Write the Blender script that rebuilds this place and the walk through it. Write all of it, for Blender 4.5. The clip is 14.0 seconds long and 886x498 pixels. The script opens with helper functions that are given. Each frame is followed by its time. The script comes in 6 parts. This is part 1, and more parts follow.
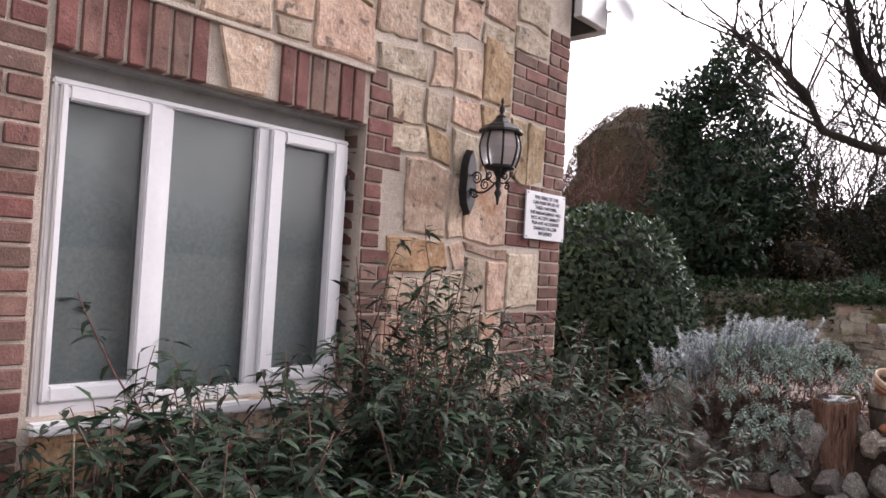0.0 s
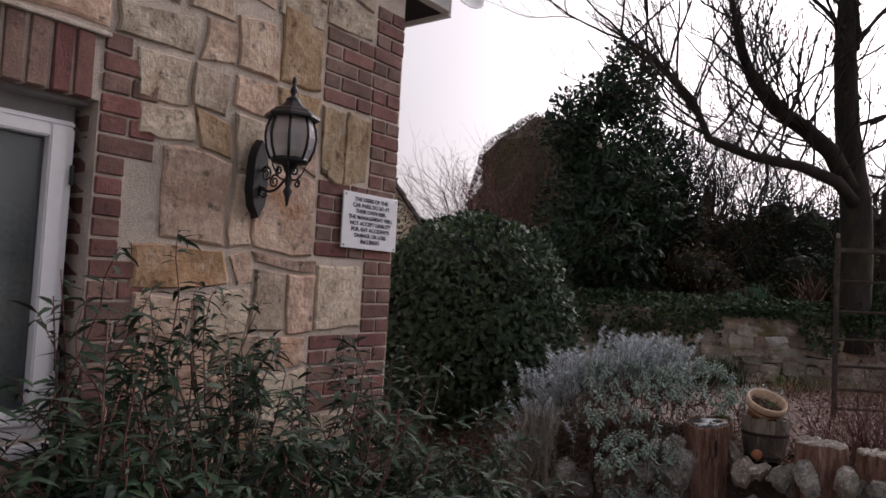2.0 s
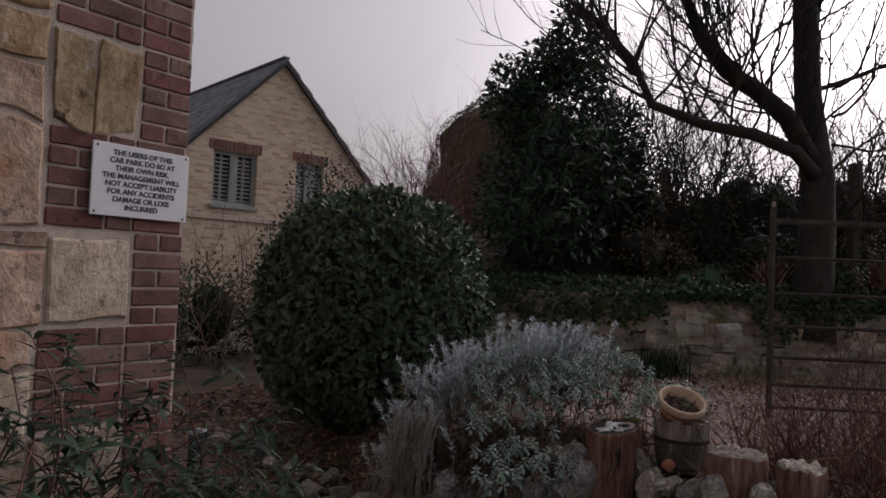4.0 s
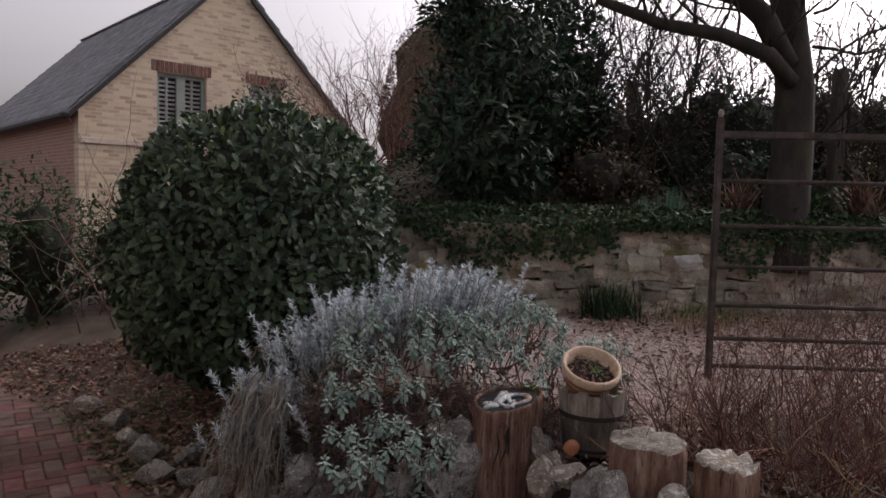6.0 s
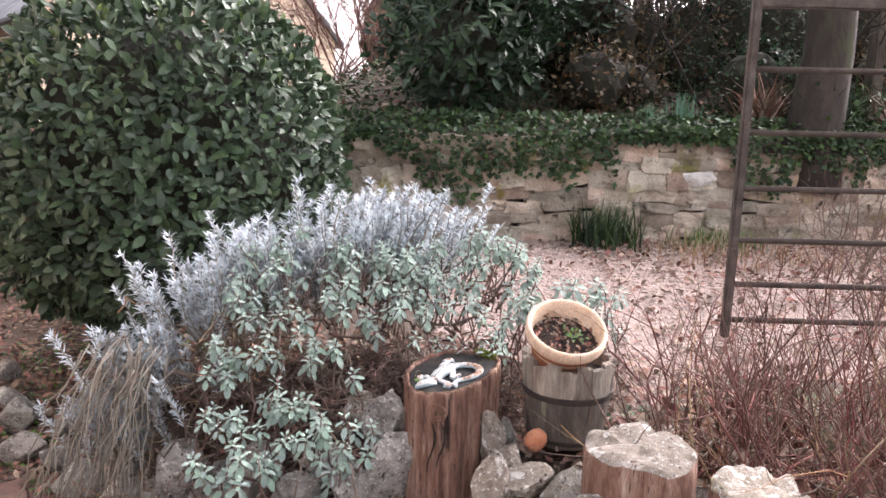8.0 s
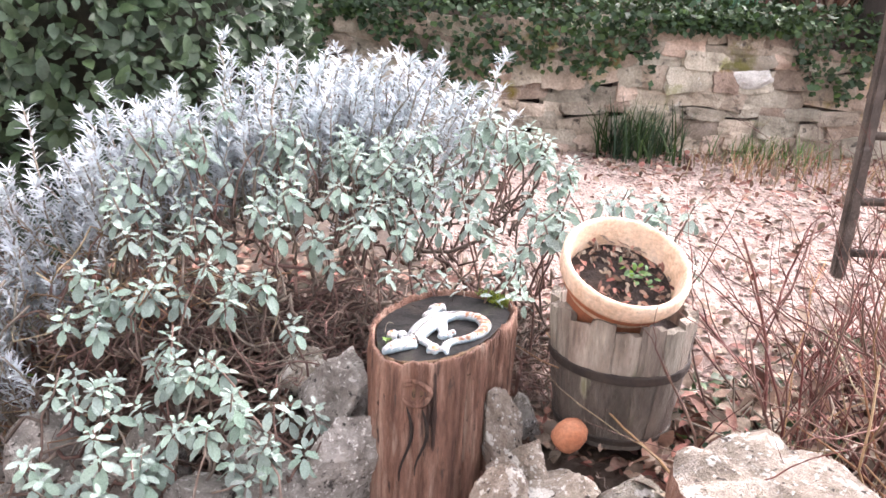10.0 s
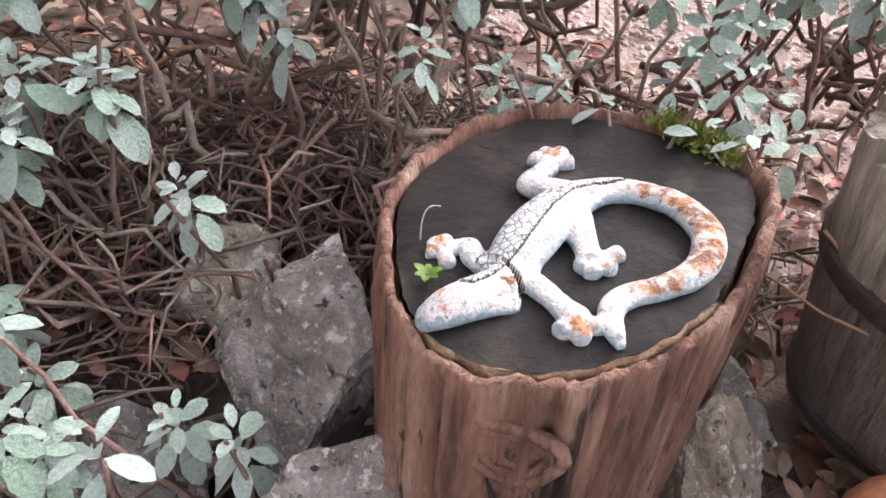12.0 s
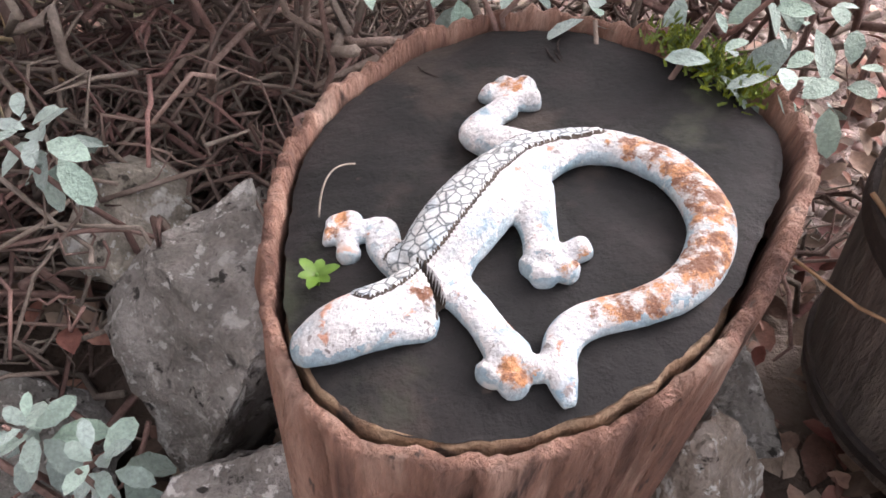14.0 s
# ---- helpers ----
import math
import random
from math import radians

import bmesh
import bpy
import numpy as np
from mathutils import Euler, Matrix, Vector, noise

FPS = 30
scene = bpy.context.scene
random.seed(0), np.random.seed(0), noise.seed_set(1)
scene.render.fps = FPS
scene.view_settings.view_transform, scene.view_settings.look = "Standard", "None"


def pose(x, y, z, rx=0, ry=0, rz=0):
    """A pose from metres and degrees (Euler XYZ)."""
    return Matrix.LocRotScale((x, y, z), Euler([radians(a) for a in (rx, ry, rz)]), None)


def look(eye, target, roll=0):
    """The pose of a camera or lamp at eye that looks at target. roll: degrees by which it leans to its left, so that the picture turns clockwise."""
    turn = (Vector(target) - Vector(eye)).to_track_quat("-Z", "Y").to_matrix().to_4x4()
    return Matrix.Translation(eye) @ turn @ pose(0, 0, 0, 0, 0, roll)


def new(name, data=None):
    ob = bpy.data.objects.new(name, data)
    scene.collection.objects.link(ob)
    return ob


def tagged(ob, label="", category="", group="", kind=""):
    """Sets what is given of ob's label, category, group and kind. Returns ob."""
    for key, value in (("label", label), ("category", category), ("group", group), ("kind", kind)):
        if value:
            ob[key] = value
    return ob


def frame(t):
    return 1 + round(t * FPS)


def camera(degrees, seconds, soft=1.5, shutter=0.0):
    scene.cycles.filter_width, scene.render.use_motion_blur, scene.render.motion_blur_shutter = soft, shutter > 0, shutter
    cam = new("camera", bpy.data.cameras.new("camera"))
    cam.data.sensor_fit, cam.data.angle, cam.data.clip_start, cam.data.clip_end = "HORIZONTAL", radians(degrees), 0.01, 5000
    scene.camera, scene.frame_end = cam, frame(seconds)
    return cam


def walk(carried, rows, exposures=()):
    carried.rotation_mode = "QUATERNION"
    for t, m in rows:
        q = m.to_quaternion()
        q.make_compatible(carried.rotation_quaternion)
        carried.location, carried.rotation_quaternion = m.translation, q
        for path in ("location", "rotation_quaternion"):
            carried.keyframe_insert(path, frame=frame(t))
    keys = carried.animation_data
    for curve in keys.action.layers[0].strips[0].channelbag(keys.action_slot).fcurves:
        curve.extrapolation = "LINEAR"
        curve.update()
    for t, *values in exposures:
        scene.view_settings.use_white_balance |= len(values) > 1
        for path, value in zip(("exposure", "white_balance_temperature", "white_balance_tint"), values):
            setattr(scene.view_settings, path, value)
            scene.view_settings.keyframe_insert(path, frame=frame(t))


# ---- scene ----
# ---- camera and walk ----
cam = camera(64.1, 14.0, soft=1.6)
PATH = [
    (0, (0.098, 0.002, 1.477), (0.048, 2.001, 1.531), 3.3),
    (0.5, (0.181, 0.042, 1.449), (0.216, 2.038, 1.568), 2.9),
    (1, (0.274, 0.292, 1.48), (0.343, 2.288, 1.59), 3.1),
    (1.5, (0.424, 0.425, 1.472), (0.552, 2.418, 1.581), 3.1),
    (2, (0.709, 0.601, 1.523), (0.854, 2.593, 1.622), 3.1),
    (2.5, (0.875, 0.736, 1.469), (1.026, 2.727, 1.577), 2.8),
    (3, (1.075, 1.011, 1.488), (1.229, 3.002, 1.593), 2.9),
    (3.5, (1.38, 1.183, 1.5), (1.537, 3.174, 1.599), 2.8),
    (3.7, (1.459, 1.247, 1.501), (1.617, 3.239, 1.593), 2.7),
    (5.8, (2.286, 2.051, 1.581), (2.466, 4.039, 1.456), 1.2),
    (6, (2.32, 2.191, 1.571), (2.502, 4.178, 1.435), 1.4),
    (6.5, (2.437, 2.437, 1.544), (2.613, 4.422, 1.377), 1.5),
    (7, (2.613, 2.687, 1.541), (2.789, 4.667, 1.315), 1.5),
    (7.5, (2.679, 2.816, 1.528), (2.845, 4.788, 1.234), 1.4),
    (7.7, (2.671, 2.923, 1.521), (2.845, 4.889, 1.199), 1.3),
    (9.8, (2.806, 3.783, 1.35), (2.949, 5.689, 0.759), 1.4),
    (10, (2.782, 3.893, 1.284), (2.954, 5.797, 0.698), 2.6),
    (10.5, (2.77, 4.186, 1.202), (3.011, 6.052, 0.523), 3.9),
    (11, (2.771, 4.435, 1.163), (2.994, 6.245, 0.343), 4.6),
    (11.5, (2.749, 4.638, 1.089), (2.947, 6.354, 0.08), 4.4),
    (12, (2.763, 4.825, 0.994), (2.935, 6.422, -0.197), 4.5),
    (12.5, (2.782, 4.931, 0.939), (2.936, 6.474, -0.324), 4.8),
    (13, (2.819, 4.972, 0.932), (2.953, 6.456, -0.403), 4.4),
    (13.5, (2.832, 4.984, 0.941), (2.969, 6.401, -0.463), 4.7),
    (14, (2.836, 4.973, 0.958), (2.965, 6.34, -0.496), 4.5),
]
EXPOSURES = [(t, stops, 6500, 23) for t, stops in (
    (0.0, 1.14), (0.5, 0.8), (1.0, 0.68), (1.5, 0.4), (2.0, 0.02), (3.0, -0.45), (3.7, -0.52), (5.8, 0.15), (6.4, 0.7),
    (7.2, 1.5), (7.7, 2.1), (9.8, 3.0), (11.0, 2.65), (12.0, 2.42), (12.5, 2.28), (14.0, 2.28))]
walk(cam, [(t, look(eye, target, roll)) for t, eye, target, roll in PATH], EXPOSURES)

# ---- sky and sun: a pale overcast winter day ----
world = bpy.data.worlds.new("overcast_sky")
scene.world = world
world.use_nodes = True
wn = world.node_tree.nodes
wl = world.node_tree.links
SUN_FROM = 49
sky = wn.new("ShaderNodeTexSky")
sky.sky_type = "NISHITA"
sky.sun_disc = False
sky.sun_elevation = radians(32)
sky.sun_rotation = radians(SUN_FROM)
sky.dust_density = 7.0
sky.air_density = 1.2
hsv = wn.new("ShaderNodeHueSaturation")
hsv.inputs["Saturation"].default_value = 0.14
wl.new(sky.outputs["Color"], hsv.inputs["Color"])
wl.new(hsv.outputs["Color"], wn["Background"].inputs["Color"])
wn["Background"].inputs["Strength"].default_value = 0.15
sun_data = bpy.data.lights.new("sun", "SUN")
sun_data.energy = 1.15
sun_data.angle = radians(45)
sun_data.color = (1.0, 0.98, 0.95)
sun = new("sun", sun_data)
sun.matrix_world = look((0, 0, 0), (-math.sin(radians(SUN_FROM)) * 0.82, -math.cos(radians(SUN_FROM)) * 0.82, -0.57))


# ---- small tools ----
def thing(name, label, category, at=(0, 0, 0), group="", kind="", turn=0.0):
    ob = new(name)
    ob.empty_display_size = 0.1
    ob.matrix_world = pose(at[0], at[1], at[2], 0, 0, turn)
    return tagged(ob, label, category, group, kind)


def link_mesh(name, me, parent, label=""):
    ob = new(name, me)
    if parent is not None:
        ob.parent = parent
    if label:
        ob["label"] = label
    return ob


def part(name, bm, material, parent=None, label="", smooth=False):
    me = bpy.data.meshes.new(name)
    bm.to_mesh(me)
    bm.free()
    me.materials.append(material)
    if smooth:
        me.shade_smooth()
    return link_mesh(name, me, parent, label)


def arrays(name, verts, faces, material, parent=None, label="", smooth=False):
    """A mesh from numpy arrays: verts (n, 3), faces (m, k) or a list of such arrays."""
    me = bpy.data.meshes.new(name)
    sets = faces if isinstance(faces, list) else [faces]
    sets = [f for f in sets if len(f)]
    me.vertices.add(len(verts))
    me.vertices.foreach_set("co", np.asarray(verts, dtype=np.float32).ravel())
    flat = np.concatenate([f.ravel() for f in sets]).astype(np.int32)
    sizes = np.concatenate([np.full(len(f), f.shape[1], dtype=np.int32) for f in sets])
    me.loops.add(len(flat))
    me.loops.foreach_set("vertex_index", flat)
    me.polygons.add(len(sizes))
    me.polygons.foreach_set("loop_start", np.concatenate([[0], np.cumsum(sizes)[:-1]]).astype(np.int32))
    me.polygons.foreach_set("loop_total", sizes)
    me.update(calc_edges=True)
    me.validate()
    me.materials.append(material)
    if smooth:
        me.shade_smooth()
    return link_mesh(name, me, parent, label)


def box(x0, x1, y0, y1, z0, z1, bevel=0.0, seg=1, bm=None):
    own = bm is None
    bm = bm or bmesh.new()
    geo = bmesh.ops.create_cube(bm, size=1.0, matrix=Matrix.LocRotScale(((x0 + x1) / 2, (y0 + y1) / 2, (z0 + z1) / 2), None, (x1 - x0, y1 - y0, z1 - z0)))
    if bevel:
        edges = list({e for v in geo["verts"] for e in v.link_edges})
        bmesh.ops.bevel(bm, geom=edges, offset=bevel, segments=seg, affect="EDGES")
    return bm


def lathe(profile, seg=32, bm=None, close=False):
    """Turned body: profile of (radius, z)."""
    bm = bm or bmesh.new()
    rings = []
    for r, z in profile:
        if r < 1e-5:
            rings.append([bm.verts.new((0, 0, z))])
        else:
            rings.append([bm.verts.new((r * math.cos(2 * math.pi * i / seg), r * math.sin(2 * math.pi * i / seg), z)) for i in range(seg)])
    for a, b in zip(rings, rings[1:]):
        for i in range(seg):
            j = (i + 1) % seg
            if len(a) == 1 and len(b) == 1:
                continue
            if len(a) == 1:
                bm.faces.new((a[0], b[i], b[j]))
            elif len(b) == 1:
                bm.faces.new((a[i], b[0], a[j]))
            else:
                bm.faces.new((a[i], b[i], b[j], a[j]))
    bmesh.ops.recalc_face_normals(bm, faces=bm.faces)
    return bm


def tubes(paths, sides=6):
    """Many tapered tubes: paths of (points (k,3), radii (k,)). Returns verts, [quads, tris]."""
    V, Q, T, base = [], [], [], 0
    ang = np.arange(sides) * 2 * np.pi / sides
    for pts, rad in paths:
        pts = np.asarray(pts, dtype=float)
        k = len(pts)
        tan = np.gradient(pts, axis=0)
        tan /= np.linalg.norm(tan, axis=1)[:, None] + 1e-9
        ref = np.where(np.abs(tan[:, 2:3]) > 0.9, np.array([[1.0, 0, 0]]), np.array([[0, 0, 1.0]]))
        a = np.cross(tan, ref)
        a /= np.linalg.norm(a, axis=1)[:, None] + 1e-9
        for i in range(1, k):
            if a[i] @ a[i - 1] < 0:
                a[i] = -a[i]
        b = np.cross(tan, a)
        ring = pts[:, None] + np.asarray(rad)[:, None, None] * (np.cos(ang)[None, :, None] * a[:, None] + np.sin(ang)[None, :, None] * b[:, None])
        V.append(ring.reshape(-1, 3))
        i = np.arange(k - 1)[:, None] * sides
        j = np.arange(sides)[None]
        jn = (j + 1) % sides
        Q.append((base + np.stack([i + j, i + jn, i + sides + jn, i + sides + j], -1)).reshape(-1, 4))
        end = np.arange(1, sides - 1)
        T.append(base + np.stack([np.zeros_like(end), end + 1, end], -1))
        e0 = (k - 1) * sides
        T.append(base + e0 + np.stack([np.zeros_like(end), end, end + 1], -1))
        base += k * sides
    return np.concatenate(V), [np.concatenate(Q), np.concatenate(T)]


LEAF = {
    # (along, across, up) and faces: a pointed oval folded along its midrib
    "oval": (np.array([(0, 0, 0), (.25, .36, .05), (.25, 0, 0), (.25, -.36, .05), (.6, .46, .04), (.6, 0, -.03), (.6, -.46, .04), (.85, .26, -.03), (.85, 0, -.08), (.85, -.26, -.03), (1, 0, -.14)]),
             np.array([(0, 2, 1), (0, 3, 2), (7, 8, 10), (8, 9, 10)]), np.array([(1, 2, 5, 4), (2, 3, 6, 5), (4, 5, 8, 7), (5, 6, 9, 8)])),
    "lance": (np.array([(0, 0, 0), (.35, .5, .04), (.35, -.5, .04), (.75, .3, -.06), (.75, -.3, -.06), (1, 0, -.22), (.35, 0, 0)]),
              np.array([(0, 6, 1), (0, 2, 6), (3, 4, 5)]), np.array([(1, 6, 4, 3), (6, 2, 4, 4)][:1])),
    "needle": (np.array([(0, .5, 0), (0, -.5, 0), (.6, -.45, .03), (.6, .45, .03), (1, 0, 0)]),
               np.array([(3, 2, 4)]), np.array([(0, 1, 2, 3)])),
    "small": (np.array([(0, 0, 0), (.5, .5, .05), (1, 0, -.1), (.5, -.5, .05), (.5, 0, -.02)]),
              np.array([(0, 4, 1), (1, 4, 2), (2, 4, 3), (3, 4, 0)]), np.zeros((0, 4), int)),
}
LEAF["round"] = (np.array([(0, 0, 0), (.22, .34, .05), (.22, 0, 0), (.22, -.34, .05), (.55, .5, .03), (.55, 0, -.02), (.55, -.5, .03), (.85, .34, -.05), (.85, 0, -.08), (.85, -.34, -.05), (1, 0, -.15)]), LEAF["oval"][1], LEAF["oval"][2])
LEAF["lance"] = (LEAF["lance"][0], np.array([(0, 6, 1), (0, 2, 6), (1, 6, 3), (6, 4, 3), (6, 2, 4), (3, 4, 5)]), np.zeros((0, 4), int))


def unit(a):
    a = np.asarray(a, dtype=float)
    return a / (np.linalg.norm(a, axis=-1, keepdims=True) + 1e-9)


def leaves(P, D, N, L, W, shape):
    """Leaves at P that point along D and face N, L long and W wide."""
    tv, tt, tq = LEAF[shape]
    D = unit(D)
    S = unit(np.cross(D, N))
    U = np.cross(S, D)
    L = np.broadcast_to(np.asarray(L, dtype=float), (len(P),))[:, None, None]
    W = np.broadcast_to(np.asarray(W, dtype=float), (len(P),))[:, None, None]
    V = P[:, None] + L * tv[None, :, 0:1] * D[:, None] + W * tv[None, :, 1:2] * S[:, None] + L * tv[None, :, 2:3] * U[:, None]
    off = (np.arange(len(P)) * len(tv))[:, None, None]
    return V.reshape(-1, 3), [(off + tq[None]).reshape(-1, 4), (off + tt[None]).reshape(-1, 3)]


def join(*sets):
    """Joins (verts, [quads, tris]) sets."""
    V, Q, T, base = [], [], [], 0
    for v, (q, t) in sets:
        V.append(v), Q.append(q + base), T.append(t + base)
        base += len(v)
    return np.concatenate(V), [np.concatenate(Q), np.concatenate(T)]


def rnd(seed):
    return np.random.default_rng(seed)


def dirs(r, n):
    return unit(r.normal(size=(n, 3)))


def wobble(a, b, n, amount, r, sag=0.0):
    """A wandering line of n points from a to b."""
    a, b = np.asarray(a, float), np.asarray(b, float)
    t = np.linspace(0, 1, n)[:, None]
    off = np.cumsum(r.normal(size=(n, 3)), axis=0) * amount / math.sqrt(n)
    off -= t * off[-1] * 0.6 + (1 - t) * off[0]
    p = a + (b - a) * t + off
    p[:, 2] -= sag * 4 * (t * (1 - t))[:, 0]
    return p


# ---- materials ----
def surf(name, cols, scale=6.0, rough=0.85, bump=0.3, fine=60.0, vary="", amount=0.25, spots=None, metal=0.0, stretch=(1, 1, 1), sheen=0.0, trans=0.0, spec=0.4, local=False, cells=0.0, mottle=1.0, zones=None):
    """Surface of mixed colours cols over noise of scale per metre, with fine relief; vary: 'object' or 'island' shifts each piece's tone;
    spots: list of (colour, scale, threshold, softness)."""
    m = bpy.data.materials.new(name)
    m.use_nodes = True
    nt = m.node_tree
    N, K = nt.nodes, nt.links
    b = N["Principled BSDF"]
    if local:
        src = N.new("ShaderNodeTexCoord").outputs["Object"]
    else:
        src = N.new("ShaderNodeNewGeometry").outputs["Position"]
    mp = N.new("ShaderNodeMapping")
    mp.inputs["Scale"].default_value = stretch
    K.new(src, mp.inputs["Vector"])
    co = mp.outputs["Vector"]

    def noise_of(sc, detail=6.0, r=0.6):
        n = N.new("ShaderNodeTexNoise")
        n.inputs["Scale"].default_value = sc
        n.inputs["Detail"].default_value = detail
        n.inputs["Roughness"].default_value = r
        K.new(co, n.inputs["Vector"])
        return n.outputs["Fac"]

    big, grain = noise_of(scale), noise_of(fine, 5.0, 0.65)
    ramp = N.new("ShaderNodeValToRGB")
    e = ramp.color_ramp.elements
    e[0].position, e[1].position = 0.3, 0.7
    e[0].color, e[1].color = (*cols[0], 1), (*cols[-1], 1)
    for i, c in enumerate(cols[1:-1]):
        x = e.new(0.3 + 0.4 * (i + 1) / (len(cols) - 1))
        x.color = (*c, 1)
    K.new(big, ramp.inputs["Fac"])
    col = ramp.outputs["Color"]

    def mixed(kind, fac, a, c):
        x = N.new("ShaderNodeMix")
        x.data_type, x.blend_type = "RGBA", kind
        if isinstance(fac, float):
            x.inputs["Factor"].default_value = fac
        else:
            K.new(fac, x.inputs["Factor"])
        K.new(a, x.inputs["A"])
        if isinstance(c, tuple):
            x.inputs["B"].default_value = (*c, 1)
        else:
            K.new(c, x.inputs["B"])
        return x.outputs["Result"]

    def ranged(v, a, b_, c, d):
        x = N.new("ShaderNodeMapRange")
        for key, val in zip(("From Min", "From Max", "To Min", "To Max"), (a, b_, c, d)):
            x.inputs[key].default_value = val
        K.new(v, x.inputs["Value"])
        return x.outputs["Result"]

    g = N.new("ShaderNodeHueSaturation")
    K.new(col, g.inputs["Color"])
    K.new(ranged(grain, 0.25, 0.75, 1 - 0.32 * mottle, 1 + 0.3 * mottle), g.inputs["Value"])
    col = g.outputs["Color"]
    for c, sc, th, so in spots or ():
        col = mixed("MIX", ranged(noise_of(sc, 4.0), th, th + so, 0.0, 1.0), col, c)
    for c, sc, centres, so in zones or ():
        # patchy wear that thickens towards each centre (x, y, z, radius)
        n_ = noise_of(sc, 5.0, 0.7)
        for x_, y_, z_, ra in centres:
            d = N.new("ShaderNodeVectorMath")
            d.operation = "DISTANCE"
            K.new(co, d.inputs[0])
            d.inputs[1].default_value = (x_, y_, z_)
            a_ = N.new("ShaderNodeMath")
            K.new(ranged(d.outputs["Value"], 0.0, ra, 0.16, -0.3), a_.inputs[0])
            K.new(n_, a_.inputs[1])
            col = mixed("MIX", ranged(a_.outputs[0], 0.5, 0.5 + so, 0.0, 1.0), col, c)
    if cells:
        v = N.new("ShaderNodeTexVoronoi")
        v.feature = "DISTANCE_TO_EDGE"
        v.inputs["Scale"].default_value = cells
        K.new(co, v.inputs["Vector"])
        col = mixed("MULTIPLY", ranged(v.outputs["Distance"], 0.0, 0.13, 1.0, 0.0), col, (0.1, 0.12, 0.13))
    if vary:
        h = N.new("ShaderNodeHueSaturation")
        K.new(col, h.inputs["Color"])
        r = N.new("ShaderNodeObjectInfo").outputs["Random"] if vary == "object" else N.new("ShaderNodeNewGeometry").outputs["Random Per Island"]
        K.new(ranged(r, 0, 1, 1 - amount, 1 + amount), h.inputs["Value"])
        s = N.new("ShaderNodeMath")
        s.operation = "FRACT"
        mul = N.new("ShaderNodeMath")
        mul.operation = "MULTIPLY"
        mul.inputs[1].default_value = 7.31
        K.new(r, mul.inputs[0])
        K.new(mul.outputs[0], s.inputs[0])
        K.new(ranged(s.outputs[0], 0, 1, 0.5 - amount * 0.07, 0.5 + amount * 0.07), h.inputs["Hue"])
        K.new(ranged(s.outputs[0], 0, 1, 1 + amount * 0.6, 1 - amount * 0.6), h.inputs["Saturation"])
        col = h.outputs["Color"]
    K.new(col, b.inputs["Base Color"])
    K.new(ranged(grain, 0.2, 0.8, max(0.0, rough - 0.12), min(1.0, rough + 0.1)), b.inputs["Roughness"])
    b.inputs["Metallic"].default_value = metal
    b.inputs["Specular IOR Level"].default_value = spec
    if sheen:
        b.inputs["Sheen Weight"].default_value = sheen
    if bump:
        bp = N.new("ShaderNodeBump")
        bp.inputs["Strength"].default_value = bump
        bp.inputs["Distance"].default_value = 0.01
        K.new(grain, bp.inputs["Height"])
        K.new(bp.outputs["Normal"], b.inputs["Normal"])
    if trans:
        tr = N.new("ShaderNodeBsdfTranslucent")
        K.new(col, tr.inputs["Color"])
        ms = N.new("ShaderNodeMixShader")
        ms.inputs["Fac"].default_value = trans
        K.new(b.outputs[0], ms.inputs[1])
        K.new(tr.outputs[0], ms.inputs[2])
        K.new(ms.outputs[0], N["Material Output"].inputs["Surface"])
    return m


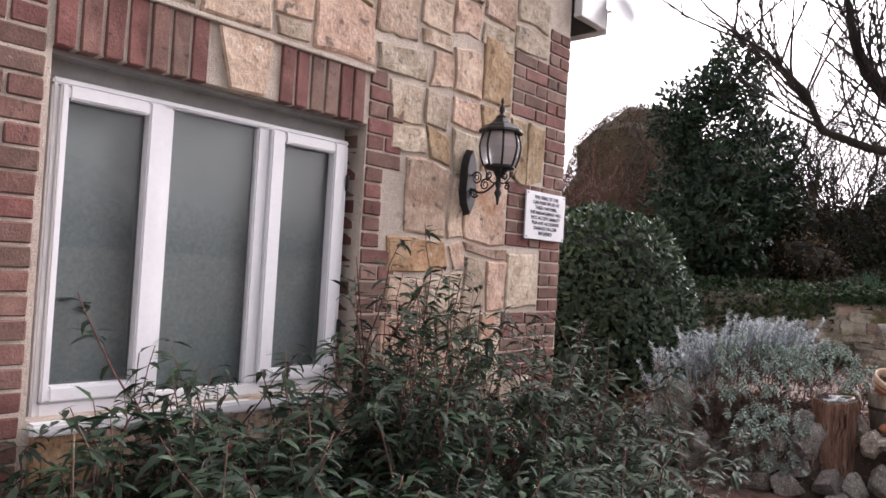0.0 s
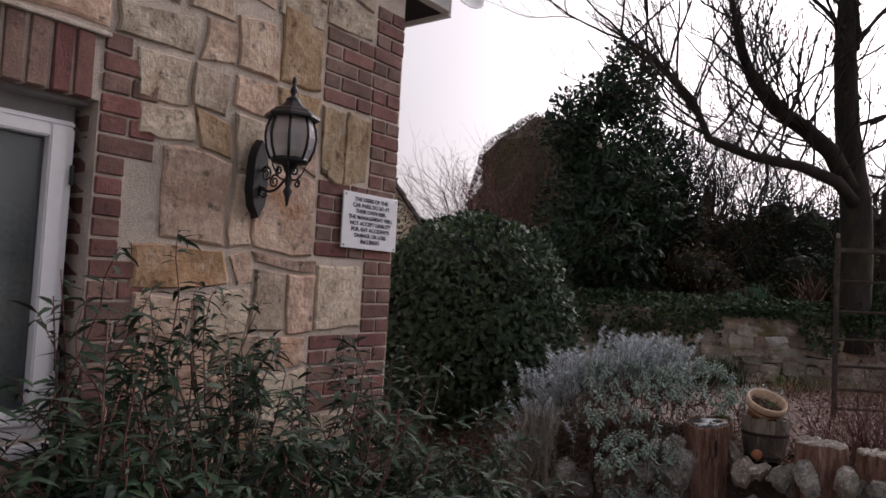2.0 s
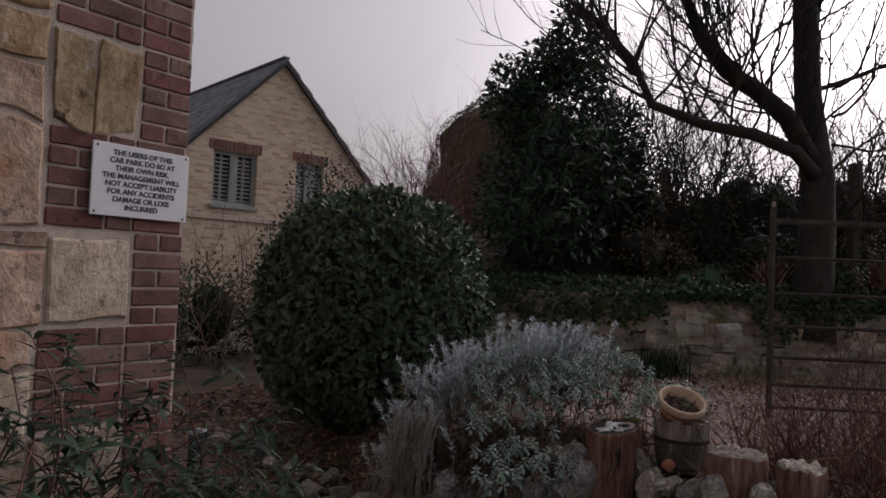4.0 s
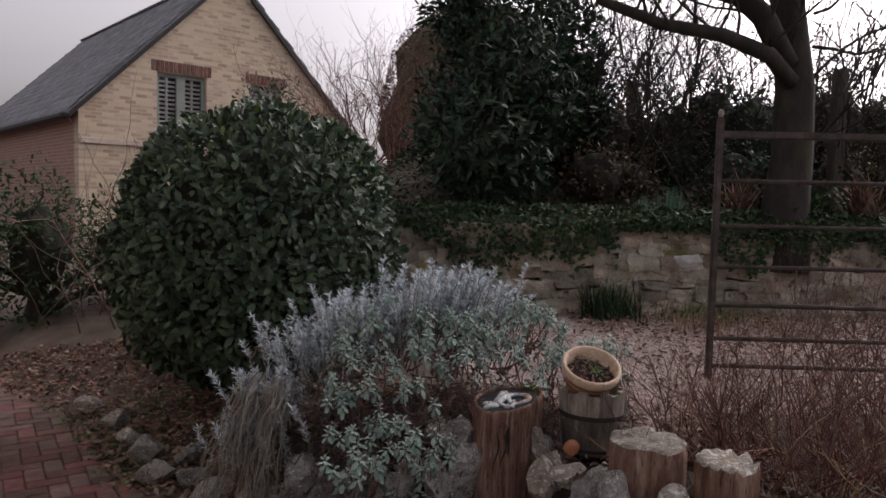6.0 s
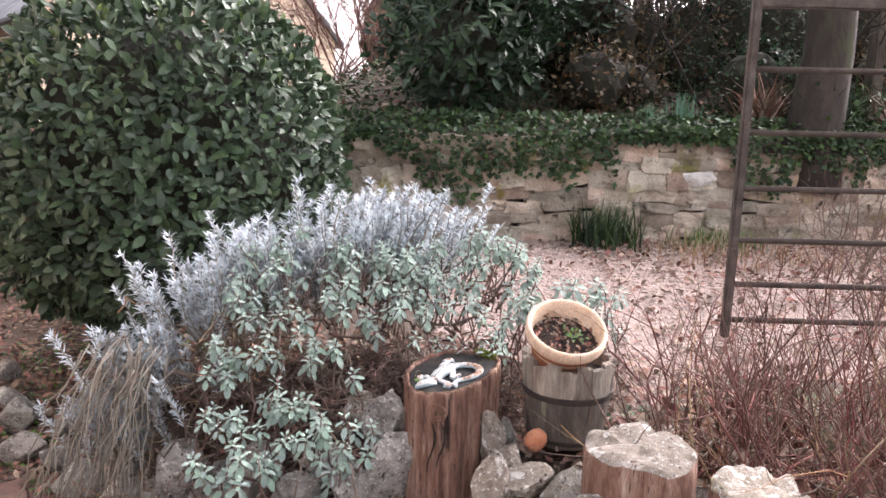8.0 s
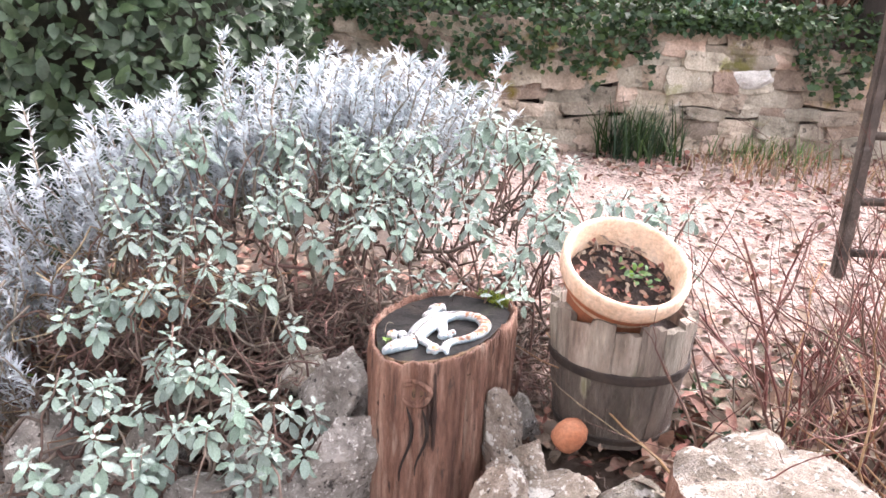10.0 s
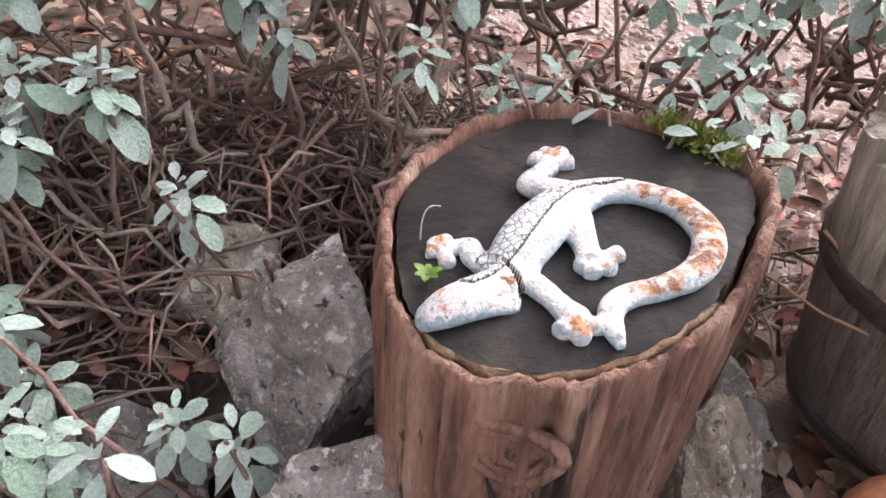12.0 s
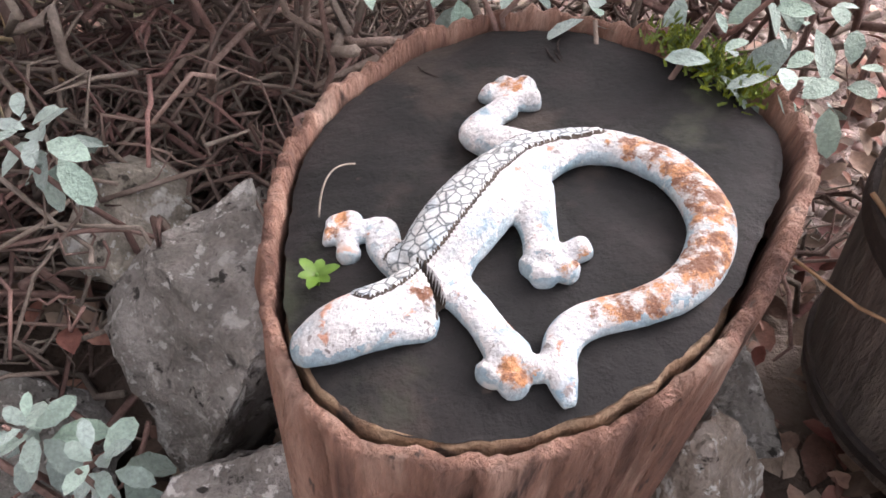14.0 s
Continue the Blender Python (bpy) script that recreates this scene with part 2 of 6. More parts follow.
GECKO_WEAR = [(2.995, 5.245, .715, .075), (2.985, 5.2, .712, .065), (2.945, 5.178, .71, .055), (2.975, 5.28, .715, .05), (2.908, 5.365, .71, .035), (2.802, 5.246, .69, .03), (2.925, 5.205, .705, .026), (2.85, 5.188, .7, .02), (2.888, 5.145, .7, .02)]
M = dict(
    brick=surf("red_brick", [(.13, .068, .056), (.19, .1, .082), (.25, .14, .115)], 9, .92, .5, 120, "object", .22, [((.055, .042, .042), 30, .61, .1), ((.33, .27, .23), 16, .67, .1)]),
    sandstone=surf("sandstone", [(.36, .26, .19), (.5, .385, .29), (.6, .49, .39)], 8, .95, 1.0, 38, "object", .26, [((.36, .21, .11), 3.5, .6, .16), ((.17, .135, .11), 17, .6, .07), ((.6, .54, .47), 30, .64, .06)]),
    orange_stone=surf("ochre_sandstone", [(.27, .165, .085), (.39, .265, .155), (.48, .36, .24)], 7, .95, 1.0, 38, "object", .15, [((.46, .4, .33), 18, .62, .1), ((.15, .09, .05), 12, .59, .08)]),
    mortar=surf("lime_mortar", [(.5, .42, .35), (.64, .56, .48)], 12, .97, .8, 160, spots=[((.3, .22, .16), 5, .6, .15)]),
    upvc=surf("white_plastic_frame", [(.78, .78, .8), (.82, .82, .83)], 2, .35, .0, 40, mottle=.12),
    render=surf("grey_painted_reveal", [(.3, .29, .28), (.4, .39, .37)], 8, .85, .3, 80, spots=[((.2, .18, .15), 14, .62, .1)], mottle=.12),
    black_iron=surf("black_painted_iron", [(.012, .012, .014), (.024, .023, .025)], 20, .42, .15, 150, spots=[((.06, .045, .035), 40, .68, .06)]),
    sign_white=surf("white_sign_board", [(.72, .73, .76), (.8, .8, .82)], 4, .4, .02, 50, spots=[((.6, .58, .55), 9, .68, .1)], mottle=.12),
    sign_ink=surf("dark_blue_lettering", [(.02, .025, .06), (.03, .035, .08)], 10, .5, 0, 50, mottle=.12),
    slate=surf("slate_roofing", [(.13, .135, .15), (.2, .205, .22), (.27, .275, .29)], 4, .6, .4, 40, "island", .28, [((.3, .31, .28), 7, .62, .1)]),
    far_brick=surf("yellow_brick_far", [(.36, .26, .15), (.44, .33, .2), (.5, .39, .25)], 1.5, .9, .3, 25),
    white_paint=surf("white_painted_wood", [(.72, .73, .72), (.78, .79, .78)], 2, .5, .02, 60, mottle=.12),
    grey_paint=surf("grey_green_painted_wood", [(.26, .29, .27), (.33, .36, .34)], 6, .6, .1, 60, mottle=.12),
    dark_wood=surf("dark_fascia_timber", [(.02, .02, .022), (.04, .038, .036)], 8, .6, .1, 60),
    laurel=surf("glossy_evergreen_leaf", [(.034, .062, .034), (.052, .088, .048), (.078, .118, .068)], 3, .5, .1, 90, "island", .42, trans=.12),
    laurel_new=surf("yellow_green_young_leaf", [(.06, .1, .035), (.09, .14, .05)], 5, .45, .1, 90, "island", .35, trans=.15),
    dark_leaf=surf("dark_evergreen_leaf", [(.013, .03, .017), (.024, .05, .026), (.038, .07, .036)], 2, .55, .1, 90, "island", .5, trans=.1, spec=.3),
    sage=surf("grey_green_sage_leaf", [(.2, .29, .24), (.28, .38, .32), (.34, .44, .38)], 8, .88, .6, 300, "island", .3, sheen=.25, trans=.12),
    silver=surf("silver_needle_leaf", [(.44, .5, .54), (.54, .6, .63), (.62, .67, .69)], 6, .9, .2, 200, "island", .25, sheen=.2, trans=.15),
    shrub_leaf=surf("narrow_shrub_leaf", [(.018, .036, .022), (.03, .054, .032), (.052, .082, .052)], 5, .7, .2, 120, "island", .45, trans=.1, spec=.25),
    wall_leaf=surf("ivy_leaf", [(.018, .042, .016), (.034, .066, .027), (.05, .09, .036)], 4, .68, .1, 90, "island", .5, trans=.1, spec=.25),
    blade=surf("green_blade", [(.06, .13, .03), (.1, .2, .05)], 5, .5, .1, 90, "island", .4, trans=.2),
    daffodil=surf("blue_green_blade", [(.07, .16, .1), (.1, .22, .14)], 5, .5, .1, 90, "island", .3, trans=.2),
    dead_leaf=surf("brown_dead_leaf", [(.11, .065, .05), (.2, .125, .09), (.32, .23, .18)], 9, .9, .3, 120, "island", .5),
    dry=surf("dry_straw", [(.2, .13, .07), (.34, .25, .15)], 7, .9, .2, 120, "island", .4),
    twig=surf("brown_twig_bark", [(.1, .066, .052), (.17, .12, .097), (.27, .205, .17)], 18, .9, .5, 220, "island", .4),
    red_stem=surf("red_brown_stem", [(.09, .04, .035), (.15, .075, .06), (.2, .13, .1)], 10, .85, .3, 150, "island", .35),
    grey_stem=surf("grey_dry_stem", [(.19, .165, .13), (.3, .27, .22)], 10, .9, .3, 150, "island", .3),
    tree_bark=surf("tree_bark", [(.018, .015, .013), (.035, .029, .024), (.06, .05, .04)], 6, .95, 1.0, 40, spots=[((.04, .05, .02), 3, .6, .12)], stretch=(1, 1, .4)),
    log_bark=surf("reddish_fibrous_bark", [(.1, .05, .036), (.27, .148, .105), (.44, .3, .23)], 30, .95, 1.0, 260, spots=[((.05, .03, .024), 34, .61, .06), ((.52, .4, .32), 16, .64, .1), ((.1, .065, .05), 90, .63, .05)], stretch=(1, 1, .17)),
    log_top=surf("blackened_cut_wood", [(.005, .005, .005), (.009, .0085, .008), (.02, .017, .016)], 16, .8, .25, 160, spots=[((.045, .035, .028), 11, .56, .16), ((.06, .045, .035), 60, .68, .1), ((.03, .034, .022), 14, .6, .1)], spec=.25),
    pale_wood=surf("pale_sapwood_rim", [(.1, .058, .035), (.22, .14, .085), (.34, .25, .16)], 40, .9, .6, 160, spots=[((.05, .035, .025), 30, .58, .08)]),
    barrel=surf("weathered_grey_oak", [(.15, .125, .1), (.29, .255, .21), (.46, .42, .35)], 20, .95, 1.0, 140, "object", .25, [((.06, .075, .035), 7, .6, .1), ((.05, .042, .035), 16, .62, .08)], stretch=(1, 1, .2)),
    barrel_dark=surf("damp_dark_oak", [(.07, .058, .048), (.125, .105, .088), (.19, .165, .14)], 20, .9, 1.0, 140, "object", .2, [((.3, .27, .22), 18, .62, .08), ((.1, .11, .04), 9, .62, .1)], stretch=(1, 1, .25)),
    hoop=surf("rusty_dark_hoop", [(.035, .03, .028), (.07, .055, .045)], 30, .8, .4, 150, metal=.3),
    terracotta=surf("terracotta", [(.3, .1, .05), (.42, .165, .085), (.5, .24, .14)], 12, .88, .4, 130, spots=[((.52, .36, .26), 16, .66, .12), ((.2, .09, .05), 30, .64, .1)]),
    rim_clay=surf("pale_terracotta_rim", [(.56, .38, .25), (.68, .52, .38), (.74, .61, .48)], 14, .85, .3, 130),
    soil=surf("dark_potting_soil", [(.02, .014, .012), (.05, .035, .028)], 40, .98, 1.0, 160),
    rock=surf("grey_lichen_stone", [(.17, .158, .136), (.31, .292, .262), (.46, .44, .4)], 22, .97, 1.0, 240, "object", .25, [((.6, .59, .55), 90, .585, .05), ((.62, .61, .57), 26, .62, .05), ((.05, .046, .04), 60, .61, .06), ((.38, .36, .32), 14, .6, .06), ((.045, .04, .036), 20, .64, .06), ((.14, .15, .05), 6, .67, .08)]),
    pale_rock=surf("pale_lichen_stone", [(.19, .165, .13), (.33, .295, .24), (.48, .44, .38)], 24, .97, 1.0, 200, "object", .25, [((.64, .63, .58), 26, .57, .05), ((.66, .66, .62), 80, .6, .05), ((.17, .18, .05), 6, .62, .1), ((.06, .052, .042), 50, .61, .06)]),
    wall_stone=surf("garden_wall_stone", [(.2, .165, .125), (.35, .3, .235), (.5, .44, .36)], 6, .97, 1.0, 70, "object", .4, [((.19, .17, .045), 4, .58, .12), ((.46, .45, .4), 15, .65, .08), ((.045, .038, .03), 11, .59, .1)]),
    white_lichen=surf("white_lichened_stone", [(.5, .5, .46), (.72, .72, .7)], 14, .95, .8, 90, spots=[((.2, .18, .14), 18, .6, .08)]),
    moss=surf("moss", [(.12, .17, .02), (.22, .28, .045)], 30, .98, 1.0, 200, "island", .3),
    rust=surf("rusty_gate_steel", [(.04, .034, .03), (.075, .06, .05), (.12, .1, .085)], 14, .85, .5, 140, spots=[((.2, .19, .17), 9, .66, .1)]),
    post=surf("weathered_fence_timber", [(.06, .05, .04), (.13, .11, .09)], 10, .95, .6, 90, stretch=(1, 1, .2)),
    gecko=surf("worn_white_glazed_cement", [(.38, .42, .43), (.52, .51, .495), (.44, .48, .5)], 40, .65, .6, 320, spots=[((.42, .22, .15), 70, .62, .05), ((.45, .27, .18), 18, .64, .08), ((.2, .3, .35), 38, .57, .1), ((.22, .2, .19), 150, .63, .05)],
        zones=[((.43, .2, .085), 75, GECKO_WEAR, .1), ((.17, .075, .04), 130, [(x, y, z, .8 * q) for x, y, z, q in GECKO_WEAR], .1), ((.48, .47, .45), 95, [(x, y, z, .35 * q) for x, y, z, q in GECKO_WEAR], .12)]),
    gecko_scales=surf("crackled_grey_scales", [(.34, .41, .44), (.52, .53, .51), (.28, .4, .46)], 30, .65, .4, 300, cells=165.0),
    gecko_side=surf("blue_grey_side_faces", [(.15, .25, .3), (.3, .38, .41), (.46, .48, .48)], 45, .65, .45, 320, spots=[((.5, .5, .48), 60, .6, .06), ((.4, .22, .14), 30, .67, .06)]),
    gecko_groove=surf("dark_groove", [(.03, .026, .022), (.07, .05, .035)], 60, .9, .4, 190),
    paver=surf("clay_paver", [(.1, .055, .05), (.16, .09, .075), (.2, .13, .11)], 9, .85, .5, 110, "object", .35, [((.06, .06, .045), 6, .6, .12)]),
    bollard=surf("black_bollard_paint", [(.008, .009, .016), (.016, .017, .026)], 9, .45, .05, 90, mottle=.12),
    bollard_cap=surf("grey_bollard_cap", [(.22, .22, .25), (.3, .3, .33)], 9, .5, .05, 90, mottle=.12),
    hedge_brown=surf("russet_hedge_leaf", [(.05, .04, .02), (.085, .06, .03), (.1, .085, .035)], 1.2, .7, .2, 90, "island", .5, trans=.1),
)


def glass(name, colour, rough, through_=0.0):
    m = bpy.data.materials.new(name)
    m.use_nodes = True
    b = m.node_tree.nodes["Principled BSDF"]
    b.inputs["Base Color"].default_value = (*colour, 1)
    b.inputs["Roughness"].default_value = rough
    b.inputs["Transmission Weight"].default_value = through_
    b.inputs["IOR"].default_value = 1.45
    return m


def coursed(name, c1, c2, mortar, patch):
    """Far brickwork seen as small courses, in the house's own upright planes."""
    m = bpy.data.materials.new(name)
    m.use_nodes = True
    N, K = m.node_tree.nodes, m.node_tree.links
    b = N["Principled BSDF"]
    sep, com = N.new("ShaderNodeSeparateXYZ"), N.new("ShaderNodeCombineXYZ")
    add = N.new("ShaderNodeMath")
    K.new(N.new("ShaderNodeTexCoord").outputs["Object"], sep.inputs[0])
    K.new(sep.outputs["X"], add.inputs[0])
    K.new(sep.outputs["Y"], add.inputs[1])
    K.new(add.outputs[0], com.inputs["X"])
    K.new(sep.outputs["Z"], com.inputs["Y"])
    br = N.new("ShaderNodeTexBrick")
    for key, v in (("Color1", c1), ("Color2", c2), ("Mortar", mortar)):
        br.inputs[key].default_value = (*v, 1)
    br.inputs["Scale"].default_value = 1.0
    br.inputs["Brick Width"].default_value, br.inputs["Row Height"].default_value = .235, .078
    br.inputs["Mortar Size"].default_value, br.inputs["Bias"].default_value = .006, -.25
    K.new(com.outputs[0], br.inputs["Vector"])
    ns = N.new("ShaderNodeTexNoise")
    ns.inputs["Scale"].default_value = 1.4
    ns.inputs["Detail"].default_value = 6
    K.new(com.outputs[0], ns.inputs["Vector"])
    mr = N.new("ShaderNodeMapRange")
    mr.inputs["From Min"].default_value, mr.inputs["From Max"].default_value = .45, .65
    K.new(ns.outputs["Fac"], mr.inputs["Value"])
    mx = N.new("ShaderNodeMix")
    mx.data_type, mx.blend_type = "RGBA", "MIX"
    mul = N.new("ShaderNodeMath")
    mul.operation = "MULTIPLY"
    mul.inputs[1].default_value = .3
    K.new(mr.outputs["Result"], mul.inputs[0])
    K.new(mul.outputs[0], mx.inputs["Factor"])
    K.new(br.outputs["Color"], mx.inputs["A"])
    mx.inputs["B"].default_value = (*patch, 1)
    K.new(mx.outputs["Result"], b.inputs["Base Color"])
    b.inputs["Roughness"].default_value = .92
    bp = N.new("ShaderNodeBump")
    bp.inputs["Strength"].default_value = .4
    K.new(br.outputs["Fac"], bp.inputs["Height"])
    bp.invert = True
    K.new(bp.outputs["Normal"], b.inputs["Normal"])
    return m


M["pane"] = glass("window_glass", (1, 1, 1), 0.02, 1.0)
M["lantern_pane"] = glass("bevelled_lantern_glass", (.62, .62, .64), 0.3, 0.75)
M["blind"] = surf("frosted_grey_film", [(.085, .11, .11), (.115, .14, .14)], 2.5, .6, .05, 70, spots=[((.2, .23, .22), 1.6, .6, .2)])
M["dark_room"] = surf("dark_window_backing", [(.05, .05, .05), (.08, .08, .08)], 3, .9, .1, 50)


# ---- ground: paved yard, raised bed, gravel, bank ----
EDGE = [(-30, 30), (-4, 11.0), (-1.2, 8.4), (0.2, 7.3), (0.95, 6.05), (1.55, 5.72), (2.2, 5.32), (2.72, 5.12), (3.12, 5.02), (3.2, 4.6), (3.5, 4.3), (4.4, 3.75), (7, 2.6), (40, -10)]


def edge_distance(x, y):
    """How far (x, y) lies behind the front edge of the bed."""
    best, sign = 1e9, 1.0
    for (ax, ay), (bx, by) in zip(EDGE, EDGE[1:]):
        dx, dy = bx - ax, by - ay
        t = max(0.0, min(1.0, ((x - ax) * dx + (y - ay) * dy) / (dx * dx + dy * dy)))
        d = math.hypot(x - ax - t * dx, y - ay - t * dy)
        if d < best:
            best, sign = d, 1.0 if dx * (y - ay) - dy * (x - ax) > 0 else -1.0
    return best * sign


def step(a, b, v):
    t = max(0.0, min(1.0, (v - a) / (b - a)))
    return t * t * (3 - 2 * t)


def ground(x, y):
    d = edge_distance(x, y)
    walled = step(1.35, 1.75, x)
    z = 0.42 * step(0.02, 0.16, d) * walled + 0.26 * step(0.0, 1.3, d) * (1 - walled)
    z += 0.16 * step(0.5, 2.6, d) * step(1.0, 2.5, x)
    z += 0.84 * step(8.42, 8.62, y) * step(0.6, 1.4, x) + 0.9 * step(8.6, 12.5, y) * step(1.0, 3.5, x)
    z += 0.35 * step(8, 16, y) * (1 - step(1.0, 3.0, x))
    z += 0.03 * noise.noise(Vector((x * 2.1, y * 2.1, 0))) * step(-0.1, 0.3, d) + 0.012 * noise.noise(Vector((x * 9, y * 9, 3))) * step(0, 0.3, d)
    return z + (0.5 * noise.noise(Vector((x * 0.05, y * 0.05, 7))) if math.hypot(x, y) > 40 else 0.0)


def axis(lo, hi, fine_lo, fine_hi, stepsize):
    a = list(np.arange(fine_lo, fine_hi + 1e-6, stepsize))
    out, s = [], stepsize
    v = fine_hi
    while v < hi:
        s *= 1.35
        v += s
        out.append(v)
    pre, s, v = [], stepsize, fine_lo
    while v > lo:
        s *= 1.35
        v -= s
        pre.append(v)
    return np.array(pre[::-1] + a + out)


def build_ground():
    xs, ys = axis(-900, 900, -2.5, 7.5, 0.07), axis(-900, 900, 2.8, 11.0, 0.07)
    V = np.array([(x, y, ground(x, y)) for y in ys for x in xs])
    n = len(xs)
    i = (np.arange(len(ys) - 1)[:, None] * n + np.arange(n - 1)[None]).ravel()
    m = surf("leafy_earth", [(.05, .036, .028), (.095, .07, .055), (.14, .11, .085)], 3, .97, 1.0, 45, spots=[((.04, .06, .02), 1.3, .58, .12), ((.2, .15, .12), 20, .64, .08)])
    tagged(arrays("ground", V, np.stack([i, i + 1, i + n + 1, i + n], -1), m, smooth=True), "dark leafy earth of yard, bed and bank", "ground", kind="structure")


build_ground()


# ---- cottage wall: frame of its front face ----
WALL_AT, WALL_TURN = (0.44, 4.10), math.degrees(math.atan2(.760, .649))
COURSE, S_END = 0.0746, 0.43


def on_wall(s, d, z):
    return Vector((WALL_AT[0] + .649 * s + .760 * d, WALL_AT[1] + .760 * s - .649 * d, z))


# local x runs along the wall, local -y out of it
def wall_thing(name, label, category, s=0.0, z=0.0, kind="", d=0.0):
    p = on_wall(s, d, z)
    return thing(name, label, category, p, kind=kind, turn=WALL_TURN)


WIN = dict(s0=-2.54, s1=-1.22, z0=0.93, z1=2.105)


def brick_mesh(w, h, seed, depth=0.05):
    r = random.Random(seed)
    bm = box(-w / 2, w / 2, 0, depth, -h / 2, h / 2, 0.005, 1)
    for v in bm.verts:
        v.co += Vector((r.uniform(-1, 1) * .002, r.uniform(-1, 1) * .0025, r.uniform(-1, 1) * .002))
    me = bpy.data.meshes.new("brick")
    bm.to_mesh(me)
    bm.free()
    me.materials.append(M["brick"])
    return me


def piece(name, me, parent, m):
    ob = new(name, me)
    ob.parent = parent
    ob.matrix_basis = m
    return ob


def build_wall():
    wall = wall_thing("wall_cottage", "stone cottage wall with red brick corners and window surround", "wall", kind="structure")
    T = 0.32
    w = WIN
    # mortar core with the window opening through it
    bm = bmesh.new()
    for x0, x1, z0, z1 in ((-6.5, w["s0"], -.3, 4.2), (w["s1"], S_END - .006, -.3, 4.2), (w["s0"], w["s1"], -.3, w["z0"] - .03), (w["s0"], w["s1"], w["z1"] + .004, 4.2)):
        box(x0, x1, .008, T, z0, z1, bm=bm)
    part("mortar_core", bm, M["mortar"], wall)
    bm = box(S_END - .012 - T, S_END - .008, T, 6.5, -.3, 4.2)
    part("side_wall", bm, M["mortar"], wall)
    part("lintel_soffit", box(w["s0"], w["s1"], .055, T - .02, w["z1"] - .012, w["z1"] + .002), M["render"], wall)
    part("sill_bed", box(w["s0"], w["s1"], .03, T - .02, w["z0"] - .03, w["z0"] - .004), M["mortar"], wall)
    full = [brick_mesh(.214, .065, i) for i in range(4)]
    half = [brick_mesh(.104, .065, 10 + i) for i in range(4)]
    soldier = [brick_mesh(.064, .232, 20 + i, .06) for i in range(4)]
    r = random.Random(3)

    def lay(s_left, s_right, z, start):
        """One course of bricks between two lines, starting with a stretcher or header."""
        s = s_left
        k = start
        while s < s_right - .03:
            wdt = .225 if k % 2 == 0 else .112
            if s + wdt > s_right + .03:
                wdt = min(.112 if s_right - s < .17 else .225, wdt)
            src = full if wdt > .2 else half
            sc = (min(wdt, s_right - s) - .011) / (.214 if wdt > .2 else .104)
            piece("brick", r.choice(src), wall, pose(s + min(wdt, s_right - s) / 2, r.uniform(-.003, .003), z + .037, r.uniform(-.6, .6), r.uniform(-.5, .5), r.uniform(-.6, .6)) @ Matrix.Diagonal((sc, 1, 1, 1)))
            s += wdt
            k += 1

    z0 = 1.25 - COURSE * 17
    for i in range(40):
        z = z0 + i * COURSE
        block = ((i - 2) // 5) % 2
        # corner quoins, alternating wide and narrow in fives
        lay(-.145 if block == 0 else .205, S_END, z, i % 2)
        # bricks turn the corner on to the side wall
        for j in range(3 if i > 4 else 0):
            odd = (i + j) % 2
            piece("brick", r.choice(half), wall, pose(S_END, (.062 if odd else .066) + j * .1135, z + .037, 0, 0, 90))
        # window jambs
        if w["z0"] - .1 < z < w["z1"] + .2:
            wide = ((i - 1) // 5) % 2
            lay(w["s1"] + .002, -.98 if wide else -1.097, z, i % 2)
            for j in range(1):
                if z < w["z1"] - .06:
                    piece("brick", r.choice(half), wall, pose(w["s1"] - .0, .115, z + .037, 0, 0, -90))
        if z > -.1 and z < 3.0:
            wide = ((i + 2) // 5) % 2
            if not (w["z1"] + .2 < z):
                lay(w["s0"] - (.35 if wide else .24), w["s0"] - .002, z, i % 2)
            if w["z0"] - .05 < z < w["z1"] - .06:
                piece("brick", r.choice(half), wall, pose(w["s0"] + .0, .115, z + .037, 0, 0, 90))
    # soldier lintel with a stone key
    s = w["s0"] + .03
    while s < w["s1"] - .01:
        if not -1.99 < s < -1.74:
            piece("brick", r.choice(soldier), wall, pose(s + .004, -.004 + r.uniform(-.003, .003), w["z1"] + .118, 0, r.uniform(-.6, .6), 0))
        s += .0765
    key = bmesh.new()
    v = [key.verts.new(p) for p in ((-1.925, -.012, 2.108), (-1.772, -.012, 2.108), (-1.745, -.012, 2.335), (-1.985, -.012, 2.335), (-1.925, .05, 2.108), (-1.772, .05, 2.108), (-1.745, .05, 2.335), (-1.985, .05, 2.335))]
    for f in ((0, 1, 2, 3), (1, 5, 6, 2), (5, 4, 7, 6), (4, 0, 3, 7), (3, 2, 6, 7), (4, 5, 1, 0)):
        key.faces.new([v[i] for i in f])
    bmesh.ops.bevel(key, geom=list(key.edges), offset=.006, segments=2, affect="EDGES")
    part("keystone", key, M["sandstone"], wall)
    part("drip_mortar", box(w["s0"] - .12, w["s1"] + .02, -.016, .02, 2.338, 2.356, .004), M["mortar"], wall)

    # rubble stones: cells cut out of the panel, each a rough pillowed block
    rr = random.Random(11)
    cells = []

    def split(x0, x1, z0_, z1_, depth):
        wd, ht = x1 - x0, z1_ - z0_
        lim = rr.uniform(.2, .4)
        if (wd < lim * 1.25 and ht < lim) or depth > 7 or (wd < .15 and ht < .3):
            cells.append((x0, x1, z0_, z1_))
            return
        if wd * rr.uniform(.7, 1.2) > ht:
            c = x0 + wd * rr.uniform(.35, .65)
            split(x0, c, z0_, z1_, depth + 1), split(c, x1, z0_, z1_, depth + 1)
        else:
            c = z0_ + ht * rr.uniform(.35, .65)
            split(x0, x1, z0_, c, depth + 1), split(x0, x1, c, z1_, depth + 1)

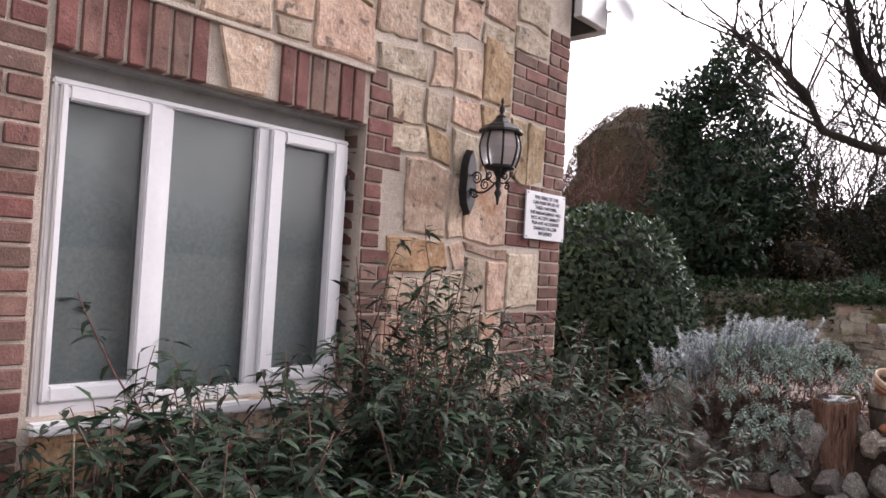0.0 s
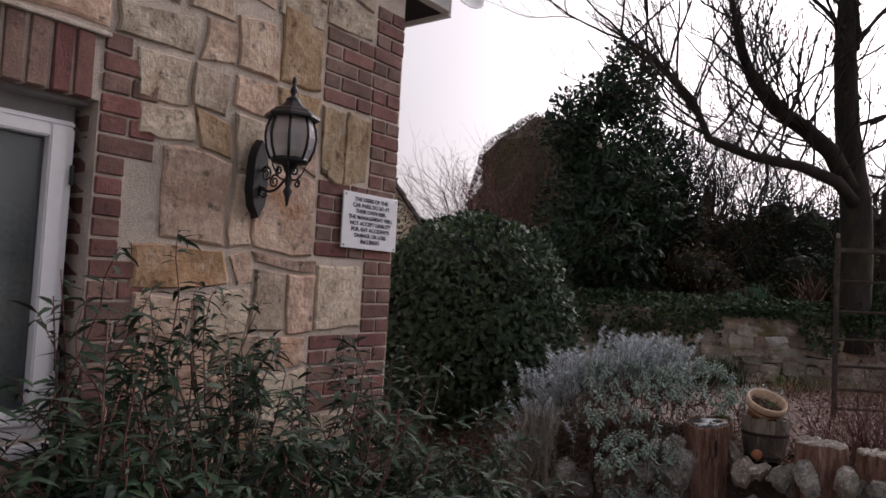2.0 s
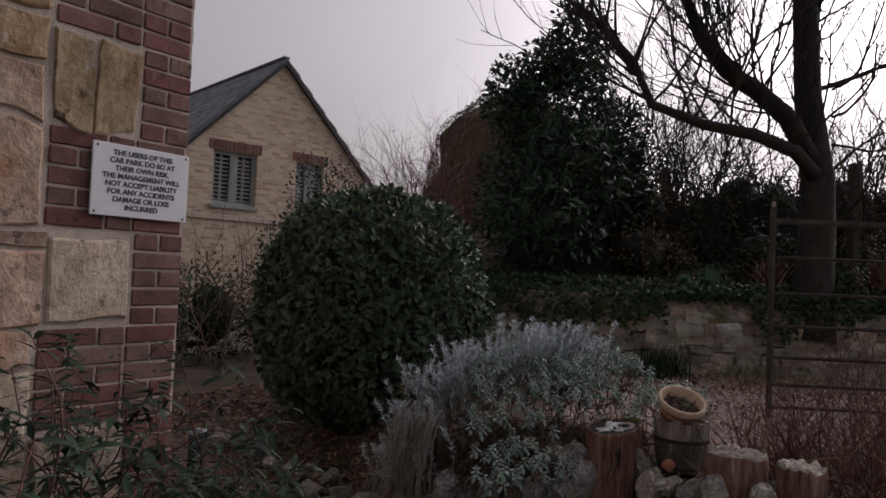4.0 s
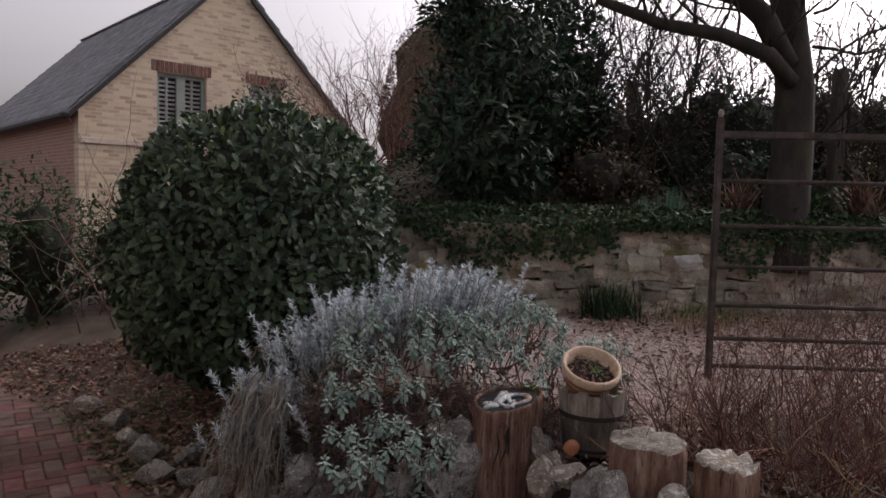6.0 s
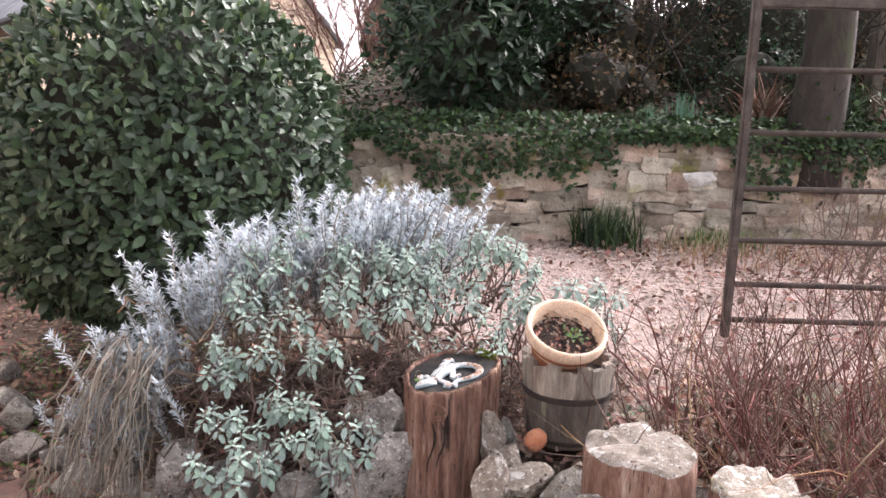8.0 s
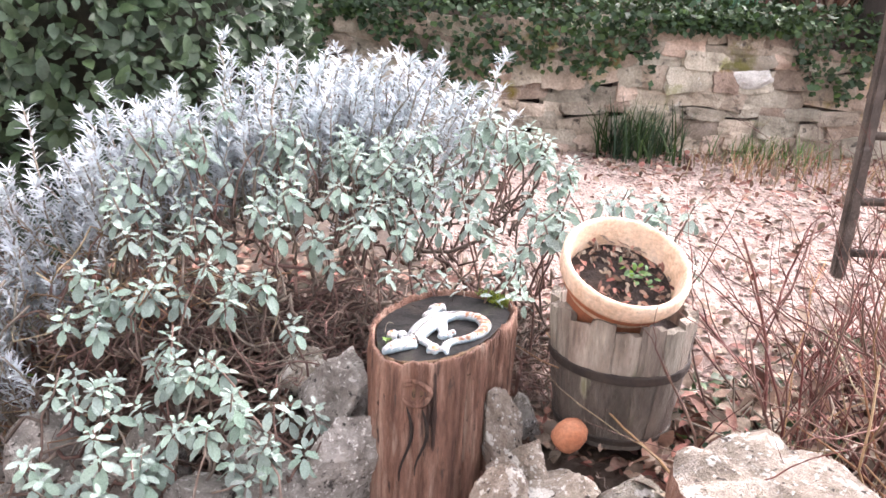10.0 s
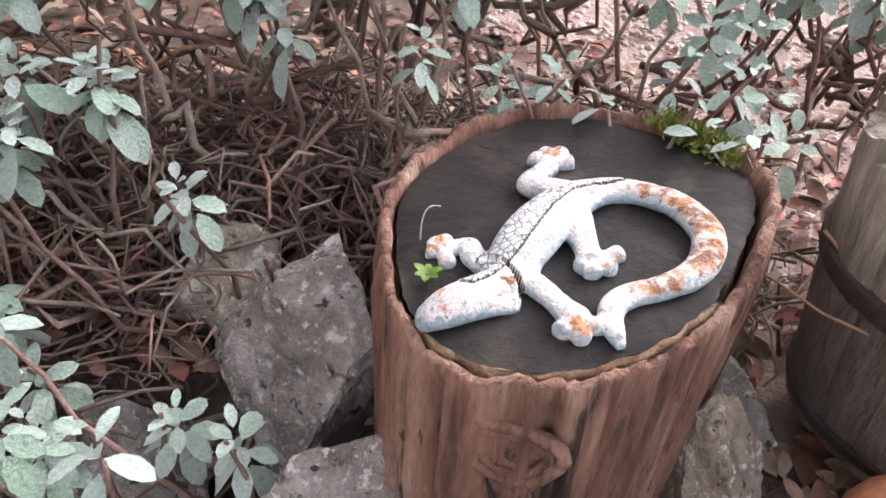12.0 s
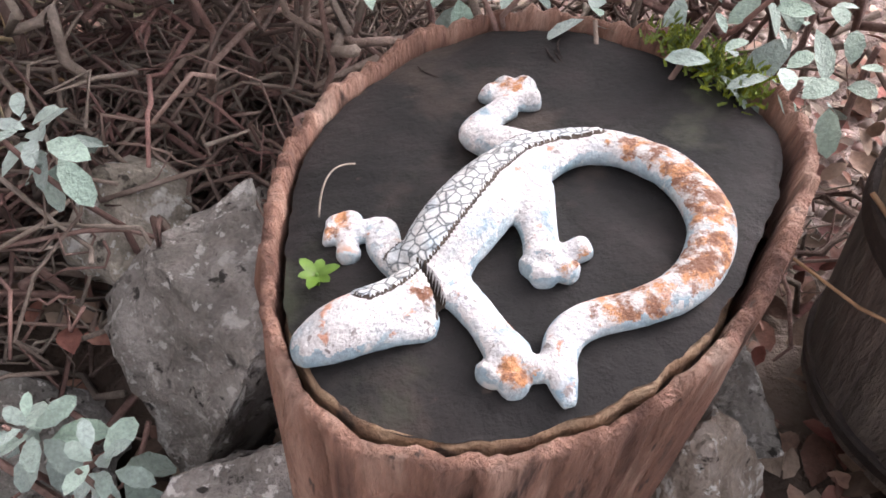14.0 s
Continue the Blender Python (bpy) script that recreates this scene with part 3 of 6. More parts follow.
    # the stones in view, as they lie: left, right, foot, head
    laid = [(-1.2, -.85, 2.37, 2.53), (-.85, -.67, 2.37, 2.56), (-.67, -.42, 2.37, 2.63), (-.42, -.15, 2.4, 2.76),
            (-1.09, -.855, 2.15, 2.36), (-1.09, -.84, 2.0, 2.15), (-.855, -.67, 2.16, 2.36), (-.84, -.64, 2.0, 2.16),
            (-.64, -.44, 1.98, 2.2), (-.67, -.44, 2.2, 2.37), (-.44, -.15, 2.21, 2.39), (-.44, -.15, 1.98, 2.21),
            (-.97, -.63, 1.64, 2.0), (-.63, -.5, 1.63, 1.98), (-.5, -.15, 1.62, 1.98), (-1.07, -.62, 1.44, 1.63),
            (-.62, -.5, 1.44, 1.62), (-.5, -.12, 1.54, 1.62), (-.12, .195, 1.26, 1.6), (-.5, -.3, 1.25, 1.54), (-.3, -.12, 1.25, 1.54)]
    cells += laid
    cells += [(-.145, .02, 2.0, 2.36), (.02, .2, 2.02, 2.36)]
    split(-1.21, -.67, 2.56, 3.4, 0)
    split(-.67, -.15, 2.68, 3.4, 0)
    split(-2.6, -1.21, 2.36, 3.4, 0)
    split(-1.07, -.5, 1.25, 1.44, 1)
    split(-1.09, -.15, .0, 1.25, 0)
    split(-.15, .2, .0, .87, 0)
    split(-2.54, -1.09, .0, .9, 0)
    split(-3.6, -2.9, .0, 3.4, 0)
    split(-.15, .2, 2.74, 3.1, 0)
    ochre = {laid[7], laid[10], laid[15], laid[3]} | set(cells[len(laid):len(laid) + 2])
    for x0, x1, a, b in cells:
        stone(wall, x0, x1, a, b, rr, M["orange_stone"] if (x0, x1, a, b) in ochre or rr.random() < .06 else M["sandstone"])
    return wall


CUTS = [0, .035, .2, .4, .6, .8, .965, 1]


def warp(x, z):
    """Bends the joints of the rubble, dying out towards the brickwork."""
    f = min(1.0, min(abs(x - e) for e in (-.145, .2, -.98, -1.09, -2.54)) / .1) * min(1.0, abs(z - 2.36) / .08)
    p = Vector((x * 3.2, z * 3.2, 4))
    return x + f * .05 * noise.noise(p), z + f * .06 * noise.noise(p + Vector((8, 3, 0)))


def stone(parent, x0, x1, z0, z1, r, material):
    """A rough block proud of the mortar, with uneven sides and a hewn face."""
    n = 7
    bm = bmesh.new()
    cx, cz = (x0 + x1) / 2, (z0 + z1) / 2
    gap = .0065
    corner = [(r.uniform(-.006, .016), r.uniform(-.006, .016)) for _ in range(4)]
    seed = Vector((r.uniform(0, 99), r.uniform(0, 99), 0))
    grid = []
    for j in range(n + 1):
        row = []
        for i in range(n + 1):
            u, v = CUTS[i], CUTS[j]
            ins = [corner[0], corner[1], corner[3], corner[2]]
            lx = (1 - u) * ((1 - v) * ins[0][0] + v * ins[3][0]) - u * ((1 - v) * ins[1][0] + v * ins[2][0])
            lz = (1 - v) * ((1 - u) * ins[0][1] + u * ins[1][1]) - v * ((1 - u) * ins[3][1] + u * ins[2][1])
            x = x0 + gap + (x1 - x0 - 2 * gap) * u + lx
            z = z0 + gap + (z1 - z0 - 2 * gap) * v + lz
            rim = min(u, 1 - u, v, 1 - v)
            x, z = warp(x, z)
            p = Vector((x * 7, z * 7, 1)) + seed
            x += .008 * noise.noise(p * 1.3)
            z += .008 * noise.noise(p * 1.3 + Vector((5, 5, 5)))
            y = (-.006 if rim > 0 else .002) - .008 * noise.noise(p * .8) * (rim > 0) - .008 * noise.noise(p * 2.6) * (rim > 0)
            row.append(bm.verts.new((x - cx, y, z - cz)))
        grid.append(row)
    for j in range(n):
        for i in range(n):
            bm.faces.new((grid[j][i], grid[j][i + 1], grid[j + 1][i + 1], grid[j + 1][i]))
    ring = [grid[0][i] for i in range(n + 1)] + [grid[j][n] for j in range(1, n + 1)] + [grid[n][i] for i in range(n - 1, -1, -1)] + [grid[j][0] for j in range(n - 1, 0, -1)]
    back = [bm.verts.new((v.co.x, .03, v.co.z)) for v in ring]
    for i in range(len(ring)):
        k = (i + 1) % len(ring)
        bm.faces.new((ring[k], ring[i], back[i], back[k]))
    ob = part("stone", bm, material, parent)
    ob.location = (cx, 0, cz)


def build_window():
    w = wall_thing("window_1", "white plastic casement window with three grey frosted panes", "window", kind="structure", d=-.1)
    s0, s1, z0, z1 = -2.51, -1.262, .92, 2.025

    def bar(name, x0, x1, a, b, y0=-.03, y1=.03, parent=w, m="upvc"):
        return part(name, box(x0, x1, y0, y1, a, b, .006, 2), M[m], parent)

    bar("window_frame", s0, s1, z1 - .022, z1)
    for x0, x1, a, b in ((s0, s0 + .022, z0, z1 - .022), (s1 - .04, s1, z0, z1 - .022), (s0 + .022, s1 - .04, z0, z0 + .05)):
        bar("window_frame", x0, x1, a, b)
    bar("mullion", -2.135, -2.092, z0 + .05, z1 - .022, -.025, .025)
    bar("mullion", -1.735, -1.678, z0 + .05, z1 - .022, -.025, .025)
    # opening casements at both ends stand proud
    for x0, x1, p0, p1 in ((s0 + .022, -2.133, -2.462, -2.192), (-1.68, s1 - .03, -1.614, -1.352)):
        bar("casement_stile", x0, p0, z0 + .05, z1 - .022, -.045, .01)
        bar("casement_stile", p1, x1, z0 + .05, z1 - .022, -.045, .01)
        bar("casement_rail", p0, p1, z1 - .068, z1 - .022, -.045, .01)
        bar("casement_rail", p0, p1, z0 + .05, z0 + .1, -.045, .01)
    for x0, x1 in ((-2.473, -2.18), (-2.094, -1.733), (-1.626, -1.34)):
        part("pane", box(x0, x1, -.004, .004, z0 + .04, z1 - .012), M["pane"], w).visible_shadow = False
        part("frosted_film", box(x0, x1, .008, .012, z0 + .04, z1 - .012), M["blind"], w)
    part("window_sill", box(s0 - .02, s1 + .02, -.115, .03, z0 - .045, z0 - .002, .008, 2), M["upvc"], w)
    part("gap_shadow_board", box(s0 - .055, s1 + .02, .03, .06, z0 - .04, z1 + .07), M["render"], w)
    for z in (1.15, 1.8):
        part("hinge", box(s1 - .012, s1 - .002, -.05, -.03, z, z + .07, .002), M["black_iron"], w)


build_wall()
build_window()


def build_closing():
    """Plain back and side of the cottage, its ceiling and roof edge."""
    ob = thing("wall_back", "plain rear walls closing the cottage", "wall", on_wall(0, 0, 0), kind="structure", turn=WALL_TURN)
    part("rear_wall", box(-6.5, .1, 6.2, 6.5, -.3, 4.2), M["mortar"], ob)
    part("end_wall", box(-6.8, -6.5, .02, 6.5, -.3, 4.2), M["mortar"], ob)
    c = part("ceiling", box(-6.5, .1, .32, 6.2, 2.6, 2.7), M["render"])
    c.matrix_world = ob.matrix_world
    tagged(c, "plain ceiling inside the cottage", "ceiling", kind="structure")
    roof = wall_thing("eaves", "white boxed eaves with dark underside at the roof corner", "eaves", kind="structure")
    part("soffit", box(S_END + .006, .74, .0, 6.5, 3.1, 3.12), M["dark_wood"], roof)
    part("fascia", box(.74, .76, -.06, 6.5, 3.07, 3.24, .004), M["white_paint"], roof)
    part("verge_board", box(S_END + .006, .74, -.06, -.002, 3.1, 3.42, .004), M["white_paint"], roof)
    part("roof_slab", box(-6.9, .96, -.25, 6.8, 4.2, 4.32), M["slate"], roof)
    part("roof_edge", box(S_END + .006, .78, .0, 6.5, 3.25, 3.3), M["slate"], roof)


build_closing()


def build_dish():
    d = wall_thing("satellite_dish", "white oval satellite dish fixed to the eaves", "satellite dish", .83, 3.23, d=.1)
    d.matrix_world = d.matrix_world @ pose(0, 0, 0, 62, 20, -28) @ Matrix.Diagonal((.62, .75, .7, 1))
    part("reflector", lathe([(0, .0), (.08, .006), (.15, .022), (.19, .042), (.195, .046), (.19, .05), (.15, .03), (.08, .013), (0, .008)], 36), M["upvc"], d, smooth=True)
    v, f = tubes([([(0, 0, 0), (-.05, .05, -.06), (-.1, .1, -.16)], [.012, .012, .012])], 8)
    arrays("mount_arm", v, f, M["render"], d)
    for a in (0, 60, 120):
        v, f = tubes([([(-.15 * math.cos(radians(a)), -.15 * math.sin(radians(a)), .012), (0, 0, -.012), (.15 * math.cos(radians(a)), .15 * math.sin(radians(a)), .012)], [.005] * 3)], 6)
        arrays("back_rib", v, f, M["render"], d)


build_dish()


def build_yard():
    """Unseen pale tarmac in front of the cottage, added to bounce light upward."""
    xs, ys = np.linspace(-7, 9, 9), np.linspace(-9, 1.6, 8)
    V = np.array([(x, y, .006) for y in ys for x in xs])
    i = (np.arange(7)[:, None] * 9 + np.arange(8)[None]).ravel()
    m = surf("bounce_tarmac", [(.13, .125, .12), (.19, .185, .175)], 2, .95, .8, 90)
    tagged(arrays("road", V, np.stack([i, i + 1, i + 10, i + 9], -1), m), "worn pale tarmac of the car park, unseen, added to bounce light", "road", kind="structure")


build_yard()


def build_lantern():
    lamp = wall_thing("wall_lantern", "black cast-iron wall lantern with curved glass panes and scroll bracket", "lantern", -.53, 1.93)
    blk = M["black_iron"]
    ax = -.226
    bm = lathe([(0, .424), (.007, .415), (.01, .398), (.005, .385), (.014, .37), (.016, .355), (.008, .34), (.02, .332), (.032, .322), (.03, .312)], 20)
    for v in bm.verts:
        v.co.y += ax
    part("finial", bm, blk, lamp, smooth=True)
    bm = lathe([(0, .325), (.03, .318), (.04, .305), (.058, .288), (.088, .274), (.1, .262), (.112, .254), (.115, .244), (.106, .236), (.08, .24)], 8)
    for v in bm.verts:
        v.co.y += ax
    part("cap", bm, blk, lamp)
    prof = [(.084, .24), (.098, .2), (.102, .165), (.094, .115), (.076, .07)]
    bm = lathe(prof, 8)
    for v in bm.verts:
        v.co.y += ax
    g = part("glass_panes", bm, M["lantern_pane"], lamp, "ribbed clear glass body")
    for k in range(8):
        a = 2 * math.pi * k / 8
        pts = [((r + .002) * math.cos(a), ax + (r + .002) * math.sin(a), z) for r, z in prof]
        v, f = tubes([(pts, [.0058] * 5)], 6)
        arrays("glazing_bar", v, f, blk, lamp)
    bm = lathe([(.0, .078), (.075, .078), (.08, .068), (.074, .058), (.03, .05), (.022, .03), (.012, .01), (.016, -.02), (.01, -.04), (.02, -.06), (.01, -.085), (.004, -.12), (0, -.122)], 20)
    for v in bm.verts:
        v.co.y += ax
    part("base_spindle", bm, blk, lamp, smooth=True)
    bm = lathe([(0, .12), (.012, .12), (.014, .16), (.01, .2), (0, .202)], 12)
    for v in bm.verts:
        v.co.y += ax
    part("bulb", bm, M["sign_white"], lamp, "white candle bulb")
    # back plate with pointed ends
    bm = bmesh.new()
    outline = [(-.03, -.11), (-.038, -.05), (-.034, .08), (-.02, .13), (0, .165), (.02, .13), (.034, .08), (.038, -.05), (.03, -.11), (0, -.165)]
    front = [bm.verts.new((x, -.052, z)) for x, z in outline]
    back = [bm.verts.new((x * 1.2, -.004, z * 1.06)) for x, z in outline]
    bm.faces.new(front)
    bm.faces.new(back[::-1])
    for i in range(len(outline)):
        k = (i + 1) % len(outline)
        bm.faces.new((front[k], front[i], back[i], back[k]))
    bmesh.ops.recalc_face_normals(bm, faces=bm.faces)
    part("back_plate", bm, blk, lamp)
    # scrolls
    paths = []
    for sgn in (0,):
        t = np.linspace(0, 1, 24)
        paths.append((np.stack([0 * t, -.03 + (ax + .03) * t, -.02 - .05 * np.sin(t * np.pi) + .03 * t], -1), .007 - .002 * t))
        for cy, cz, r0, turns, ph in ((-.085, .02, .034, 1.7, 0.4), (-.14, -.015, .03, -1.6, 2.4), (-.075, -.055, .026, 1.5, 3.6), (-.165, .03, .02, 1.5, 5.0), (-.265, .025, .022, -1.5, 2.0), (-.28, -.03, .018, 1.4, 1.0)):
            a = ph + turns * 2 * np.pi * t
            rr_ = r0 * (1 - .75 * t)
            paths.append((np.stack([0 * t, cy + rr_ * np.cos(a), cz + rr_ * np.sin(a)], -1), .0052 - .002 * t))
    for p in paths:
        v, f = tubes([p], 6)
        arrays("scroll", v, f, blk, lamp, smooth=True)
    for k in range(4):
        a = math.pi / 4 + k * math.pi / 2
        t = np.linspace(0, 1, 12)
        pts = np.stack([.07 * t * math.cos(a), ax + .07 * t * math.sin(a), .0 + .055 * t ** 2 - .02 * np.sin(t * 3.1)], -1)
        v, f = tubes([(pts, .005 - .002 * t)], 6)
        arrays("scroll", v, f, blk, lamp, smooth=True)


build_lantern()


def text_mesh(body, size, material, parent, at):
    cu = bpy.data.curves.new("lettering", "FONT")
    cu.body, cu.size, cu.align_x, cu.extrude, cu.offset = body, size, "CENTER", .0006, .0006
    tmp = bpy.data.objects.new("lettering", cu)
    me = bpy.data.meshes.new_from_object(tmp)
    bpy.data.objects.remove(tmp)
    me.materials.clear()
    me.materials.append(material)
    ob = link_mesh("lettering", me, parent, "dark capital letters")
    ob.matrix_basis = Matrix.Translation(at) @ pose(0, 0, 0, 90, 0, 0)
    return ob


def build_sign():
    sign = wall_thing("car_park_sign", "white rectangular car park notice screwed to brickwork", "sign", .214, 1.819)
    part("board", box(-.207, .207, -.022, -.012, -.141, .141, .002), M["sign_white"], sign)
    lines = ["THE USERS OF THIS", "CAR PARK DO SO AT", "THEIR OWN RISK.", "THE MANAGEMENT WILL", "NOT ACCEPT LIABILITY", "FOR ANY ACCIDENTS", "DAMAGE OR LOSS", "INCURRED"]
    for i, s in enumerate(lines):
        text_mesh(s, .029, M["sign_ink"], sign, (0, -.0235, .098 - i * .0302))
    for x in (-.19, .19):
        for z in (-.127, .127):
            bm = lathe([(0, .003), (.004, .002), (.005, 0)], 10)
            o = part("screw", bm, M["black_iron"], sign)
            o.matrix_basis = pose(x, -.022, z, 90, 0, 0)
    part("batten", box(-.19, .19, -.012, .0, -.12, .12), M["sign_white"], sign)


build_sign()


# ---- neighbouring house ----
def build_house():
    ang = math.degrees(math.atan2(.613, .79))
    h = thing("house", "old yellow brick house with slate roof and shuttered window", "house", (-3.95, 17.7, 0), turn=ang)
    W_, L_, E_, R_ = 6.85, 11.5, 3.36, 6.8
    wins = [(1.63, 2.79, 2.98, 4.3, True), (3.9, 4.75, 3.0, 4.3, True)]
    # gable wall with openings cut through
    bm = bmesh.new()
    
    def top(x):
        return E_ + (R_ - E_) * (1 - abs(x - W_ / 2) / (W_ / 2))

    def slab(x0, x1, a, b):
        """Upright slab between x0 and x1 from height a to b; b None: up to the roof slope."""
        tops = (top(x0), top(x1)) if b is None else (b, b)
        pts = [(x0, a), (x1, a), (x1, tops[1])]
        if b is None and x0 < W_ / 2 < x1:
            pts.append((W_ / 2, R_))
        pts.append((x0, tops[0]))
        f = [bm.verts.new((x, 0, z)) for x, z in pts]
        k = [bm.verts.new((x, .3, z)) for x, z in pts]
        bm.faces.new(f)
        bm.faces.new(k[::-1])
        for i in range(len(pts)):
            j = (i + 1) % len(pts)
            bm.faces.new((f[j], f[i], k[i], k[j]))

    slab(0, 1.63, -.5, None), slab(2.79, 3.9, -.5, None), slab(4.75, W_, -.5, None)
    for x0, x1, a, b, _ in wins:
        slab(x0, x1, -.5, a), slab(x0, x1, b, None)
    bmesh.ops.recalc_face_normals(bm, faces=bm.faces)
    m = coursed("patchy_yellow_brick", (.66, .54, .38), (.33, .2, .135), (.58, .53, .46), (.62, .52, .42))
    part("gable_wall", bm, m, h, "patchy yellow and red brick gable")
    m2 = coursed("red_brick_side", (.38, .21, .16), (.3, .15, .12), (.5, .43, .36), (.4, .25, .2))
    part("side_wall", box(0, .3, .3, L_, -.5, E_), m2, h, "red brick side wall")
    part("far_wall", box(W_ - .3, W_, .3, L_, -.5, E_), m2, h)
    part("rear_wall", box(.3, W_ - .3, L_ - .3, L_, -.5, E_), m2, h)
    # slate roof: rows of slates on two slabs
    for sgn in (0, 1):
        bm = bmesh.new()
        x0, x1 = (-.22, W_ / 2) if sgn == 0 else (W_ + .22, W_ / 2)
        za = E_ - .22 * (R_ - E_) / (W_ / 2)
        for z_off in (0,):
            f = [bm.verts.new(p) for p in ((x0, -.09, za + .02), (x1, -.09, R_ + .02), (x1, L_, R_ + .02), (x0, L_, za + .02), (x0, -.09, za + .1), (x1, -.09, R_ + .12), (x1, L_, R_ + .12), (x0, L_, za + .1))]
            for q in ((0, 1, 2, 3), (7, 6, 5, 4), (0, 4, 5, 1), (1, 5, 6, 2), (2, 6, 7, 3), (3, 7, 4, 0)):
                bm.faces.new([f[i] for i in q])
        bmesh.ops.recalc_face_normals(bm, faces=bm.faces)
        roof = part("roof", bm, M["slate"], h, "grey slate roof slope")
        r = random.Random(5 + sgn)
        V, Q = [], []
        rows, cols_ = 18, 40
        for i in range(rows):
            for j in range(cols_):
                u0, u1 = i / rows, (i + 1.15) / rows
                y0 = -.1 + (j + (.5 if i % 2 else 0)) * L_ / cols_
                y1 = y0 + L_ / cols_ * .95
                if y1 > L_ + .05:
                    continue
                lift = .02 + r.uniform(0, .012)
                b0 = len(V)
                for u, yy, up in ((u0, y0, lift + .02), (u0, y1, lift + .02), (min(u1, 1), y1, lift - .005), (min(u1, 1), y0, lift - .005)):
                    V.append((x0 + (x1 - x0) * u, yy, za + (R_ - za) * u + .1 + up))
                for u, yy in ((u0, y0), (u0, y1)):
                    V.append((x0 + (x1 - x0) * u, yy, za + (R_ - za) * u + .1))
                Q += [(b0, b0 + 1, b0 + 2, b0 + 3), (b0, b0 + 4, b0 + 5, b0 + 1)]
        s = arrays("slating", np.array(V), np.array(Q), M["slate"], roof)
        s["kind"] = "stuff"
    part("ridge_tiles", box(W_ / 2 - .1, W_ / 2 + .1, -.1, L_, R_ + .1, R_ + .17, .03), M["slate"], h)
    part("gutter", box(-.36, -.2, -.05, L_, E_ - .28, E_ - .16, .03), M["dark_wood"], h)
    for sgn in (0, 1):
        bm = bmesh.new()
        x0, x1 = (-.2, W_ / 2) if sgn == 0 else (W_ + .2, W_ / 2)
        za = E_ - .2 * (R_ - E_) / (W_ / 2)
        f = [bm.verts.new((x, y, z)) for y in (-.1, -.02) for x, z in ((x0, za - .06), (x1, R_ - .06), (x1, R_ + .06), (x0, za + .06))]
        for q in ((0, 1, 2, 3), (4, 5, 6, 7), (0, 1, 5, 4), (2, 3, 7, 6), (0, 3, 7, 4)):
            bm.faces.new([f[i] for i in q])
        bmesh.ops.recalc_face_normals(bm, faces=bm.faces)
        part("verge", bm, M["dark_wood"], h)
    # string course stepping down from the eaves
    part("string_course", box(.02, 3.6, -.05, -.003, 2.6, 2.72, .01), M["mortar"], h)
    for x0, x1, a, b, big in wins:
        win = part("window", box(x0, x1, .1, .16, b - .09, b), M["grey_paint"], h, "grey-green casement with white louvred shutters")
        part("sill", box(x0 - .06, x1 + .06, -.07, .16, a - .1, a - .003, .01), M["grey_paint"], win)
        part("frame", box(x0, x0 + .09, .1, .16, a, b - .09), M["grey_paint"], win)
        part("frame", box(x1 - .09, x1, .1, .16, a, b - .09), M["grey_paint"], win)
        part("frame", box(x0 + .09, x1 - .09, .1, .16, a, a + .09), M["grey_paint"], win)
        xm = (x0 + x1) / 2
        part("mullion", box(xm - .1, xm + .1, .09, .16, a + .09, b - .09), M["grey_paint"], win)
        part("glass", box(x0 + .09, x1 - .09, .165, .175, a + .09, b - .09), M["pane"], win)
        # Dark-coloured sheet behind the glass stands in for the unlit room.
        part("dark_room", box(x0 - .1, x1 + .1, .5, .52, a - .1, b + .1), M["dark_room"], win)
        for p0, p1 in ((x0 + .09, xm - .1), (xm + .1, x1 - .09)):
            part("shutter_stile", box((p0 + p1) / 2 - .025, (p0 + p1) / 2 + .025, .18, .22, a + .09, b - .09), M["white_paint"], win)
            for k in range(11):
                z = a + .12 + k * (b - a - .22) / 11
                part("louvre", box(p0, p1, .19, .25, z, z + .045, .004), M["white_paint"], win)
        # soldier arch of red bricks
        n = int((x1 - x0 + .3) / .1)
        for k in range(n):
            x = x0 - .12 + k * .1
            part("arch_brick", box(x, x + .085, -.012, .05, b + .01, b + .25, .004), M["brick"], h)


build_house()


# ---- plants: general makers ----
def shell(r, n, centre, radii, low=-1.0, inner=.86, rough=.12, seed=0.0):
    """n points in the outer layer of a lumpy rounded body, and their outward directions."""
    d = dirs(r, int(n * 1.6))
    d = d[d[:, 2] > low][:n]
    lump = np.array([noise.noise(Vector(v * 2.2) + Vector((seed, 0, 0))) + .5 * noise.noise(Vector(v * 5.5) + Vector((0, seed, 0))) for v in d])
    k = (inner + (1 - inner) * r.random(len(d)) ** .5) * (1 + rough * lump)
    return np.asarray(centre) + d * np.asarray(radii) * k[:, None], unit(d / np.asarray(radii))


def leafy(r, P, out, length, width, shape, up=.5, spread=.8):
    n = len(P)
    D = unit(out * .6 + dirs(r, n) * spread + np.array([0, 0, up]))
    N = unit(out * .9 + dirs(r, n) * .45 + np.array([0, 0, .35]))
    L = length * r.uniform(.6, 1.25, n)
    return leaves(P, D, N, L, width * L / length, shape)


def core(centre, radii, seed, detail=3):
    bm = bmesh.new()
    bmesh.ops.create_icosphere(bm, subdivisions=detail, radius=1)
    for v in bm.verts:
        k = .8 + .16 * noise.noise(v.co * 2.2 + Vector((seed, 0, 0)))
        v.co = Vector((v.co.x * radii[0] * k + centre[0], v.co.y * radii[1] * k + centre[1], v.co.z * radii[2] * k + centre[2]))
    return bm


# Near-black colour for solid cores, standing in for deep shade between the leaves.
M["shade"] = surf("inner_leaf_shade", [(.012, .014, .008), (.03, .028, .018)], 8, .95, .6, 60)


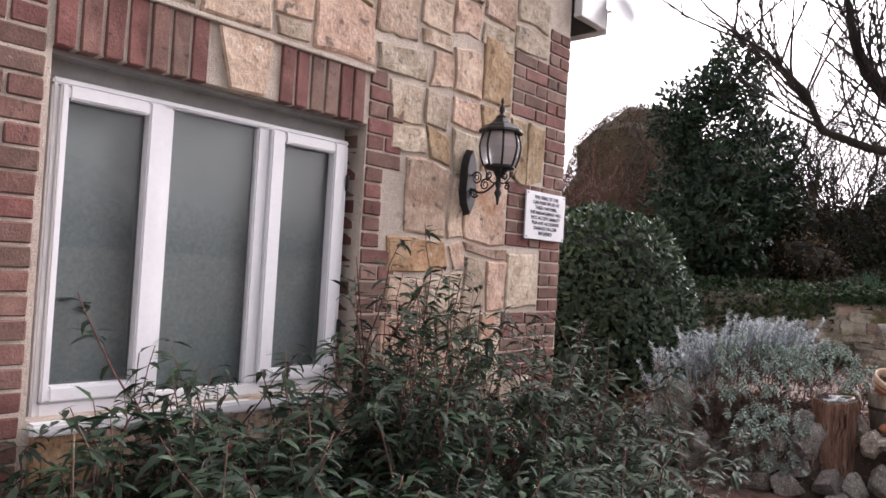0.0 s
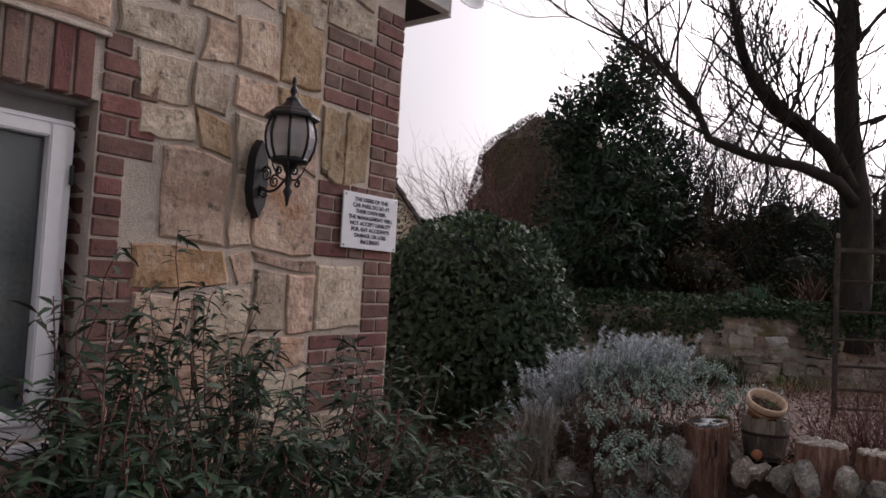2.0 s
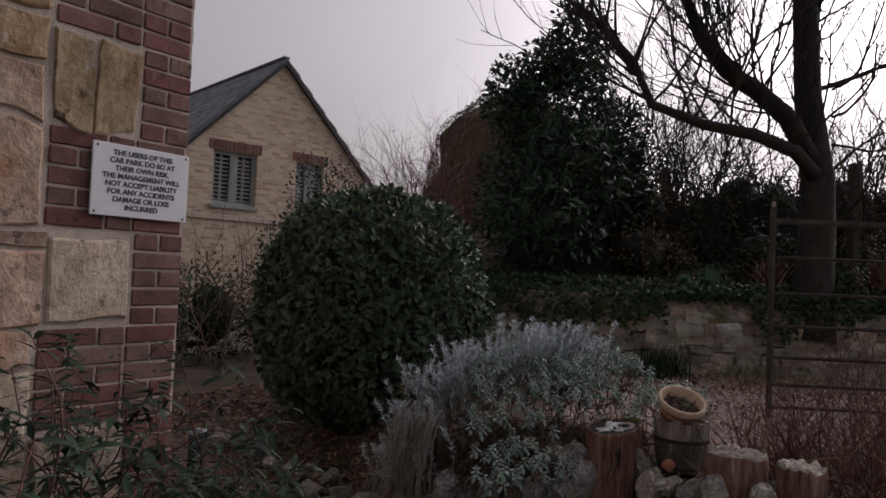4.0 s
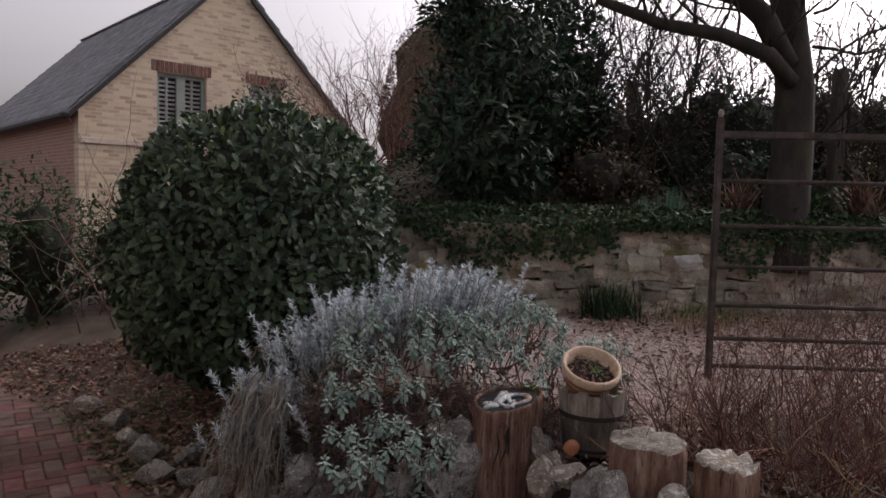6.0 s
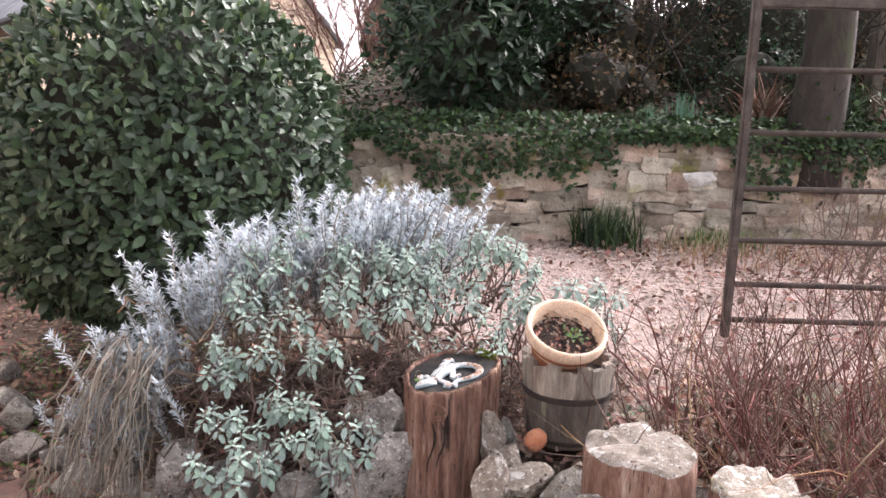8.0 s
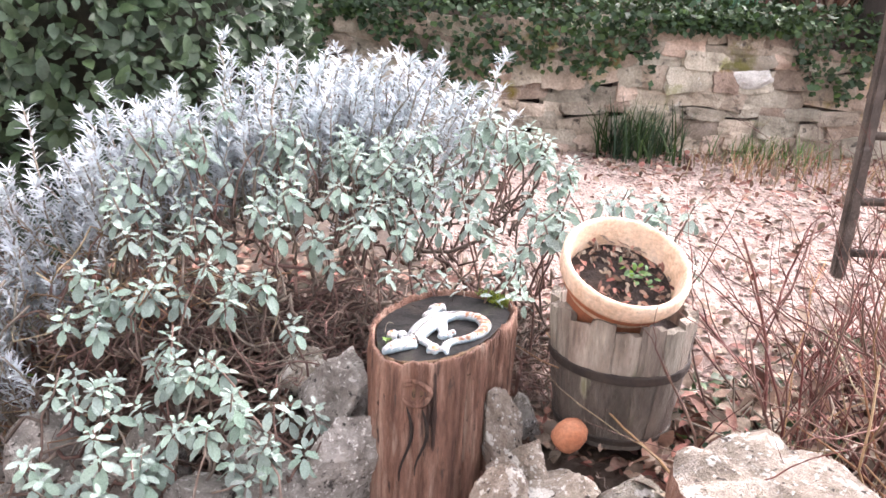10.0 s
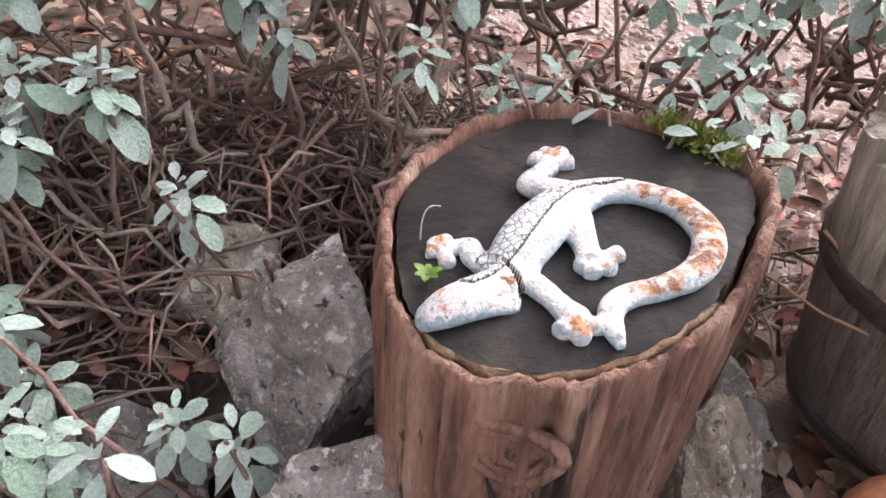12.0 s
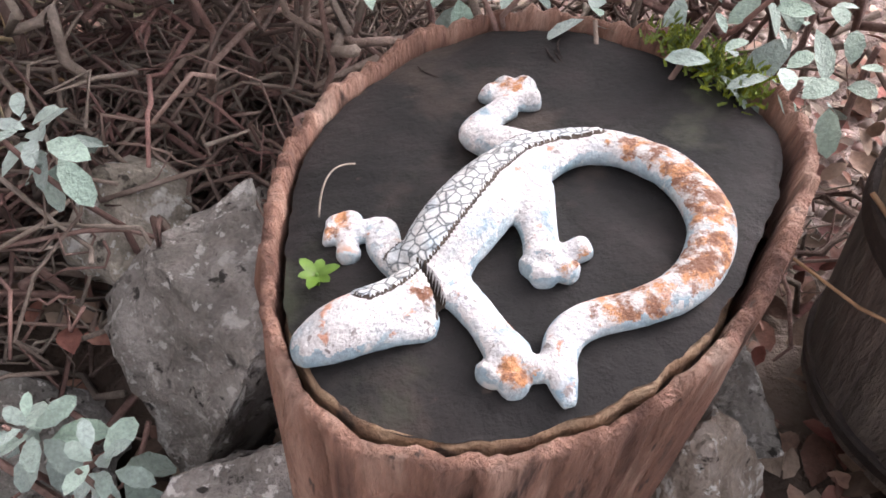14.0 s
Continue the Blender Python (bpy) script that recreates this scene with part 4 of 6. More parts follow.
def build_round_bush():
    r = rnd(1)
    c, R = (1.5, 7.25, 1.19), (.97, .97, 1.0)
    b = thing("clipped_bush", "large rounded clipped evergreen laurel bush, dark glossy leaves", "bush", (c[0], c[1], ground(c[0], c[1])))
    inv = b.matrix_world.inverted()

    def put(name, vf, m, label=""):
        o = arrays(name, vf[0], vf[1], m, b, label)
        o.matrix_parent_inverse = inv
        if name == "young_growth":
            o["kind"] = "stuff"
        return o

    P, o = shell(r, 17000, c, R, -.97, .84, .1, 2.0)
    put("foliage", leafy(r, P, o, .07, .039, "oval", .15, .7), M["laurel"])
    P, o = shell(r, 600, c, R, .45, .97, .1, 2.0)
    put("young_growth", leafy(r, P, o, .058, .03, "oval", .6, .6), M["laurel_new"], "yellow-green young leaves")
    # Solid body in the shade colour instead of modelled twigs.
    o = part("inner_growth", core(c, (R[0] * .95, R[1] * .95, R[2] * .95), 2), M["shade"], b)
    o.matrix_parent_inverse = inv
    st = [(wobble((c[0] + r.normal() * .15, c[1] + r.normal() * .15, .1), (c[0] + r.normal() * .4, c[1] + r.normal() * .4, 1.0), 7, .1, r), np.linspace(.025, .012, 7)) for _ in range(9)]
    put("stemwork", tubes(st, 6), M["twig"])


build_round_bush()


def branchy(r, start, direction, length, radius, depth, out, droop=0.0, kids=4, spread=.9, up=.15, jitter=.12):
    n = 7
    d = unit(np.asarray(direction, float))
    pts = [np.asarray(start, float)]
    for i in range(n - 1):
        d = unit(d + r.normal(size=3) * jitter + np.array([0, 0, up * .3 - droop]))
        pts.append(pts[-1] + d * length / (n - 1))
    pts = np.array(pts)
    out.append((pts, np.linspace(radius, radius * (.55 if depth else .25), n)))
    if depth:
        for k in range(kids):
            t = r.uniform(.3, 1.0)
            i = min(n - 2, int(t * (n - 1)))
            dd = unit(unit(pts[i + 1] - pts[i]) + dirs(r, 1)[0] * spread + np.array([0, 0, up]))
            branchy(r, pts[i] + (pts[i + 1] - pts[i]) * r.random(), dd, length * r.uniform(.5, .75), radius * r.uniform(.38, .55), depth - 1, out, droop, kids, spread, up, jitter)


def build_bare_tree():
    r = rnd(4)
    x, y = 6.1, 8.55
    z = ground(x, y) - .2
    t = thing("bare_tree", "large leafless tree with dark trunk and spreading limbs", "tree", (x, y, z))
    inv = t.matrix_world.inverted()
    trunk = [(np.array([(x, y, z), (x + .02, y, z + .5), (x + .06, y, z + 1.1), (x + .05, y, z + 1.7), (x - .06, y + .02, z + 2.6), (x - .1, y + .05, z + 3.6), (x + .0, y + .1, z + 5.2), (x + .1, y + .1, z + 7.2)]), np.array([.28, .215, .185, .165, .14, .12, .09, .05])),
             (np.array([(x + .22, y + .1, z + .1), (x + .3, y + .1, z + .7)]), np.array([.1, .05])),
             (np.array([(x - .05, y - .1, z + 1.75), (x - .35, y - .25, z + 1.95), (x - .85, y - .35, z + 2.08), (x - 1.4, y - .35, z + 2.15), (x - 1.92, y - .35, z + 2.32), (x - 2.13, y - .35, z + 2.75), (x - 2.6, y - .35, z + 3.2), (x - 3.2, y - .4, z + 3.5)]), np.array([.085, .075, .062, .052, .045, .036, .024, .01])),
             (np.array([(x - .1, y - .1, z + 1.9), (x - .4, y - .2, z + 2.3), (x - .72, y - .15, z + 2.58), (x - 1.06, y - .15, z + 2.78), (x - 1.34, y - .15, z + 3.08), (x - 1.5, y - .15, z + 3.45), (x - 1.7, y - .15, z + 4.4)]), np.array([.11, .1, .092, .085, .07, .055, .02]))]
    v, f = tubes(trunk, 12)
    bumpy = np.array([noise.noise(Vector(p * 5)) * .02 for p in v])
    v[:, 0] += bumpy
    arrays("trunk", v, f, M["tree_bark"], t, smooth=True).matrix_parent_inverse = inv
    out = []
    for pts, rad in trunk[2:]:
        for k in range(30):
            u = r.uniform(.15, 1)
            i = min(len(pts) - 2, int(u * (len(pts) - 1)))
            p = pts[i] + (pts[i + 1] - pts[i]) * r.random()
            branchy(r, p, unit(dirs(r, 1)[0] * [1, .5, .6] + np.array([-.35, -.1, .75])), r.uniform(.8, 1.5), .015, 2, out, 0, 5, .75, .2)
    for k in range(22):
        u = r.uniform(.1, 1)
        p = np.array([x + .15 * u, y + .1 * u, z + 2 + 5 * u])
        branchy(r, p, unit(dirs(r, 1)[0] * [1, .6, .3] + np.array([0, 0, .5])), r.uniform(1.2, 2.2), .03, 2, out, 0, 5, .8, .15)
    for k in range(5):
        branchy(r, (x + .2, y, z + 1.5 + .3 * k), unit(np.array([1, r.normal() * .4, .35])), 1.2, .018, 2, out, 0, 4, .9, .3, .22)
    v, f = tubes(out, 5)
    arrays("branchwork", v, f, M["tree_bark"], t).matrix_parent_inverse = inv
    P = np.array([p for pts, rad in trunk[:2] for p in wobble(pts[0], pts[-1], 260, .1, r)]) + dirs(r, 520) * .26
    P = P[P[:, 2] < z + 4.2]
    arrays("ivy", *leafy(r, P, unit(P - np.array([x, y, 0]) * [1, 1, 0]), .05, .045, "small"), M["wall_leaf"], t, "ivy on the trunk").matrix_parent_inverse = inv


build_bare_tree()


def build_evergreen(name, label, blobs, n, length, width, m, seed, trunk_r=.1, shape="oval", rough=.28, shade_core=True, inner=.5, hollow=.6, core_m="shade"):
    r = rnd(seed)
    cx, cy = blobs[0][0][0], blobs[0][0][1]
    z = ground(cx, cy) - .05
    t = thing(name, label, "tree", (cx, cy, z))
    inv = t.matrix_world.inverted()
    sets = []
    tot = sum(b[1][0] * b[1][2] for b in blobs)
    limbs = [(wobble((cx, cy, z), (cx, cy, blobs[0][0][2] + .3), 8, .1, r), np.linspace(trunk_r, trunk_r * .4, 8))]
    for i, (c, R) in enumerate(blobs):
        k = int(n * R[0] * R[2] / tot)
        P, o = shell(r, k, c, R, -.95, inner, rough, seed + i * 3.1)
        sets.append(leafy(r, P, o, length, width, shape, .15, .8))
        limbs.append((wobble((cx, cy, c[2] - R[2] * .7), c, 7, .15, r), np.linspace(trunk_r * .5, .015, 7)))
        for _ in range(12):
            limbs.append((wobble(c, np.asarray(c) + dirs(r, 1)[0] * np.asarray(R) * .95, 6, .12, r), np.linspace(.018, .005, 6)))
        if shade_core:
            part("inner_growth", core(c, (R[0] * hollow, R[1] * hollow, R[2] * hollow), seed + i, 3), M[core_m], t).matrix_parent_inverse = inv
    arrays("crown", *join(*sets), m, t).matrix_parent_inverse = inv
    arrays("trunk", *tubes(limbs, 6), M["tree_bark"], t).matrix_parent_inverse = inv
    return t


build_evergreen("evergreen_tree", "tall dark evergreen tree with uneven open crown", [((3.65, 10.35, 2.7), (.9, .8, .85)), ((3.75, 10.4, 3.6), (.8, .7, .75)), ((4.02, 10.4, 4.55), (.42, .42, .68)), ((3.1, 10.3, 3.85), (.34, .36, .5)), ((4.5, 10.5, 3.35), (.5, .5, .6)), ((3.6, 10.4, 4.3), (.35, .35, .4)), ((4.55, 10.4, 2.6), (.5, .5, .6))], 12500, .1, .042, M["dark_leaf"], 7, shade_core=False)
build_evergreen("laurel_tree", "dark low laurel with broad glossy leaves on the bank", [((3.35, 9.25, 2.1), (.7, .6, .62)), ((3.75, 9.5, 2.75), (.6, .55, .65))], 4200, .11, .045, M["dark_leaf"], 17)
build_evergreen("domed_hedge", "tall clipped domed hedge, russet brown and green", [((4.15, 16, 3.3), (1.85, 1.4, 2.1))], 22000, .06, .03, M["hedge_brown"], 9, .12, "small", rough=.05, inner=.93, hollow=1.17, core_m="hedge_brown")
for i in range(7):
    rb = random.Random(200 + i)
    x = 5.0 + 1.35 * i
    blobs = [((x + .42 * k + rb.uniform(-.1, .1), 10.7 - .12 * max(0, i - 2) + rb.uniform(-.25, .25), 2.25 + rb.uniform(-.1, .3)), (rb.uniform(.42, .6), .45, rb.uniform(.6, .85))) for k in range(-1, 3)]
    blobs += [((x + rb.uniform(-.6, .6), 9.7 + rb.uniform(-.3, .3), 1.85), (.4, .35, rb.uniform(.25, .5))) for _ in range(2)]
    build_evergreen("bank_shrub", "dense dark undergrowth of brown and green shrubs on the bank", blobs, 6000, .058, .034, M["dark_leaf" if i % 2 else "hedge_brown"], 71 + i, .04, "small", rough=.45, inner=.6, hollow=.85)
build_evergreen("garden_shrub", "leafy shrub beside the house path", [((-1.1, 9.7, 1.0), (.6, .6, .85)), ((-.55, 10.4, .9), (.55, .6, .75)), ((-1.7, 9.2, 1.1), (.6, .6, .95)), ((.2, 11, .9), (.6, .5, .85)), ((-2.4, 9.0, 1.2), (.8, .6, 1.0))], 8000, .07, .028, M["wall_leaf"], 23)
build_evergreen("house_shrub", "dark shrub against the brick gable", [((.3, 16.2, 2.3), (.9, .8, 1.6)), ((-.2, 16.0, 1.6), (.9, .8, 1.2))], 4200, .09, .04, M["dark_leaf"], 24)


def twig_clump(name, label, category, at, spots_, material, seed, height, depth=1, lean=.35, rad=.006, kids=3, up=.25, jitter=.1):
    r = rnd(seed)
    t = thing(name, label, category, (at[0], at[1], ground(at[0], at[1])))
    out = []
    for px, py, n, sp in spots_:
        for _ in range(n):
            x, y = px + r.normal() * sp, py + r.normal() * sp
            d = unit(np.array([r.normal() * lean, r.normal() * lean, 1]))
            branchy(r, (x, y, ground(x, y) - .02), d, height * r.uniform(.55, 1.15), rad * r.uniform(.7, 1.2), depth, out, 0, kids, .55 if jitter < .15 else .9, up, jitter)
    arrays("stemwork", *tubes(out, 5), material, t).matrix_parent_inverse = t.matrix_world.inverted()
    return t


twig_clump("red_stemmed_shrub", "leafless shrub of thin red-brown stems by the gate", "shrub", (4.0, 4.95), [(3.72, 4.98, 40, .15), (4.1, 4.9, 52, .2), (4.55, 4.75, 52, .24), (5.1, 4.5, 40, .25), (3.9, 4.6, 30, .18), (4.4, 4.25, 36, .25), (4.4, 5.3, 40, .25), (5.0, 5.2, 50, .3), (5.6, 4.6, 50, .35)], M["red_stem"], 31, .5, 1, .6, .0042, 5, .2, .17)
twig_clump("dry_stalk_clump", "pale dead stalks among the red stems", "stalks", (4.3, 4.7), [(3.8, 4.9, 16, .2), (4.3, 4.7, 24, .3), (4.9, 4.4, 20, .3), (3.9, 4.4, 14, .2)], M["dry"], 35, .5, 1, .8, .0032, 2, .1, .2)
twig_clump("bramble_thicket", "tangled leafless brambles over the gravel behind the gate", "brambles", (5.6, 6.6), [(5.1, 6.2, 16, .3), (5.6, 6.6, 26, .4), (6.2, 6.2, 34, .4), (6.0, 7.4, 30, .4), (5.3, 5.7, 20, .3), (6.8, 7.2, 36, .4)], M["twig"], 36, .62, 1, .8, .0045, 4, .15, .25)
twig_clump("bare_thicket", "thicket of bare winter stems on the bank", "thicket", (5.0, 12), [(4.9, 11.6, 14, .5), (5.8, 11.6, 15, .6), (6.6, 12.4, 15, .7), (7.8, 12.2, 15, .8), (9.2, 12, 12, .9), (5.2, 10.4, 9, .5), (7.2, 10.2, 9, .6)], M["tree_bark"], 32, 2.0, 2, .45, .017, 6, .2, .24)
twig_clump("bare_shrub", "bare upright shrub stems before the brick house", "shrub", (-.2, 9.6), [(-.3, 9.6, 11, .25), (.25, 9.9, 8, .25), (-1.0, 9.9, 5, .3)], M["twig"], 33, 1.5, 1, .25, .009, 4, .25, .2)
twig_clump("russet_shrub", "reddish twiggy shrub beside the domed hedge", "shrub", (1.9, 11.4), [(1.9, 12.5, 16, .3), (2.3, 12.2, 14, .3), (2.6, 12.6, 10, .3)], M["red_stem"], 34, 1.6, 2, .55, .011, 5, .15, .22)


# ---- foreground shrubs along the cottage wall ----
def leafy_stems(name, label, at, spots_, seed, leaf_m, stem_m, length, width, per, shape="lance", droop=.5):
    r = rnd(seed)
    t = thing(name, label, "shrub", (at[0], at[1], ground(at[0], at[1])))
    inv = t.matrix_world.inverted()
    st, P, D, N, L = [], [], [], [], []
    for px, py, n, sp, h in spots_:
        for _ in range(n):
            x, y = px + r.normal() * sp, py + r.normal() * sp
            if (x - WALL_AT[0]) * .760 - (y - WALL_AT[1]) * .649 < .05 and (x - WALL_AT[0]) * .649 + (y - WALL_AT[1]) * .760 < .5:
                continue
            hh = h * r.uniform(.55, 1.1)
            tip = np.array([x + r.normal() * .16, y + r.normal() * .16, hh])
            pts = wobble((x, y, -.02), tip, 9, .09, r)
            st.append((pts, np.linspace(.0065, .002, 9)))
            stems = [pts]
            for _k in range(3):
                i = r.integers(3, 7)
                q = wobble(pts[i], pts[i] + np.array([r.normal() * .12, r.normal() * .12, .12 + .3 * r.random() * hh]), 6, .05, r)
                st.append((q, np.linspace(.004, .0015, 6)))
                stems.append(q)
            for q in stems:
                m_ = per if q is pts else per // 2
                u = np.clip(1 - np.abs(r.normal(size=m_)) * .34, .12, 1) * (len(q) - 1.001)
                i = u.astype(int)
                P.append(q[i] + (q[i + 1] - q[i]) * (u - i)[:, None])
                a = r.uniform(0, 2 * np.pi, m_)
                D.append(np.stack([np.cos(a), np.sin(a), r.normal(size=m_) * .3 + .35 - droop * 1.5 * (1 - u / len(q)) - .25 * r.random(m_)], -1))
                N.append(np.stack([r.normal(size=m_) * .3, r.normal(size=m_) * .3, np.ones(m_)], -1))
                L.append(length * r.uniform(.55, 1.2, m_))
    P, D, N, L = (np.concatenate(a) for a in (P, D, N, L))
    arrays("foliage", *leaves(P, D, N, L, L * width, shape), leaf_m, t).matrix_parent_inverse = inv
    arrays("stemwork", *tubes(st, 5), stem_m, t).matrix_parent_inverse = inv
    return t


leafy_stems("wallflower_shrub", "bushy green shrub with narrow drooping leaves under the window", (-.6, 2.4), [(-.75, 2.25, 26, .17, 1.0), (-.45, 2.55, 34, .18, 1.08), (-.25, 2.3, 30, .2, .95), (-.95, 1.9, 20, .13, .9), (-.5, 2.0, 26, .18, .75), (-.1, 2.0, 26, .2, .75)], 41, M["shrub_leaf"], M["red_stem"], .088, .25, 34)
leafy_stems("wallflower_shrub", "tall leafy shrub with narrow leaves against the stone wall", (0, 2.9), [(-.08, 2.95, 26, .15, 1.34), (.22, 3.25, 17, .14, 1.36), (.15, 2.7, 28, .2, 1.1), (.45, 3.0, 17, .2, 1.0), (.3, 2.3, 28, .22, .75)], 42, M["shrub_leaf"], M["red_stem"], .088, .25, 34)
leafy_stems("wallflower_shrub", "leafy shrub with narrow grey-green leaves at the wall corner", (.7, 3.6), [(.55, 3.75, 13, .12, 1.18), (.88, 3.8, 17, .15, .9), (1.08, 4.25, 14, .12, .72), (.8, 3.1, 18, .2, .75), (1.2, 3.6, 10, .2, .5)], 43, M["shrub_leaf"], M["red_stem"], .088, .25, 34)


# ---- silver and sage mound ----
def build_silver():
    r = rnd(51)
    t = thing("silver_shrub", "silvery curry plant with upright needle-leaved shoots", "shrub", (2.3, 5.75, ground(2.3, 5.75)))
    inv = t.matrix_world.inverted()
    st, P, D, N = [], [], [], []
    spots_ = [(2.65, 5.98, 1.2, 95, .17), (2.25, 5.95, 1.06, 80, .16), (1.98, 5.8, .92, 60, .12), (1.8, 5.6, .72, 40, .09), (2.9, 5.95, 1.1, 60, .14), (1.7, 5.55, .52, 34, .08), (2.35, 5.85, 1.0, 30, .12)]
    for cx, cy, ztop, n, sp in spots_:
        for _ in range(n):
            x, y = cx + r.normal() * sp, cy + r.normal() * sp * .8
            zt = ztop * r.uniform(.84, 1.04)
            base = np.array([x + (2.3 - x) * .12, y + .03, zt - .2 - .08 * r.random()])
            tip = np.array([x, y, zt])
            pts = wobble(base, tip, 6, .03, r)
            st.append((pts, np.linspace(.004, .002, 6)))
            m_ = 90
            u = (1 - r.random(m_) ** 1.2 * .75) * 4.999
            i = u.astype(int)
            P.append(pts[i] + (pts[i + 1] - pts[i]) * (u - i)[:, None])
            a = r.uniform(0, 2 * np.pi, m_)
            D.append(np.stack([np.cos(a), np.sin(a), .55 + .4 * r.normal(size=m_)], -1))
            N.append(np.stack([-np.sin(a) * .3, np.cos(a) * .3, np.ones(m_)], -1))
    P, D, N = (np.concatenate(a) for a in (P, D, N))
    L = .034 * r.uniform(.7, 1.3, len(P))
    arrays("foliage", *leaves(P, D, N, L, .0054, "needle"), M["silver"], t).matrix_parent_inverse = inv
    arrays("stemwork", *tubes(st, 5), M["grey_stem"], t).matrix_parent_inverse = inv
    # pale dry stems hanging over the edge
    hang = []
    for _ in range(70):
        a = np.array([1.8 + r.normal() * .07, 5.5 + r.normal() * .06, .6 + r.random() * .15])
        b = a + np.array([-.12 + r.normal() * .08, -.16 + r.normal() * .06, -.42 - r.random() * .16])
        pts = wobble(a, b, 8, .05, r, -.04)
        hang.append((pts, np.linspace(.003, .0015, 8)))
    arrays("hanging_growth", *tubes(hang, 4), M["grey_stem"], t, "pale dry hanging stems").matrix_parent_inverse = inv


build_silver()


def rosettes(r, tips, ups, length, per):
    P, D, N, L = [], [], [], []
    for p, u in zip(tips, ups):
        u = unit(u)
        n = r.integers(per - 3, per + 3)
        a = np.arange(n) * 2.4 + r.random() * 6
        k = np.arange(n) / n
        s1 = unit(np.cross(u, [.3, .2, 1]) + 1e-6)
        s2 = np.cross(u, s1)
        side = np.cos(a)[:, None] * s1 + np.sin(a)[:, None] * s2
        rise = (.9 - 1.7 * k)[:, None]
        D.append(unit(side + u * rise * .8 + np.array([0, 0, -.55]) * k[:, None] + r.normal(size=(n, 3)) * .12))
        N.append(unit(u * .8 + side * .4 + r.normal(size=(n, 3)) * .15))
        P.append(p - u * (k * .05)[:, None] + side * .004)
        L.append(length * (.45 + .75 * k) * r.uniform(.75, 1.2, n))
    P, D, N, L = (np.concatenate(a) for a in (P, D, N, L))
    return leaves(P, D, N, L, L * .52, "round")


def sage_plant(label, root, tips, seed, length=.039, per=15):
    """Woody sage: bent brown stems from the root to leafy shoot tips."""
    r = rnd(seed)
    t = thing("sage_bush", label, "shrub", (root[0], root[1], ground(root[0], root[1])))
    inv = t.matrix_world.inverted()
    st, ups = [], []
    for p in tips:
        a = p + np.array([r.normal() * .1, .06 + r.normal() * .08, -.16 - .14 * r.random()])
        a[2] = max(a[2], root[2] - .1)
        knee = a * .5 + p * .5 + np.array([r.normal() * .03, r.normal() * .03, -.07 - r.random() * .05])
        q = np.concatenate([wobble(a, knee, 6, .05, r), wobble(knee, p, 6, .025, r)[1:]])
        st.append((q, np.linspace(.005, .0018, len(q))))
        ups.append(unit(unit(q[-1] - q[-3]) + np.array([0, -.3, .8])))
    arrays("foliage", *rosettes(r, tips, ups, length, per), M["sage"], t).matrix_parent_inverse = inv
    arrays("stemwork", *tubes(st, 6), M["twig"], t, "bent woody brown stems").matrix_parent_inverse = inv


def mound(r, n, x0, x1, y0, y1, height):
    P = []
    while len(P) < n:
        x, y = r.uniform(x0, x1), r.uniform(y0, y1)
        z = height(x, y)
        if z:
            P.append((x, y, z + r.normal() * .03))
    return np.array(P)


def build_sage():
    r = rnd(61)

    def top(x, y):
        # shoots climb from the front edge to the crest, and leave the log's own place free
        if (x - 2.9) ** 2 + (y - 5.25) ** 2 < .24 ** 2 or (x > 3.0 and y < 5.5):
            return None
        return .5 + .52 * step(5.1, 5.75, y)

    sage_plant("grey-green sage bush with drooping felted leaves over stones", (2.45, 5.4, .42), mound(r, 105, 2.1, 2.78, 5.1, 5.72, top), 62)
    sage_plant("grey-green sage bush behind the cut log", (2.85, 5.7, .45), mound(r, 84, 2.5, 3.3, 5.5, 5.85, lambda x, y: .78 + .25 * step(5.45, 5.75, y) if (x - 2.9) ** 2 + (y - 5.25) ** 2 > .26 ** 2 else None), 63)
    front = np.array([(2.15 + .4 * r.random(), 5.04 + .1 * r.random(), .22 + .3 * r.random()) for _ in range(22)])
    sage_plant("small sage shoots hanging over the stone edging", (2.5, 5.25, .4), front, 64, .045, 11)
    right = np.array([(3.35 + .22 * r.random(), 5.5 + .2 * r.random(), .75 + .16 * r.random()) for _ in range(22)])
    sage_plant("young sage shoots beside the barrel planter", (3.4, 5.6, .5), right, 65, .045, 11)
    low = np.array([(2.57, 5.14, .6), (2.55, 5.07, .47), (2.5, 5.15, .6), (2.52, 5.1, .42)])
    back = np.array([(2.93, 5.455, .745), (2.97, 5.44, .73), (3.04, 5.43, .77), (3.08, 5.39, .775), (2.87, 5.46, .74), (2.8, 5.48, .76), (3.1, 5.43, .8), (3.06, 5.325, .75), (3.035, 5.35, .745), (3.09, 5.31, .755), (3.1, 5.36, .77)])
    sage_plant("sage shoots leaning over the back of the log", (3.0, 5.65, .45), back, 67, .034, 9)
    sage_plant("low sage shoots beside the log", (2.5, 5.3, .42), low, 66, .04, 9)


build_sage()


# ---- log, statue, planter, stones ----
LOG = (2.917, 5.282)
LOG_TOP = .692


def log_plane(x, y):
    return LOG_TOP + .14 * (x - 2.885)


LOG_SHAPE = (.1493, -.0094, .0032, -.0099, .0119, .0071, .0006, .0012, -.0007, .0006, .0028)


def log_radius(a):
    """Radius of the cut face in direction a: uneven, as the trunk grew."""
    c = LOG_SHAPE
    return c[0] + sum(c[2 * k - 1] * math.cos(k * a) + c[2 * k] * math.sin(k * a) for k in range(1, 6)) + .0022 * noise.noise(Vector((math.cos(a) * 9, math.sin(a) * 9, 2))) + .0012 * noise.noise(Vector((math.cos(a) * 24, math.sin(a) * 24, 2)))


